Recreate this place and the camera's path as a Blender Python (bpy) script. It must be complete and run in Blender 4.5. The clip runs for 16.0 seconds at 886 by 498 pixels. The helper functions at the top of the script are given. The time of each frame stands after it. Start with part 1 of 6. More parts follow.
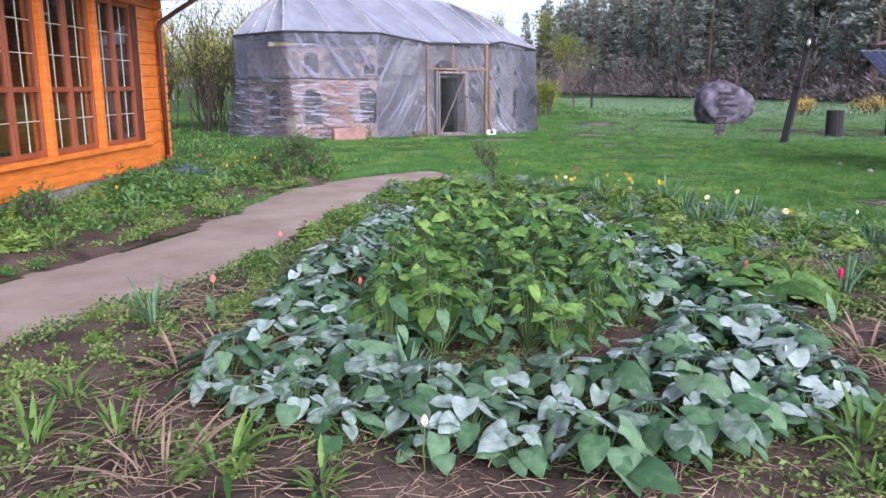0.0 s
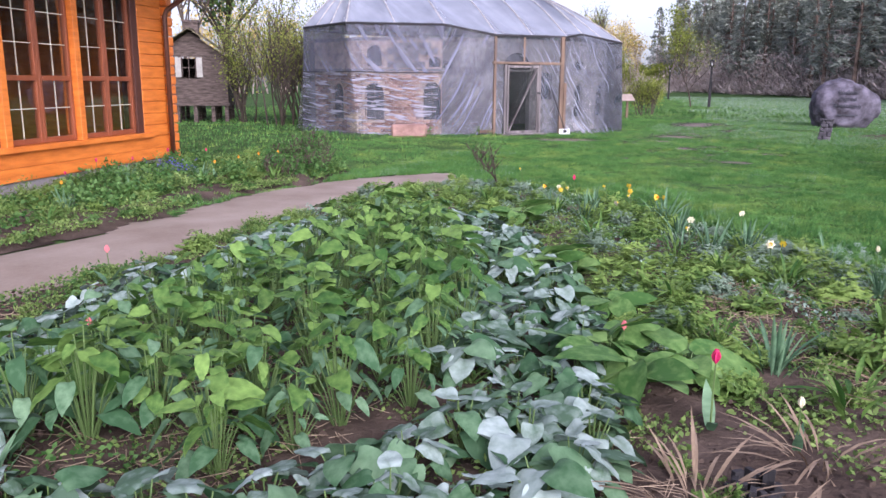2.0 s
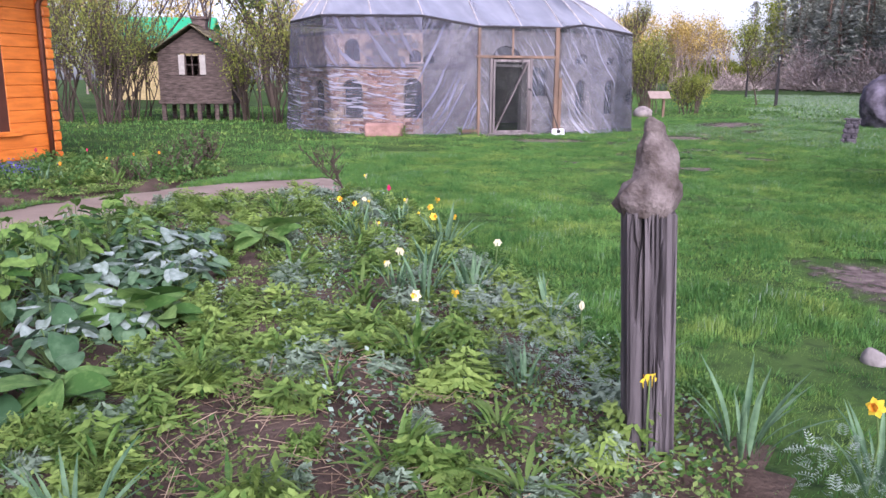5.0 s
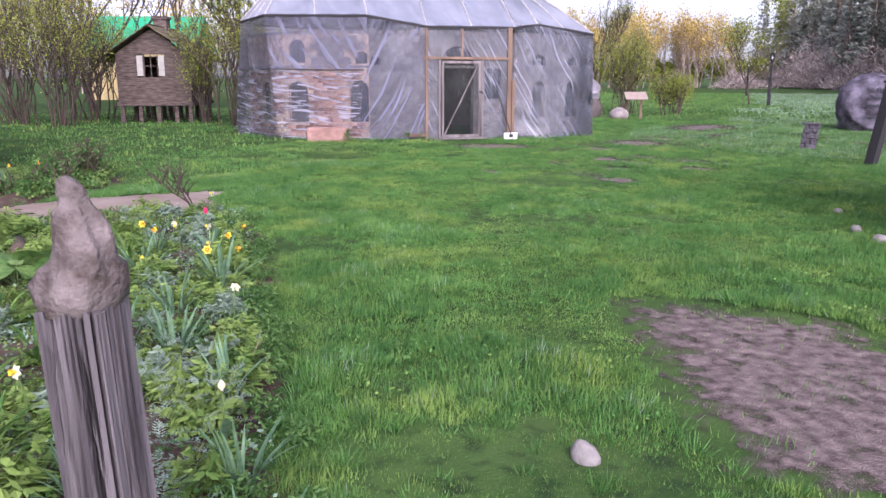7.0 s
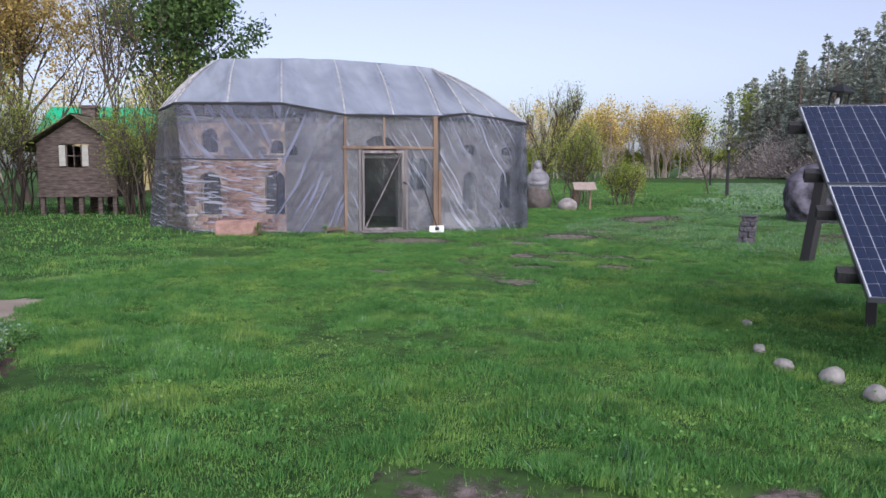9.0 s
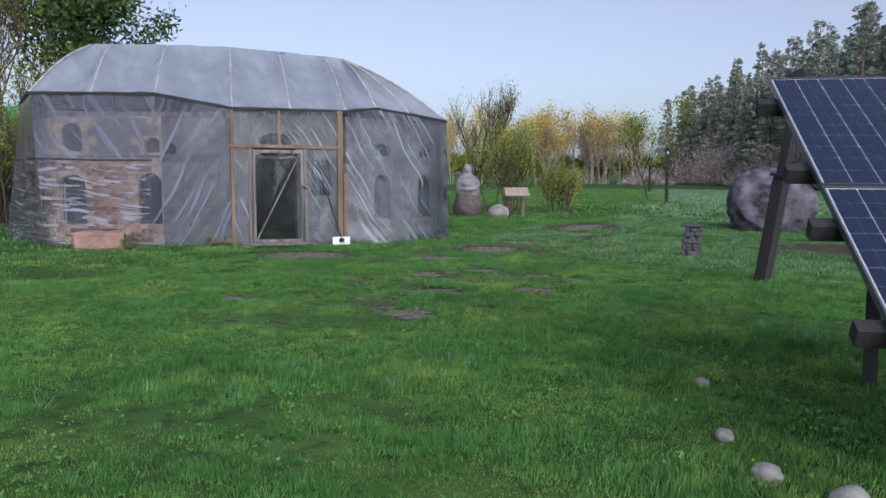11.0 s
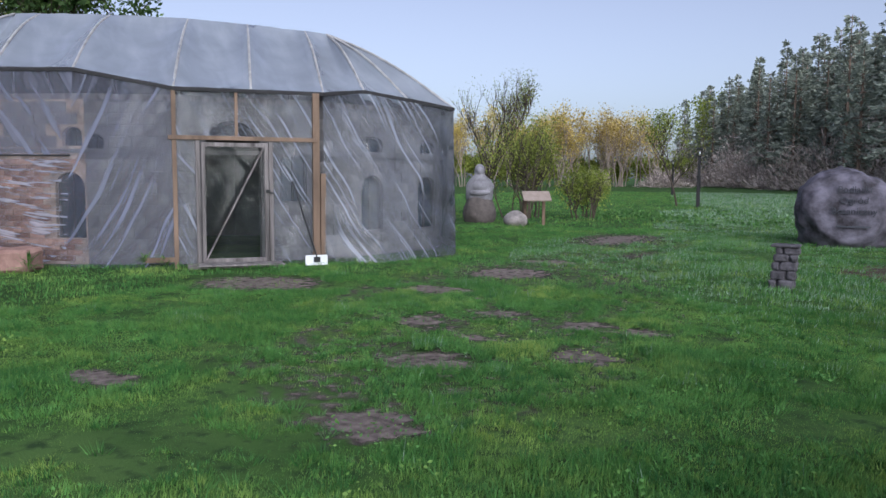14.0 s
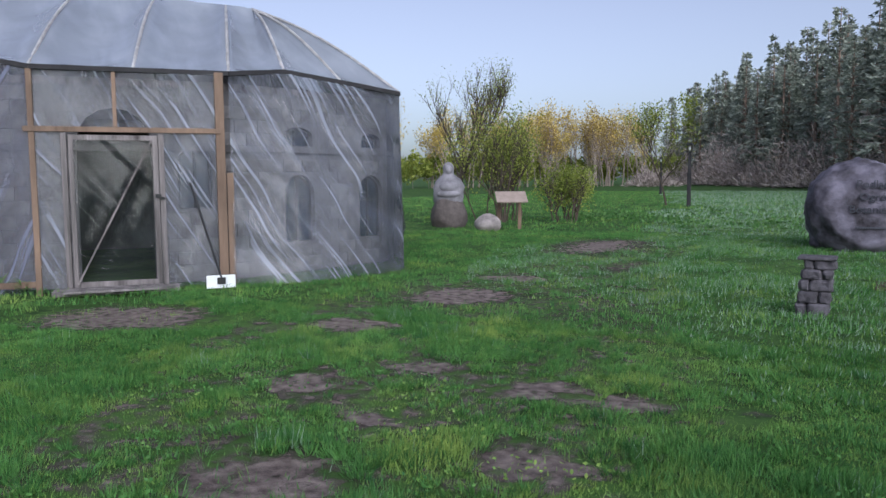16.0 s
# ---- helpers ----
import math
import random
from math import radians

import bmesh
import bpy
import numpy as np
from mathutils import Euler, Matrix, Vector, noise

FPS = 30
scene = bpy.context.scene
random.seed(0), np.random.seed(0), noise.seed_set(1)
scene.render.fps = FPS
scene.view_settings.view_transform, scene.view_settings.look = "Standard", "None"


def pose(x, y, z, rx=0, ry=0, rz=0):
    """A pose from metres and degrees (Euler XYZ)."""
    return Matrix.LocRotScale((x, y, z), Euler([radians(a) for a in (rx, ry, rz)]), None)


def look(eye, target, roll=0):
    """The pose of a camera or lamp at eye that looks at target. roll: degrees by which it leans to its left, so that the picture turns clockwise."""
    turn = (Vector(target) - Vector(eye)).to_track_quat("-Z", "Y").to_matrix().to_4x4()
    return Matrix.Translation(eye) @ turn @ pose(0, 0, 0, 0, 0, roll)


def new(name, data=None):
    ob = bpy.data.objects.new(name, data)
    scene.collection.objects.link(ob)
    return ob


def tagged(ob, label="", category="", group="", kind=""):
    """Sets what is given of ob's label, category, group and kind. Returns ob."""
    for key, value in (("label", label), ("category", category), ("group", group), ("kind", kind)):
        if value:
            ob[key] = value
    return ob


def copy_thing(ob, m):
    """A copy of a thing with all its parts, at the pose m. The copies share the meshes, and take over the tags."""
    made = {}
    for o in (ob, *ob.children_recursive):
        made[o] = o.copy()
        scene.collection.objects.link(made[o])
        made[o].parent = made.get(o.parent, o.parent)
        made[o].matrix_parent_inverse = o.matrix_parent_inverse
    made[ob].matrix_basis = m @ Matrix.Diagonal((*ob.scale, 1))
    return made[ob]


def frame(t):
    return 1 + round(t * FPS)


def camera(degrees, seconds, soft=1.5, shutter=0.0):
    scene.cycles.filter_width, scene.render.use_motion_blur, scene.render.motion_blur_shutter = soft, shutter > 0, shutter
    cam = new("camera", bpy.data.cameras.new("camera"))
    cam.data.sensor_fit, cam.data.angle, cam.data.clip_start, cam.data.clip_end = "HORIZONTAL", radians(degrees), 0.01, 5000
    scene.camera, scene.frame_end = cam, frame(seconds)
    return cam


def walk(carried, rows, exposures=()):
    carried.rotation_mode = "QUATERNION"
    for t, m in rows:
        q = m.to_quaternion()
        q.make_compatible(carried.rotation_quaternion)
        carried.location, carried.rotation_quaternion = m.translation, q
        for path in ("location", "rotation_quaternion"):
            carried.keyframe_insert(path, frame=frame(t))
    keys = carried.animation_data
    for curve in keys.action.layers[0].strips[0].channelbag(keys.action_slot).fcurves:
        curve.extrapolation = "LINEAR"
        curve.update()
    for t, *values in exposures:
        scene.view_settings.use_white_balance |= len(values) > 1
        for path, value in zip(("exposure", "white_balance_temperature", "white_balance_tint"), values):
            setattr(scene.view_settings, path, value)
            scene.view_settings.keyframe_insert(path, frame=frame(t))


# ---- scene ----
cam = camera(59.5, 16.0)
PATH = [
    (0, (0.119, -3.681, 1.595), (-0.456, -1.81, 1.183), -0.2),
    (0.5, (0.483, -3.156, 1.596), (-0.16, -1.308, 1.18), -0.3),
    (1, (0.796, -2.64, 1.583), (0.081, -0.819, 1.165), -0.0),
    (1.5, (1.164, -2.127, 1.569), (0.374, -0.338, 1.149), 0.2),
    (2, (1.515, -1.621, 1.548), (0.639, 0.127, 1.127), 0.4),
    (2.5, (1.801, -1.083, 1.55), (0.846, 0.622, 1.125), 0.3),
    (3, (2.105, -0.583, 1.544), (1.12, 1.105, 1.119), 0.2),
    (3.5, (2.377, -0.049, 1.525), (1.374, 1.628, 1.1), 0.4),
    (4, (2.747, 0.453, 1.514), (1.714, 2.111, 1.087), 0.5),
    (4.5, (3.104, 0.958, 1.488), (2.05, 2.603, 1.061), 0.5),
    (5, (3.493, 1.431, 1.481), (2.415, 3.061, 1.056), 0.2),
    (7.5, (4.631, 3.585, 1.629), (3.525, 5.194, 1.197), 0.1),
    (8, (4.739, 4.075, 1.637), (3.635, 5.685, 1.202), 0.1),
    (8.5, (4.768, 4.64, 1.627), (3.672, 6.289, 1.346), 0.1),
    (9, (4.84, 5.26, 1.608), (3.755, 6.927, 1.401), 0.1),
    (9.5, (4.804, 5.855, 1.577), (3.745, 7.541, 1.384), 0.1),
    (10, (4.684, 6.52, 1.549), (3.68, 8.239, 1.357), 0.3),
    (12.5, (3.217, 9.52, 1.527), (2.268, 11.27, 1.337), 0.3),
    (13, (2.92, 10.041, 1.525), (1.975, 11.794, 1.336), 0.4),
    (13.5, (2.641, 10.587, 1.513), (1.68, 12.332, 1.325), 0.6),
    (14, (2.446, 11.226, 1.513), (1.456, 12.953, 1.327), 0.4),
    (14.5, (2.281, 11.873, 1.495), (1.289, 13.6, 1.311), 0.3),
    (15, (2.145, 12.553, 1.479), (1.156, 14.281, 1.295), 0.0),
    (15.5, (1.907, 13.229, 1.458), (0.924, 14.961, 1.277), -0.2),
    (16, (1.741, 13.889, 1.45), (0.774, 15.631, 1.269), -0.4),
]
EXPOSURES = [(0, 1.12, 5800, 23), (4, 1.12, 5900, 31), (7.9, 1.18, 5950, 32), (9.0, 0.6, 5850, 15), (12.5, 0.33, 5700, 9), (16, 0.33, 5650, 10)]
walk(cam, [(t, look(eye, target, roll)) for t, eye, target, roll in PATH], EXPOSURES)

# ---- light ----
SUN_DIR = Vector((0.72, -0.68, 0.62)).normalized()      # from the place towards the sun
world = bpy.data.worlds.new("world")
scene.world = world
world.use_nodes = True
wn = world.node_tree
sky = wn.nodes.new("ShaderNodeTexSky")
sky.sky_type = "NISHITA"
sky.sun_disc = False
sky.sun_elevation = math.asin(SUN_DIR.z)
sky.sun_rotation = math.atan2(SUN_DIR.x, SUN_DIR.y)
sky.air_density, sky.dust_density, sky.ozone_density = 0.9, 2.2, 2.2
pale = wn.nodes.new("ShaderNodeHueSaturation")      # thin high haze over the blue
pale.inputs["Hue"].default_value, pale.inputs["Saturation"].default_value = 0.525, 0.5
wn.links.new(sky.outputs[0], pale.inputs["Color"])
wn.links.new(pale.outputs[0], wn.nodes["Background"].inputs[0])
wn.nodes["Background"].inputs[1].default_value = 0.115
sun = new("sun", bpy.data.lights.new("sun", "SUN"))
sun.data.energy, sun.data.angle, sun.data.color = 2.1, radians(65), (1.0, 0.94, 0.86)
sun.matrix_world = look((0, 0, 60), tuple(Vector((0, 0, 60)) - SUN_DIR))

# ---- materials ----


def mat(name, base, rough=0.8, metal=0.0, var=0.25, scale=6.0, bump=0.3, bscale=40.0, tint=None, spec=0.4, isl=0.0, obj=0.0, stretch=None):
    """A principled material with two scales of colour variation and fine relief."""
    m = bpy.data.materials.new(name)
    m.use_nodes = True
    nt = m.node_tree
    b = nt.nodes["Principled BSDF"]
    b.inputs["Roughness"].default_value, b.inputs["Metallic"].default_value = rough, metal
    b.inputs["Specular IOR Level"].default_value = spec
    co = nt.nodes.new("ShaderNodeTexCoord")
    vec = co.outputs["Object"]
    if stretch:
        mp = nt.nodes.new("ShaderNodeMapping")
        mp.inputs["Scale"].default_value = stretch
        nt.links.new(vec, mp.inputs[0])
        vec = mp.outputs[0]
    n1, n2 = nt.nodes.new("ShaderNodeTexNoise"), nt.nodes.new("ShaderNodeTexNoise")
    n1.inputs["Scale"].default_value, n1.inputs["Detail"].default_value = scale, 5
    n2.inputs["Scale"].default_value, n2.inputs["Detail"].default_value = bscale, 6
    nt.links.new(vec, n1.inputs["Vector"])
    nt.links.new(vec, n2.inputs["Vector"])
    ramp = nt.nodes.new("ShaderNodeMix")
    ramp.data_type = "RGBA"
    lo = tuple(c * (1 - var) for c in base)
    hi = tuple(min(1, c * (1 + var)) for c in (tint or base))
    ramp.inputs[6].default_value, ramp.inputs[7].default_value = (*lo, 1), (*hi, 1)
    mixf = nt.nodes.new("ShaderNodeMath")
    mixf.operation = "MULTIPLY_ADD"
    sub = nt.nodes.new("ShaderNodeMath")
    sub.operation = "MULTIPLY_ADD"
    sub.inputs[1].default_value, sub.inputs[2].default_value = 1.6, -0.65
    nt.links.new(n1.outputs[0], sub.inputs[0])
    nt.links.new(n2.outputs[0], mixf.inputs[0])
    mixf.inputs[1].default_value = 0.35
    nt.links.new(sub.outputs[0], mixf.inputs[2])
    last = mixf.outputs[0]
    if isl or obj:
        if isl:
            g = nt.nodes.new("ShaderNodeNewGeometry")
            src = g.outputs["Random Per Island"]
        else:
            g = nt.nodes.new("ShaderNodeObjectInfo")
            src = g.outputs["Random"]
        ad = nt.nodes.new("ShaderNodeMath")
        ad.operation = "MULTIPLY_ADD"
        ad.inputs[1].default_value = (isl or obj)
        nt.links.new(src, ad.inputs[0])
        half = nt.nodes.new("ShaderNodeMath")
        half.operation = "SUBTRACT"
        half.inputs[1].default_value = (isl or obj) * 0.5
        nt.links.new(last, half.inputs[0])
        nt.links.new(half.outputs[0], ad.inputs[2])
        last = ad.outputs[0]
    nt.links.new(last, ramp.inputs[0])
    nt.links.new(ramp.outputs[2], b.inputs["Base Color"])
    if bump:
        bu = nt.nodes.new("ShaderNodeBump")
        bu.inputs["Strength"].default_value, bu.inputs["Distance"].default_value = bump, 0.02
        nt.links.new(n2.outputs[0], bu.inputs["Height"])
        nt.links.new(bu.outputs[0], b.inputs["Normal"])
    return m


def leafmat(name, base, tint, rough=0.6, isl=0.9, trans=0.25, scale=3.0, obj=0.0):
    m = mat(name, base, rough, tint=tint, var=0.2, scale=scale, bump=0.15, bscale=60, isl=0.0 if obj else isl, obj=obj, spec=0.25)
    nt = m.node_tree
    b = nt.nodes["Principled BSDF"]
    out = nt.nodes["Material Output"]
    tr = nt.nodes.new("ShaderNodeBsdfTranslucent")
    mx = nt.nodes.new("ShaderNodeMixShader")
    mx.inputs[0].default_value = trans
    col = b.inputs["Base Color"].links[0].from_socket
    nt.links.new(col, tr.inputs[0])
    nt.links.new(b.outputs[0], mx.inputs[1])
    nt.links.new(tr.outputs[0], mx.inputs[2])
    nt.links.new(mx.outputs[0], out.inputs[0])
    return m


def filmmat(name, clear, haze, rough, along=(0.687, 0.727), slope=1.0, freq=5.0, low=0.5, streak=0.45, band=(0.58, 0.68), sway=0.6, relief=0.06, through_light=0.35):
    """Thin plastic sheeting: part clear, part milky where it is creased, with a wet gloss."""
    m = bpy.data.materials.new(name)
    m.use_nodes = True
    nt = m.node_tree
    nt.nodes.remove(nt.nodes["Principled BSDF"])
    out = nt.nodes["Material Output"]
    co = nt.nodes.new("ShaderNodeTexCoord")
    n1 = nt.nodes.new("ShaderNodeTexNoise")
    n1.inputs["Scale"].default_value, n1.inputs["Detail"].default_value = 1.3, 4
    nt.links.new(co.outputs["Object"], n1.inputs["Vector"])
    ln = math.hypot(1, slope)
    ca, cz = 1 / ln, slope / ln
    comb = nt.nodes.new("ShaderNodeCombineXYZ")
    for k, (vec, f) in enumerate((((along[0] * ca, along[1] * ca, cz), freq), ((-along[0] * cz, -along[1] * cz, ca), low))):
        dot = nt.nodes.new("ShaderNodeVectorMath")
        dot.operation = "DOT_PRODUCT"
        dot.inputs[1].default_value = tuple(c * f for c in vec)
        nt.links.new(co.outputs["Object"], dot.inputs[0])
        nt.links.new(dot.outputs["Value"], comb.inputs[k])
    n2 = nt.nodes.new("ShaderNodeTexNoise")
    n2.inputs["Scale"].default_value, n2.inputs["Detail"].default_value, n2.inputs["Distortion"].default_value = 1.0, 3, 0.25
    n3, sw, ad = nt.nodes.new("ShaderNodeTexNoise"), nt.nodes.new("ShaderNodeCombineXYZ"), nt.nodes.new("ShaderNodeVectorMath")
    n3.inputs["Scale"].default_value, n3.inputs["Detail"].default_value = 0.55, 1
    am = nt.nodes.new("ShaderNodeMath")
    am.operation = "MULTIPLY"
    am.inputs[1].default_value = freq * sway
    nt.links.new(co.outputs["Object"], n3.inputs["Vector"])
    nt.links.new(n3.outputs[0], am.inputs[0])
    nt.links.new(am.outputs[0], sw.inputs[0])
    nt.links.new(comb.outputs[0], ad.inputs[0])
    nt.links.new(sw.outputs[0], ad.inputs[1])
    nt.links.new(ad.outputs[0], n2.inputs["Vector"])
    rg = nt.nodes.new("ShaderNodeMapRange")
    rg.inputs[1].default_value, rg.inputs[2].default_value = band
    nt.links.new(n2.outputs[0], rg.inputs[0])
    bu = nt.nodes.new("ShaderNodeBump")
    bu.inputs["Strength"].default_value, bu.inputs["Distance"].default_value = 0.9, relief
    nt.links.new(n2.outputs[0], bu.inputs["Height"])
    tp, df, tl, gl = (nt.nodes.new(k) for k in ("ShaderNodeBsdfTransparent", "ShaderNodeBsdfDiffuse", "ShaderNodeBsdfTranslucent", "ShaderNodeBsdfGlossy"))
    tp.inputs[0].default_value = (0.96, 0.97, 0.98, 1)
    df.inputs[0].default_value = (*haze, 1)
    tl.inputs[0].default_value = (*haze, 1)
    gl.inputs[0].default_value = (0.95, 0.95, 0.95, 1)
    gl.inputs["Roughness"].default_value = rough
    for s in (df, tl, gl):
        nt.links.new(bu.outputs[0], s.inputs["Normal"])
    m1, m2, m3 = (nt.nodes.new("ShaderNodeMixShader") for _ in range(3))
    m1.inputs[0].default_value = through_light
    nt.links.new(df.outputs[0], m1.inputs[1])
    nt.links.new(tl.outputs[0], m1.inputs[2])
    fac = nt.nodes.new("ShaderNodeMath")
    fac.operation = "MULTIPLY_ADD"
    fac.inputs[1].default_value, fac.inputs[2].default_value = 0.3, 1 - clear - 0.15
    nt.links.new(n1.outputs[0], fac.inputs[0])
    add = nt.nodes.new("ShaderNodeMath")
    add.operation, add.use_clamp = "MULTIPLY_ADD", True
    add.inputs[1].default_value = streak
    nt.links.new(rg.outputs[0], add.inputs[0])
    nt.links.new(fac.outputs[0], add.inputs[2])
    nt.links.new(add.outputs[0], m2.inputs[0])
    nt.links.new(tp.outputs[0], m2.inputs[1])
    nt.links.new(m1.outputs[0], m2.inputs[2])
    fr = nt.nodes.new("ShaderNodeFresnel")
    fr.inputs[0].default_value = 1.4
    nt.links.new(bu.outputs[0], fr.inputs["Normal"])
    nt.links.new(fr.outputs[0], m3.inputs[0])
    nt.links.new(m2.outputs[0], m3.inputs[1])
    nt.links.new(gl.outputs[0], m3.inputs[2])
    nt.links.new(m3.outputs[0], out.inputs[0])
    return m


def groundmat(name):
    """Short spring turf over soil: green, yellow-green and bare patches."""
    m = mat(name, (0.04, 0.095, 0.025), 0.95, var=0.35, scale=0.9, tint=(0.075, 0.14, 0.035), bump=0.5, bscale=60, spec=0.1)
    return m


def patchy(m, sunny, deep, s1=1.3, s2=5.0, a1=0.6, a2=0.6):
    """Adds broad yellow-green patches and smaller dark tufts with painted shade to a grass colour."""
    nt = m.node_tree
    co = nt.nodes.new("ShaderNodeTexCoord")
    b = nt.nodes["Principled BSDF"]
    src = b.inputs["Base Color"].links[0].from_socket
    outs = [l.to_socket for l in src.links]
    for scale, colour, lo, hi, amount in ((s1, sunny, 0.50, 0.68, a1), (s2, deep, 0.50, 0.66, a2), (s2 * 2.3, sunny, 0.54, 0.70, a1 * 0.6)):
        nz, rg, mx = nt.nodes.new("ShaderNodeTexNoise"), nt.nodes.new("ShaderNodeMapRange"), nt.nodes.new("ShaderNodeMix")
        mx.data_type = "RGBA"
        nz.inputs["Scale"].default_value, nz.inputs["Detail"].default_value = scale, 6
        rg.inputs[1].default_value, rg.inputs[2].default_value, rg.inputs[4].default_value = lo, hi, amount
        nt.links.new(co.outputs["Object"], nz.inputs["Vector"])
        nt.links.new(nz.outputs[0], rg.inputs[0])
        nt.links.new(rg.outputs[0], mx.inputs[0])
        nt.links.new(src, mx.inputs[6])
        mx.inputs[7].default_value = (*colour, 1)
        src = mx.outputs[2]
    for o in outs:
        nt.links.new(src, o)


M_LAWN = groundmat("turf")
# dark blotches stand in for shade in the gaps between tufts
patchy(M_LAWN, (0.09, 0.15, 0.045), (0.028, 0.055, 0.02), 0.5, 7.0, 0.6, 0.95)
M_SOIL = mat("soil", (0.075, 0.052, 0.042), 0.95, var=0.5, scale=3, bump=0.9, bscale=35, spec=0.15, tint=(0.12, 0.088, 0.07))
M_PATH = mat("trodden_path", (0.30, 0.235, 0.19), 0.9, var=0.22, scale=1.4, bump=0.4, bscale=30, spec=0.15, tint=(0.33, 0.28, 0.24))
M_DIRT = mat("bare_dirt", (0.15, 0.115, 0.106), 0.95, var=0.45, scale=12, bump=1.0, bscale=70, spec=0.15, tint=(0.28, 0.228, 0.21))


def ragged_edges(m):
    """Lets a sheet of soil run out in ragged patches where its edge value falls."""
    nt = m.node_tree
    out, b = nt.nodes["Material Output"], nt.nodes["Principled BSDF"]
    at, co, nz = (nt.nodes.new(k) for k in ("ShaderNodeAttribute", "ShaderNodeTexCoord", "ShaderNodeTexNoise"))
    at.attribute_name = "edge"
    nz.inputs["Scale"].default_value, nz.inputs["Detail"].default_value = 7.0, 10
    nt.links.new(co.outputs["Object"], nz.inputs["Vector"])
    ma, rg = nt.nodes.new("ShaderNodeMath"), nt.nodes.new("ShaderNodeMapRange")
    ma.operation = "MULTIPLY_ADD"
    ma.inputs[1].default_value = 2.2
    nt.links.new(nz.outputs[0], ma.inputs[0])
    nt.links.new(at.outputs["Fac"], ma.inputs[2])
    rg.inputs[1].default_value, rg.inputs[2].default_value = 1.35, 2.05
    nt.links.new(ma.outputs[0], rg.inputs[0])
    tp, mx = nt.nodes.new("ShaderNodeBsdfTransparent"), nt.nodes.new("ShaderNodeMixShader")
    nt.links.new(rg.outputs[0], mx.inputs[0])
    nt.links.new(tp.outputs[0], mx.inputs[1])
    nt.links.new(b.outputs[0], mx.inputs[2])
    nt.links.new(mx.outputs[0], out.inputs[0])


ragged_edges(M_DIRT)
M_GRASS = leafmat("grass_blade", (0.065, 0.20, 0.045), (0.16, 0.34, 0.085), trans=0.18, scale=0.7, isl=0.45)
# darker tuft tone, partly shade painted between the blades
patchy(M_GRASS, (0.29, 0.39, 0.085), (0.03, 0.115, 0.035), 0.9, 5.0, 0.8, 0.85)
M_LEAF_GREY = leafmat("grey_green_leaf", (0.10, 0.20, 0.10), (0.30, 0.40, 0.34), trans=0.15, scale=2.0)
M_LEAF_GREEN = leafmat("green_leaf", (0.05, 0.14, 0.03), (0.13, 0.24, 0.07), trans=0.2)
M_LEAF_FRESH = leafmat("fresh_leaf", (0.115, 0.21, 0.05), (0.26, 0.36, 0.11), trans=0.3)
M_STRAW = mat("dry_stalk", (0.27, 0.19, 0.125), 0.9, var=0.3, isl=0.8, tint=(0.40, 0.31, 0.22))
M_BARK = mat("bark", (0.095, 0.073, 0.058), 0.95, var=0.4, scale=4, bump=0.8, bscale=25, stretch=(1, 1, 0.25))
M_WOOD_ORANGE = mat("varnished_orange_wood", (0.74, 0.19, 0.028), 0.4, var=0.18, scale=2.5, bump=0.25, bscale=18, stretch=(1, 1, 6), tint=(0.88, 0.27, 0.045))
M_WOOD_BROWN = mat("dark_brown_paint", (0.10, 0.035, 0.022), 0.5, var=0.25, bump=0.2)
M_WOOD_RAW = mat("raw_timber", (0.16, 0.108, 0.078), 0.8, var=0.35, scale=3, bump=0.3, bscale=30, stretch=(1, 1, 0.2), tint=(0.26, 0.175, 0.125))
M_WOOD_GREY = mat("weathered_timber", (0.14, 0.125, 0.122), 0.9, var=0.45, scale=8, bump=0.9, bscale=35, stretch=(1, 1, 0.08), tint=(0.27, 0.24, 0.24))
M_WOOD_DARK = mat("tarred_timber", (0.032, 0.03, 0.033), 0.8, var=0.35, bump=0.5, stretch=(1, 1, 0.15))
M_STONE = mat("granite", (0.30, 0.26, 0.25), 0.85, var=0.45, scale=3, bump=0.8, bscale=14, tint=(0.42, 0.37, 0.36))
M_STONE_PINK = mat("pink_granite", (0.29, 0.165, 0.14), 0.85, var=0.3, scale=4, bump=0.6, bscale=25, tint=(0.40, 0.25, 0.215))
M_STONE_WHITE = mat("pale_fieldstone", (0.29, 0.27, 0.26), 0.85, var=0.35, scale=8, bump=0.5, bscale=30)
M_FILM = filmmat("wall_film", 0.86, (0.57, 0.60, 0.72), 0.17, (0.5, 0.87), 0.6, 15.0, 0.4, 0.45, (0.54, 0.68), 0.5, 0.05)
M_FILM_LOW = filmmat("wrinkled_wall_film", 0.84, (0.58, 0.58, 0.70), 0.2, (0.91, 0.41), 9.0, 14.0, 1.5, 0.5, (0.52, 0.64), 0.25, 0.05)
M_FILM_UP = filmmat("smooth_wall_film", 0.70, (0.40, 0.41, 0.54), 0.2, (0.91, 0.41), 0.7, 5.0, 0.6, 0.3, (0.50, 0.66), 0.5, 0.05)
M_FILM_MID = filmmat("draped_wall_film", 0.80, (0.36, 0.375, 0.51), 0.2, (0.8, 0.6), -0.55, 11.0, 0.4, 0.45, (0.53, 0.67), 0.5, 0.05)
M_FILM_ROOF = filmmat("roof_film", 0.2, (0.33, 0.355, 0.415), 0.15, (0.7, 0.7), 0.4, 3.0, 1.2, 0.2, (0.45, 0.75), 0.4, 0.01, 0.08)
M_MASON = mat("pale_masonry", (0.165, 0.155, 0.16), 0.9, var=0.35, scale=2, bump=0.5, bscale=20)
M_BLACK = mat("black_metal", (0.02, 0.02, 0.022), 0.5, var=0.3, bump=0.1)

# ---- building helpers ----


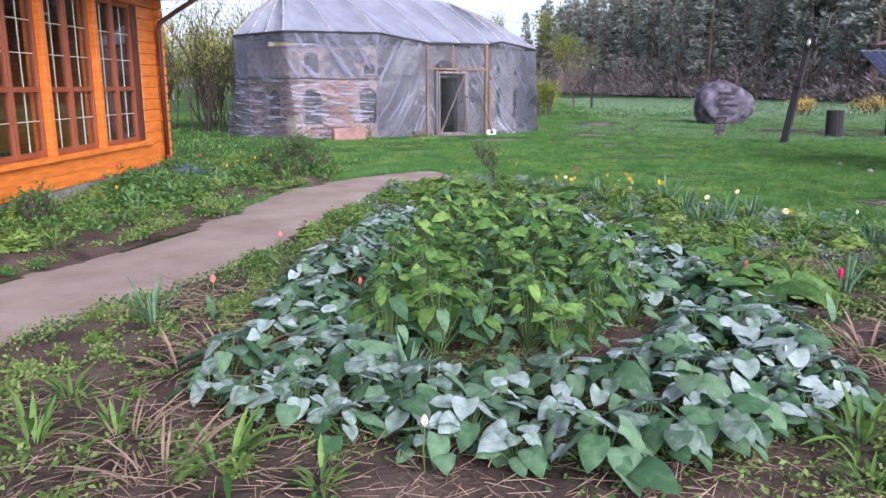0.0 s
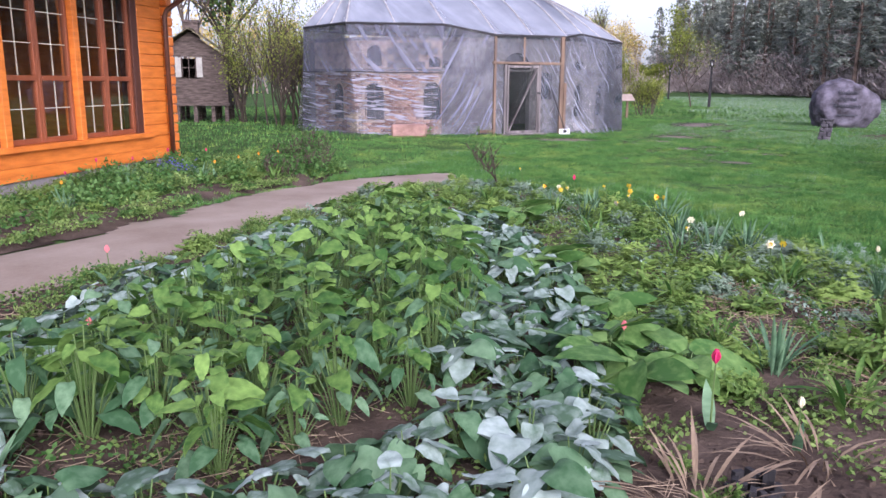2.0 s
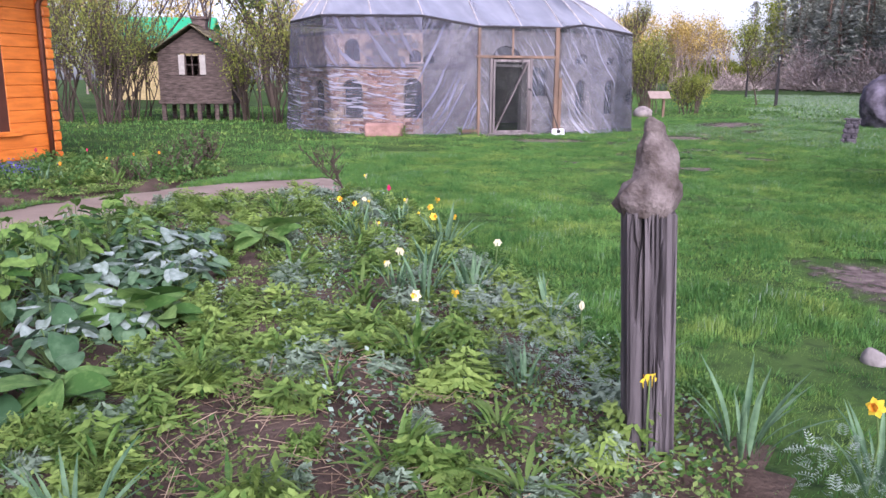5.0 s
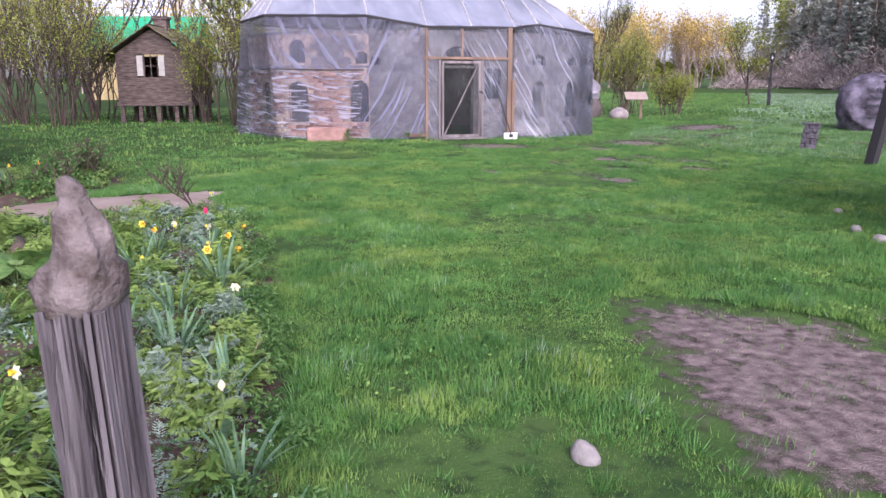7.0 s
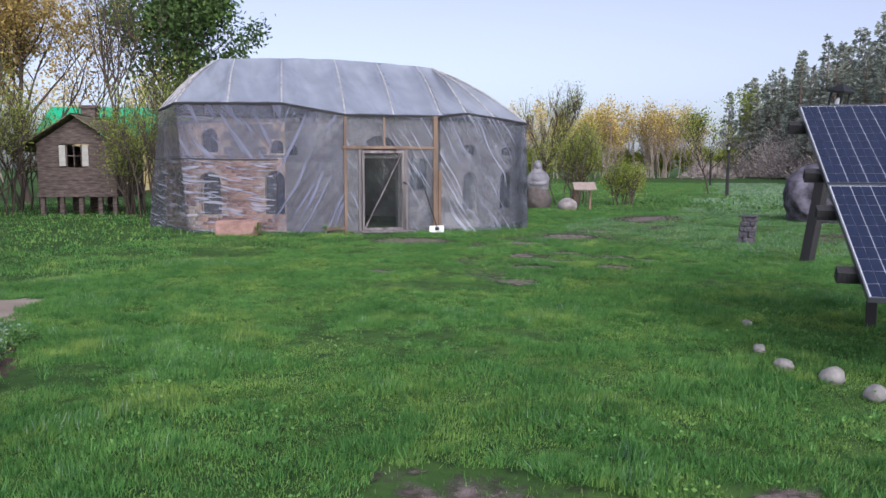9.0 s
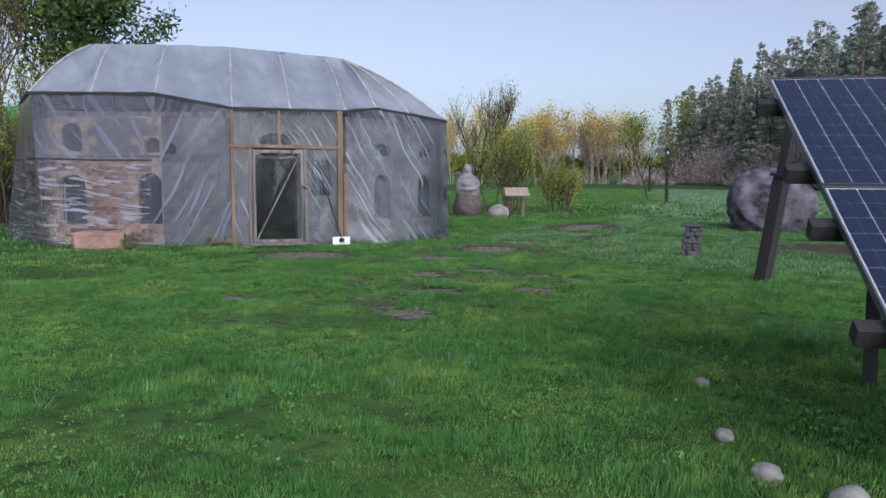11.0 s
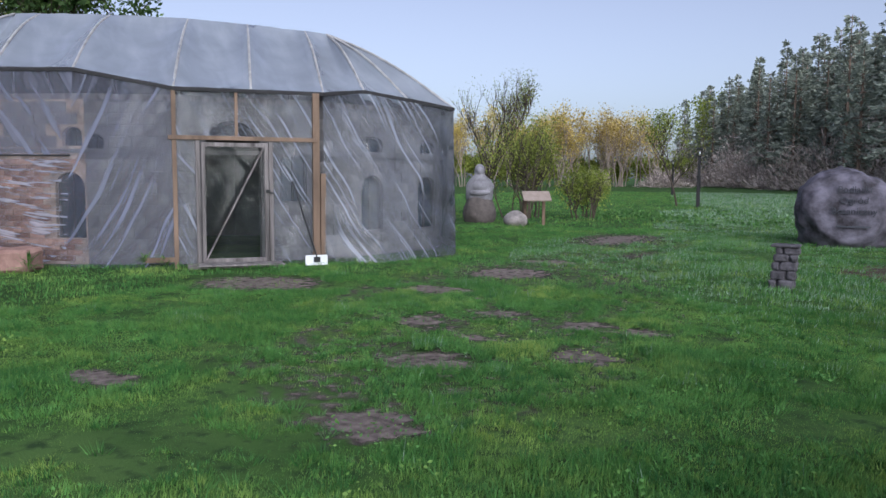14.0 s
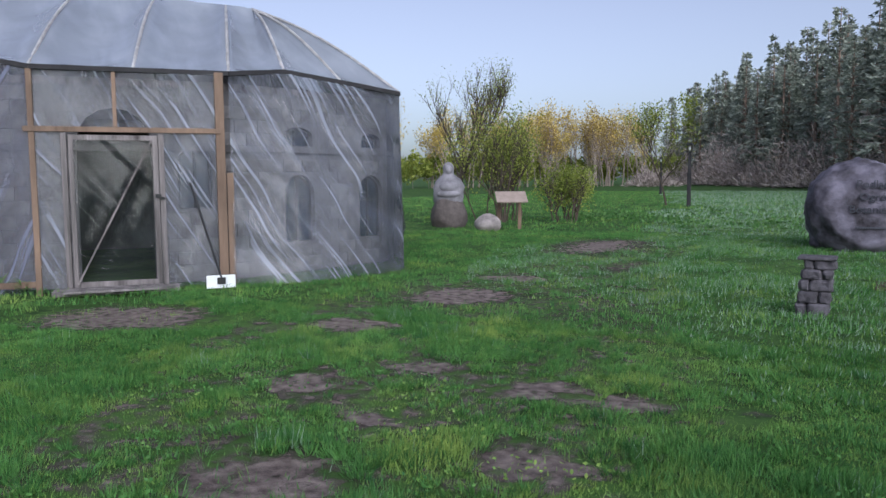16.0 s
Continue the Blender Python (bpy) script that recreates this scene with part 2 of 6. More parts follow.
def link(name, bm, material, parent=None, label="", smooth=False):
    me = bpy.data.meshes.new(name)
    bm.to_mesh(me)
    bm.free()
    me.materials.append(material)
    if smooth:
        me.shade_smooth()
    ob = new(name, me)
    if parent is not None:
        ob.parent = parent
    if label:
        ob["label"] = label
    return ob


part = link


def thing(name, label, category, at=(0, 0, 0), turn=0.0, group="", kind=""):
    ob = new(name)
    ob.matrix_basis = pose(*at, 0, 0, turn)
    ob.empty_display_size = 0.1
    return tagged(ob, label, category, group, kind)


def box(bm, lo, hi, m=None, bevel=0.0):
    c = [(a + b) / 2 for a, b in zip(lo, hi)]
    s = [abs(b - a) for a, b in zip(lo, hi)]
    mm = Matrix.Translation(c) @ Matrix.Diagonal((*s, 1))
    r = bmesh.ops.create_cube(bm, size=1, matrix=(m @ mm) if m else mm)
    if bevel:
        es = list({e for v in r["verts"] for e in v.link_edges})
        bmesh.ops.bevel(bm, geom=es, offset=bevel, segments=1, affect="EDGES")
    return r["verts"]


def boxes(items, m=None, bevel=0.0):
    bm = bmesh.new()
    for lo, hi in items:
        box(bm, lo, hi, m, bevel)
    return bm


def beam(bm, a, b, w, d, roll=0.0):
    """A squared timber from a to b."""
    a, b = Vector(a), Vector(b)
    m = Matrix.Translation((a + b) / 2) @ (b - a).to_track_quat("Z", "Y").to_matrix().to_4x4() @ pose(0, 0, 0, 0, 0, roll) @ Matrix.Diagonal((w, d, (b - a).length, 1))
    bmesh.ops.create_cube(bm, size=1, matrix=m)


def tube(bm, pts, radii, sides=6, cap=True):
    rings = []
    for i, p in enumerate(pts):
        p = Vector(p)
        d = Vector(pts[min(i + 1, len(pts) - 1)]) - Vector(pts[max(i - 1, 0)])
        q = d.to_track_quat("Z", "Y") if d.length > 1e-6 else Euler((0, 0, 0)).to_quaternion()
        rings.append([bm.verts.new(p + q @ Vector((math.cos(k * math.tau / sides), math.sin(k * math.tau / sides), 0)) * radii[i]) for k in range(sides)])
    for r0, r1 in zip(rings, rings[1:]):
        for k in range(sides):
            bm.faces.new((r0[k], r0[(k + 1) % sides], r1[(k + 1) % sides], r1[k]))
    if cap:
        bm.faces.new(rings[-1])
        bm.faces.new(rings[0][::-1])


def rock(r=(1, 1, 1), seed=0, rough=0.25, sub=3, flat=0.0):
    bm = bmesh.new()
    bmesh.ops.create_icosphere(bm, subdivisions=sub, radius=1)
    off = Vector((seed * 7.3, seed * 3.1, seed * 1.7))
    for v in bm.verts:
        n = noise.noise(v.co * 1.1 + off) * rough + noise.noise(v.co * 2.7 + off) * rough * 0.4 + noise.noise(v.co * 7 + off) * rough * 0.12
        v.co = v.co * (1 + n)
        v.co = Vector((v.co.x * r[0], v.co.y * r[1], v.co.z * r[2]))
    return bm


def fast_mesh(name, verts, faces_n, corner, material, smooth=False):
    """A mesh from arrays: verts (n, 3), and faces of one size as an (m, faces_n) array."""
    me = bpy.data.meshes.new(name)
    m = len(corner)
    me.vertices.add(len(verts))
    me.vertices.foreach_set("co", np.asarray(verts, np.float32).ravel())
    me.loops.add(m * faces_n)
    me.loops.foreach_set("vertex_index", np.asarray(corner, np.int32).ravel())
    me.polygons.add(m)
    me.polygons.foreach_set("loop_start", np.arange(0, m * faces_n, faces_n, dtype=np.int32))
    me.polygons.foreach_set("loop_total", np.full(m, faces_n, np.int32))
    me.materials.append(material)
    me.update(calc_edges=True)
    me.validate()
    return me


def inside(px, py, poly):
    hit = np.zeros(len(px), bool)
    n = len(poly)
    for i in range(n):
        x0, y0 = poly[i]
        x1, y1 = poly[(i + 1) % n]
        c = ((y0 > py) != (y1 > py)) & (px < (x1 - x0) * (py - y0) / ((y1 - y0) or 1e-9) + x0)
        hit ^= c
    return hit


RNG = np.random.default_rng(7)

# ---- ground ----
PATH_L = [(-5.7, -6.0), (-5.45, -2.0), (-5.25, 1.2), (-5.1, 2.7), (-5.25, 4.6), (-5.7, 6.4), (-5.6, 8.2), (-5.2, 9.6), (-4.5, 10.5)]
PATH_R = [(-4.1, -6.0), (-4.0, -2.0), (-3.9, 0.3), (-3.72, 1.7), (-3.7, 3.0), (-4.0, 5.2), (-4.3, 7.2), (-4.1, 8.5), (-3.4, 9.4)]
BED = [(-3.9, -6.0), (-3.85, 0.3), (-3.65, 1.7), (-3.65, 3.0), (-3.95, 5.2), (-4.2, 7.2), (-4.0, 8.4), (-3.2, 9.15), (-2.4, 9.2), (-0.9, 8.0), (0.45, 6.7),
       (1.34, 6.05), (2.06, 5.3), (2.6, 4.85), (3.0, 4.3), (2.9, 3.2), (2.7, 1.6), (1.6, -0.6), (0.9, -2.2), (0.0, -6.0)]
HOUSE_BED = [(-5.6, -6.0), (-5.35, 1.2), (-5.2, 2.7), (-5.35, 4.6), (-5.8, 6.4), (-5.7, 8.2), (-5.9, 9.6), (-7.2, 10.6), (-9.1, 10.4), (-9.15, 8.8), (-7.95, 4.8), (-5.2, -6.0)]
DIRT = [(2.25, 8.55), (2.7, 8.75), (3.3, 8.9), (3.96, 8.8), (4.6, 8.3), (5.0, 7.2), (4.7, 6.2), (3.75, 6.3), (3.2, 6.85), (2.85, 7.6), (2.5, 8.1)]


def ragged(poly, step=0.12, amp=0.12, seed=0.0):
    """The outline with points every step, pushed in and out unevenly."""
    out = []
    n = len(poly)
    for i in range(n):
        a, b = Vector((*poly[i], 0)), Vector((*poly[(i + 1) % n], 0))
        k = max(1, int((b - a).length / step))
        nrm = Vector(((b - a).y, -(b - a).x, 0)).normalized()
        for j in range(k):
            p = a.lerp(b, j / k)
            o = noise.noise(p * 1.7 + Vector((seed, 0, 0))) * amp + noise.noise(p * 6 + Vector((0, seed, 0))) * amp * 0.5
            p = p + nrm * o
            out.append((p.x, p.y))
    return out


def sheet(name, poly, z, material, label, relief=0.02, step=0.12, seed=0.0, edge=0.25, mound=0.0, flush=False, top=1.0):
    """A thin patch of ground over the turf: raised a little in the middle and running out at its edge."""
    poly = ragged(poly, 0.07, 0.22, seed)
    xs, ys = [p[0] for p in poly], [p[1] for p in poly]
    gx, gy = np.arange(min(xs), max(xs) + step, step), np.arange(min(ys), max(ys) + step, step)
    X, Y = np.meshgrid(gx, gy)
    keep = inside(X.ravel(), Y.ravel(), poly).reshape(X.shape)
    P = np.array(poly)
    bm = bmesh.new()
    lay_e = bm.verts.layers.float.new("edge")
    vs = {}

    def vert(i, j):
        if (i, j) not in vs:
            x, y = X[j, i], Y[j, i]
            d = np.sqrt(((P - (x, y)) ** 2).sum(1).min())
            k = min(top, d / edge) if keep[j, i] else 0.0
            v = Vector((x, y, 0))
            h = noise.noise(v * 2.2) + 0.6 * noise.noise(v * 7) + 0.3 * noise.noise(v * 17)
            low = 0.018 * math.sin(x * 0.9 + 1.3 * math.sin(y * 0.7)) * math.cos(y * 1.1) - 0.02
            vs[i, j] = bm.verts.new((x, y, low + 0.006 + (z + relief * (0.7 + h)) * k if flush else (z + relief * h + mound) * k - 0.012 * (1 - k)))
            vs[i, j][lay_e] = k
        return vs[i, j]
    for j in range(len(gy) - 1):
        for i in range(len(gx) - 1):
            if keep[j, i] or keep[j + 1, i] or keep[j, i + 1] or keep[j + 1, i + 1]:
                bm.faces.new((vert(i, j), vert(i + 1, j), vert(i + 1, j + 1), vert(i, j + 1)))
    return tagged(link(name, bm, material, smooth=True), label, "ground", kind="structure")


def span(lo, hi, step, far):
    mid = list(np.arange(lo, hi + step / 2, step))
    out, d = [], 4.0
    while d < far:
        out.append(d)
        d *= 1.7
    return np.array([lo - v for v in reversed(out)] + mid + [hi + v for v in out])


gx, gy = span(-40, 30, 0.5, 3000), span(-12, 70, 0.5, 3000)
GX, GY = np.meshgrid(gx, gy)
GZ = 0.018 * (np.sin(GX * 0.9 + 1.3 * np.sin(GY * 0.7)) * np.cos(GY * 1.1)) - 0.02
idx = np.arange(GX.size).reshape(GX.shape)
quads = np.stack([idx[:-1, :-1], idx[:-1, 1:], idx[1:, 1:], idx[1:, :-1]], -1).reshape(-1, 4)
ground = new("ground", fast_mesh("ground", np.stack([GX, GY, GZ], -1).reshape(-1, 3), 4, quads, M_LAWN))
ground.data.shade_smooth()
tagged(ground, "flat meadow ground under short spring turf", "ground", kind="structure")
sheet("path", PATH_L + PATH_R[::-1], 0.018, M_PATH, "trodden grey-brown earth garden path", relief=0.006, seed=1.0)
sheet("bed_soil", BED, 0.03, M_SOIL, "dark loose soil of the flower bed", relief=0.03, seed=2.0, mound=0.03)
sheet("house_bed_soil", HOUSE_BED, 0.03, M_SOIL, "dark soil of the bed along the house", relief=0.03, seed=3.0, mound=0.05)
sheet("dirt_patch", DIRT, 0.004, M_DIRT, "bare grey-brown dirt worn in the lawn", relief=0.007, seed=4.0, step=0.07, edge=0.4, flush=True)

# ---- film-wrapped building ----
BASE = [(-13.9, 18.95), (-11.3, 18.2), (-9.2, 19.1), (-7.75, 20.1), (-6.05, 21.9), (-5.25, 22.5), (-4.98, 23.5), (-4.93, 24.6), (-6.5, 26.7), (-8.2, 28.0), (-12.0, 26.2), (-15.0, 22.8), (-15.2, 20.4)]
EAVE = [(-14.3, 19.7, 3.27), (-11.64, 18.18, 3.26), (-8.9, 19.15, 3.2), (-7.65, 20.05, 2.93), (-6.15, 22.0, 2.95), (-5.95, 22.93, 3.07), (-5.6, 23.85, 2.99), (-5.12, 24.8, 2.87), (-6.6, 26.8, 2.95),
        (-8.5, 27.6, 3.1), (-12.0, 25.9, 3.2), (-14.7, 22.7, 3.27), (-15.0, 20.9, 3.27)]
RIDGE_A, RIDGE_B = Vector((-12.96, 20.75, 4.72)), Vector((-8.5, 25.1, 4.63))

tent = thing("wrapped_building", "small two-storey brick house wrapped in milky plastic sheeting", "building")


def wall_film(i, v0=0, v1=44):
    a, b = Vector((*BASE[i], -0.02)), Vector((*BASE[(i + 1) % len(BASE)], -0.02))
    ta, tb = Vector(EAVE[i]), Vector(EAVE[(i + 1) % len(EAVE)])
    nu, nv = max(6, int((b - a).length / 0.06)), 44
    out = Vector(((b - a).y, -(b - a).x, 0)).normalized()
    bm = bmesh.new()
    vs = []
    for u in range(nu + 1):
        fu = u / nu
        row = []
        for v in range(v0, v1 + 1):
            fv = v / nv
            p = a.lerp(b, fu).lerp(ta.lerp(tb, fu), fv)
            s = fu * (b - a).length
            k = math.sin(math.pi * min(1, max(0, fv))) ** 0.5 * min(1, 6 * fu + 0.1, 6 * (1 - fu) + 0.1)
            if i in (4, 5, 6, 7):
                q = s * 0.55 + fv * 3.2 * 0.9
                w = noise.noise(Vector((q * 2.6 + i, (s - fv * 3) * 0.25, i))) + 0.5 * noise.noise(Vector((q * 6.5, (s - fv * 3) * 0.3, i + 4)))
            elif i in (2, 3):
                q = s - fv * 3.2 * 0.45
                w = noise.noise(Vector((q * 2.4 + i, fv * 0.9, i))) + 0.4 * noise.noise(Vector((q * 6, fv * 1.2, 7)))
            else:
                low = 1.0 if fv < 0.55 else 0.25
                w = 0.5 * noise.noise(Vector((s * 1.1, fv * 4, i))) + low * 0.45 * noise.noise(Vector((s * 1.3 + fv * 2, fv * 24 + 1.2 * math.sin(s * 2), i)))
            row.append(bm.verts.new(p + out * (w * (0.14 if i in (2, 4, 5, 6, 7) else 0.10) * k)))
        vs.append(row)
    for u in range(nu):
        for v in range(v1 - v0):
            bm.faces.new((vs[u][v], vs[u + 1][v], vs[u + 1][v + 1], vs[u][v + 1]))
    return bm


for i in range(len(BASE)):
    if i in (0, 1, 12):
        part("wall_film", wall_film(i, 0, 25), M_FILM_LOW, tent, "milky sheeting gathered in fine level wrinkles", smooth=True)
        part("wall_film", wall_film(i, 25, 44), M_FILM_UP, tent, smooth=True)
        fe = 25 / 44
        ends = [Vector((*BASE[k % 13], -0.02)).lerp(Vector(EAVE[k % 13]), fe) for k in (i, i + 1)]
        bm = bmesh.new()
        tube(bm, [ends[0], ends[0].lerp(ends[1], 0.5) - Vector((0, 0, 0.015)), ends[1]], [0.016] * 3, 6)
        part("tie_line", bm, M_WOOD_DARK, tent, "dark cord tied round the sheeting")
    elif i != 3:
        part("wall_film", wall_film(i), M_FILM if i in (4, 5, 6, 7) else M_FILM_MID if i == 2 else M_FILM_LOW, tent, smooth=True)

M_RIB = mat("rib_under_tape", (0.36, 0.34, 0.335), 0.6, var=0.3, scale=5, tint=(0.5, 0.48, 0.48))
# roof: ribs run from the eave to the ridge, the sheet sags between them
RING = []
for i in range(len(EAVE)):
    a, b = Vector(EAVE[i]), Vector(EAVE[(i + 1) % len(EAVE)])
    k = max(1, round((b - a).length / 1.2))
    RING += [a.lerp(b, j / k) for j in range(k)]


def ridge_of(p):
    d = RIDGE_B - RIDGE_A
    f = (Vector((p.x, p.y, 0)) - Vector((RIDGE_A.x, RIDGE_A.y, 0))).dot(Vector((d.x, d.y, 0))) / (d.x ** 2 + d.y ** 2)
    f = min(1, max(0, f))
    return RIDGE_A.lerp(RIDGE_B, f) + Vector((0, 0, 0.12 * math.sin(math.pi * f)))


def roof_point(p, f, sag=0.0):
    q = p.lerp(ridge_of(p), f)
    q.z += 0.16 * math.sin(math.pi * f) - sag * math.sin(math.pi * min(1, f * 1.02)) ** 0.6
    return q


bm = bmesh.new()
NU, NV = 10, 20
cols = []
for i in range(len(RING)):
    a, b = RING[i], RING[(i + 1) % len(RING)]
    for u in range(NU):
        p = a.lerp(b, u / NU)
        sag = 0.34 * (4 * (u / NU) * (1 - u / NU)) ** 0.8
        col = []
        for v in range(NV + 1):
            q = roof_point(p, v / NV, sag)
            q.z += 0.02 * noise.noise(q * 3.0) + 0.012 * noise.noise(q * 9.0)
            col.append(bm.verts.new(q))
        cols.append(col)
for i in range(len(cols)):
    c, d = cols[i], cols[(i + 1) % len(cols)]
    for v in range(NV):
        bm.faces.new((c[v], d[v], d[v + 1], c[v + 1]))
bmesh.ops.remove_doubles(bm, verts=bm.verts, dist=0.0005)
part("roof_film", bm, M_FILM_ROOF, tent, "whitish translucent sheeting over ribs", smooth=True)
for p in RING:
    bm = bmesh.new()
    tube(bm, [roof_point(p, f / 10) - Vector((0, 0, 0.014)) for f in range(11)], [0.024] * 11, 6)
    part("roof_rib", bm, M_RIB, tent)
for i in range(len(EAVE)):
    bm = bmesh.new()
    beam(bm, Vector(EAVE[i]) - Vector((0, 0, 0.03)), Vector(EAVE[(i + 1) % len(EAVE)]) - Vector((0, 0, 0.03)), 0.05, 0.06)
    part("eave_rail", bm, M_WOOD_DARK, tent, "dark timber eave rail")


def seg_frame(a, b):
    """Local axes of a wall: along it from a to b, out of it to its right, up."""
    d = Vector((b[0] - a[0], b[1] - a[1], 0))
    n = d.length
    d.normalize()
    return Matrix(((d.x, d.y, 0, a[0]), (d.y, -d.x, 0, a[1]), (0, 0, 1, 0), (0, 0, 0, 1))), n


def arch_pts(s0, s1, z0, z1, k=8):
    """An opening's outline with a half-round head that reaches z1."""
    r = (s1 - s0) / 2
    h = min(r, (z1 - z0) * 0.45)
    c = (s0 + s1) / 2
    return [(c - r * math.cos(math.pi * i / k), z1 - h + h * math.sin(math.pi * i / k)) for i in range(k + 1)]


def wall_seg(m, n, height, th, openings, z0=0.0):
    """A solid wall with openings (s0, s1, z0, z1) with arched heads cut through it."""
    bm = bmesh.new()
    cuts = sorted({0.0, n, *(v for o in openings for v in o[:2])})
    for a, b in zip(cuts, cuts[1:]):
        zs = z0
        for o in sorted((o for o in openings if o[0] <= a + 1e-4 and o[1] >= b - 1e-4), key=lambda o: o[2]):
            if o[2] > zs + 0.01:
                box(bm, (a, -th, zs), (b, 0, o[2]), m)
            zs = o[3]
        if height > zs + 0.01:
            box(bm, (a, -th, zs), (b, 0, height), m)
    for o in openings:
        s0, s1, zb, zt = o
        pts = arch_pts(s0, s1, zb, zt)
        half = len(pts) // 2
        for side, corner in ((pts[:half + 1], (s0, zt)), (pts[half:], (s1, zt))):
            loop = [corner] + (side if corner[0] == s1 else side[::-1])
            f = [bm.verts.new(m @ Vector((s, 0.0, z))) for s, z in loop]
            g = [bm.verts.new(m @ Vector((s, -th, z))) for s, z in loop]
            bm.faces.new(f)
            bm.faces.new(g[::-1])
            for i in range(len(loop)):
                j = (i + 1) % len(loop)
                bm.faces.new((f[i], g[i], g[j], f[j]))
    return bm


# ---- the masonry house under the sheeting ----
CORE = [(-13.6, 19.3), (-11.35, 18.55), (-9.15, 19.5), (-7.95, 20.32), (-6.5, 22.2), (-6.2, 23.15), (-6.05, 24.1), (-5.8, 25.45), (-6.4, 26.6), (-8.3, 27.5), (-12.0, 25.8), (-14.6, 22.6), (-14.7, 20.5)]
OPENINGS = {0: [(0.9, 1.45, 0.42, 1.5)],
            1: [(0.04, 0.66, 0.42, 1.52), (1.84, 2.37, 0.44, 1.55), (0.15, 0.6, 2.0, 2.62), (2.0, 2.35, 1.98, 2.3)],
            2: [(0.02, 0.3, 1.94, 2.18)],
            3: [(0.46, 1.42, 0.0, 2.44), (1.75, 2.22, 1.05, 1.95)],
            5: [(0.04, 0.64, 0.48, 1.53), (0.02, 0.62, 1.97, 2.26)],
            6: [(0.69, 1.24, 0.46, 1.52), (0.75, 1.2, 1.98, 2.22)]}
M_BRICK_WALL = mat("mortared_brick_wall", (0.30, 0.22, 0.18), 0.9, var=0.4, scale=5, bump=0.7, bscale=25, tint=(0.5, 0.38, 0.31))
M_BRICK = mat("brick", (0.22, 0.10, 0.07), 0.9, var=0.35, scale=6, bump=0.6, bscale=30, tint=(0.42, 0.25, 0.19), obj=0.9)
M_BLOCK = mat("pale_block", (0.17, 0.158, 0.16), 0.9, var=0.4, scale=3, bump=0.6, bscale=22, tint=(0.24, 0.225, 0.225), obj=0.2)
M_PANE = mat("dark_pane", (0.02, 0.03, 0.042), 0.25, var=0.3, bump=0.02, spec=0.25)
M_PLASTIC_WHITE = mat("white_plastic", (0.75, 0.76, 0.78), 0.4, var=0.08, bump=0.05)
core_walls = []
for i in range(len(CORE)):
    m, n = seg_frame(CORE[i], CORE[(i + 1) % len(CORE)])
    w = part("masonry_wall", wall_seg(m, n, 2.75, 0.22, OPENINGS.get(i, [])), M_BRICK_WALL if i in (0, 1) else M_MASON, tent)
    core_walls.append((w, m, n))
    for s0, s1, z0, z1 in OPENINGS.get(i, []):
        if z0 == 0.0:
            continue
        pts = [(s0, z0), (s1, z0)] + arch_pts(s0, s1, z0, z1)[::-1]
        bm = bmesh.new()
        bm.faces.new([bm.verts.new(m @ Vector((s, -0.13, z))) for s, z in pts])
        pane = part("window", bm, M_PANE, tent, "dark arched window")
        bm = bmesh.new()
        arc = arch_pts(s0 + 0.02, s1 - 0.02, z0, z1 - 0.02)
        tube(bm, [m @ Vector((s, -0.1, z)) for s, z in [(s0 + 0.02, z0)] + arc + [(s1 - 0.02, z0)]], [0.03] * (len(arc) + 2), 4)
        beam(bm, m @ Vector(((s0 + s1) / 2, -0.1, z0)), m @ Vector(((s0 + s1) / 2, -0.1, z1)), 0.03, 0.03)
        beam(bm, m @ Vector((s0, -0.1, z0 + (z1 - z0) * 0.6)), m @ Vector((s1, -0.1, z0 + (z1 - z0) * 0.6)), 0.03, 0.03)
        part("window_frame", bm, M_WOOD_DARK, pane)
    part("ledge", boxes([((0, 0.0, 1.86), (n, 0.05, 1.93))], m), M_MASON, tent)
# unseen slab added over the rooms to keep light out of them
bm = bmesh.new()
bm.faces.new([bm.verts.new((x, y, 2.74)) for x, y in CORE])
r = bmesh.ops.extrude_face_region(bm, geom=bm.faces[:])
bmesh.ops.translate(bm, verts=[v for v in r["geom"] if isinstance(v, bmesh.types.BMVert)], vec=(0, 0, 0.1))
bmesh.ops.recalc_face_normals(bm, faces=bm.faces)
part("light_stop_slab", bm, M_WOOD_GREY, tent)

# door bay: posts, rails, door leaf and sheeting
DM, DN = seg_frame((-7.70, 20.04), (-6.12, 21.97))


def dbox(name, items, material, parent=None, label="", bevel=0.004):
    return part(name, boxes(items, DM, bevel), material, parent or tent, label)


def crease(s0, s1, z0, z1, y, amp, seed, step=0.06):
    """A sheet of film with creases between the posts."""
    nu, nv = max(2, int((s1 - s0) / step)), max(2, int((z1 - z0) / step))
    bm = bmesh.new()
    g = [[bm.verts.new(DM @ Vector((s0 + (s1 - s0) * u / nu, y + amp * min(1, 5 * u / nu, 5 * (1 - u / nu)) * (noise.noise(Vector((u * step * 4 - v * step * 1.5, v * step * 0.8, seed))) + 0.5 * noise.noise(Vector((u * step * 9, v * step * 2, seed + 3)))),
                                     z0 + (z1 - z0) * v / nv))) for v in range(nv + 1)] for u in range(nu + 1)]
    for u in range(nu):
        for v in range(nv):
            bm.faces.new((g[u][v], g[u + 1][v], g[u + 1][v + 1], g[u][v + 1]))
    return bm


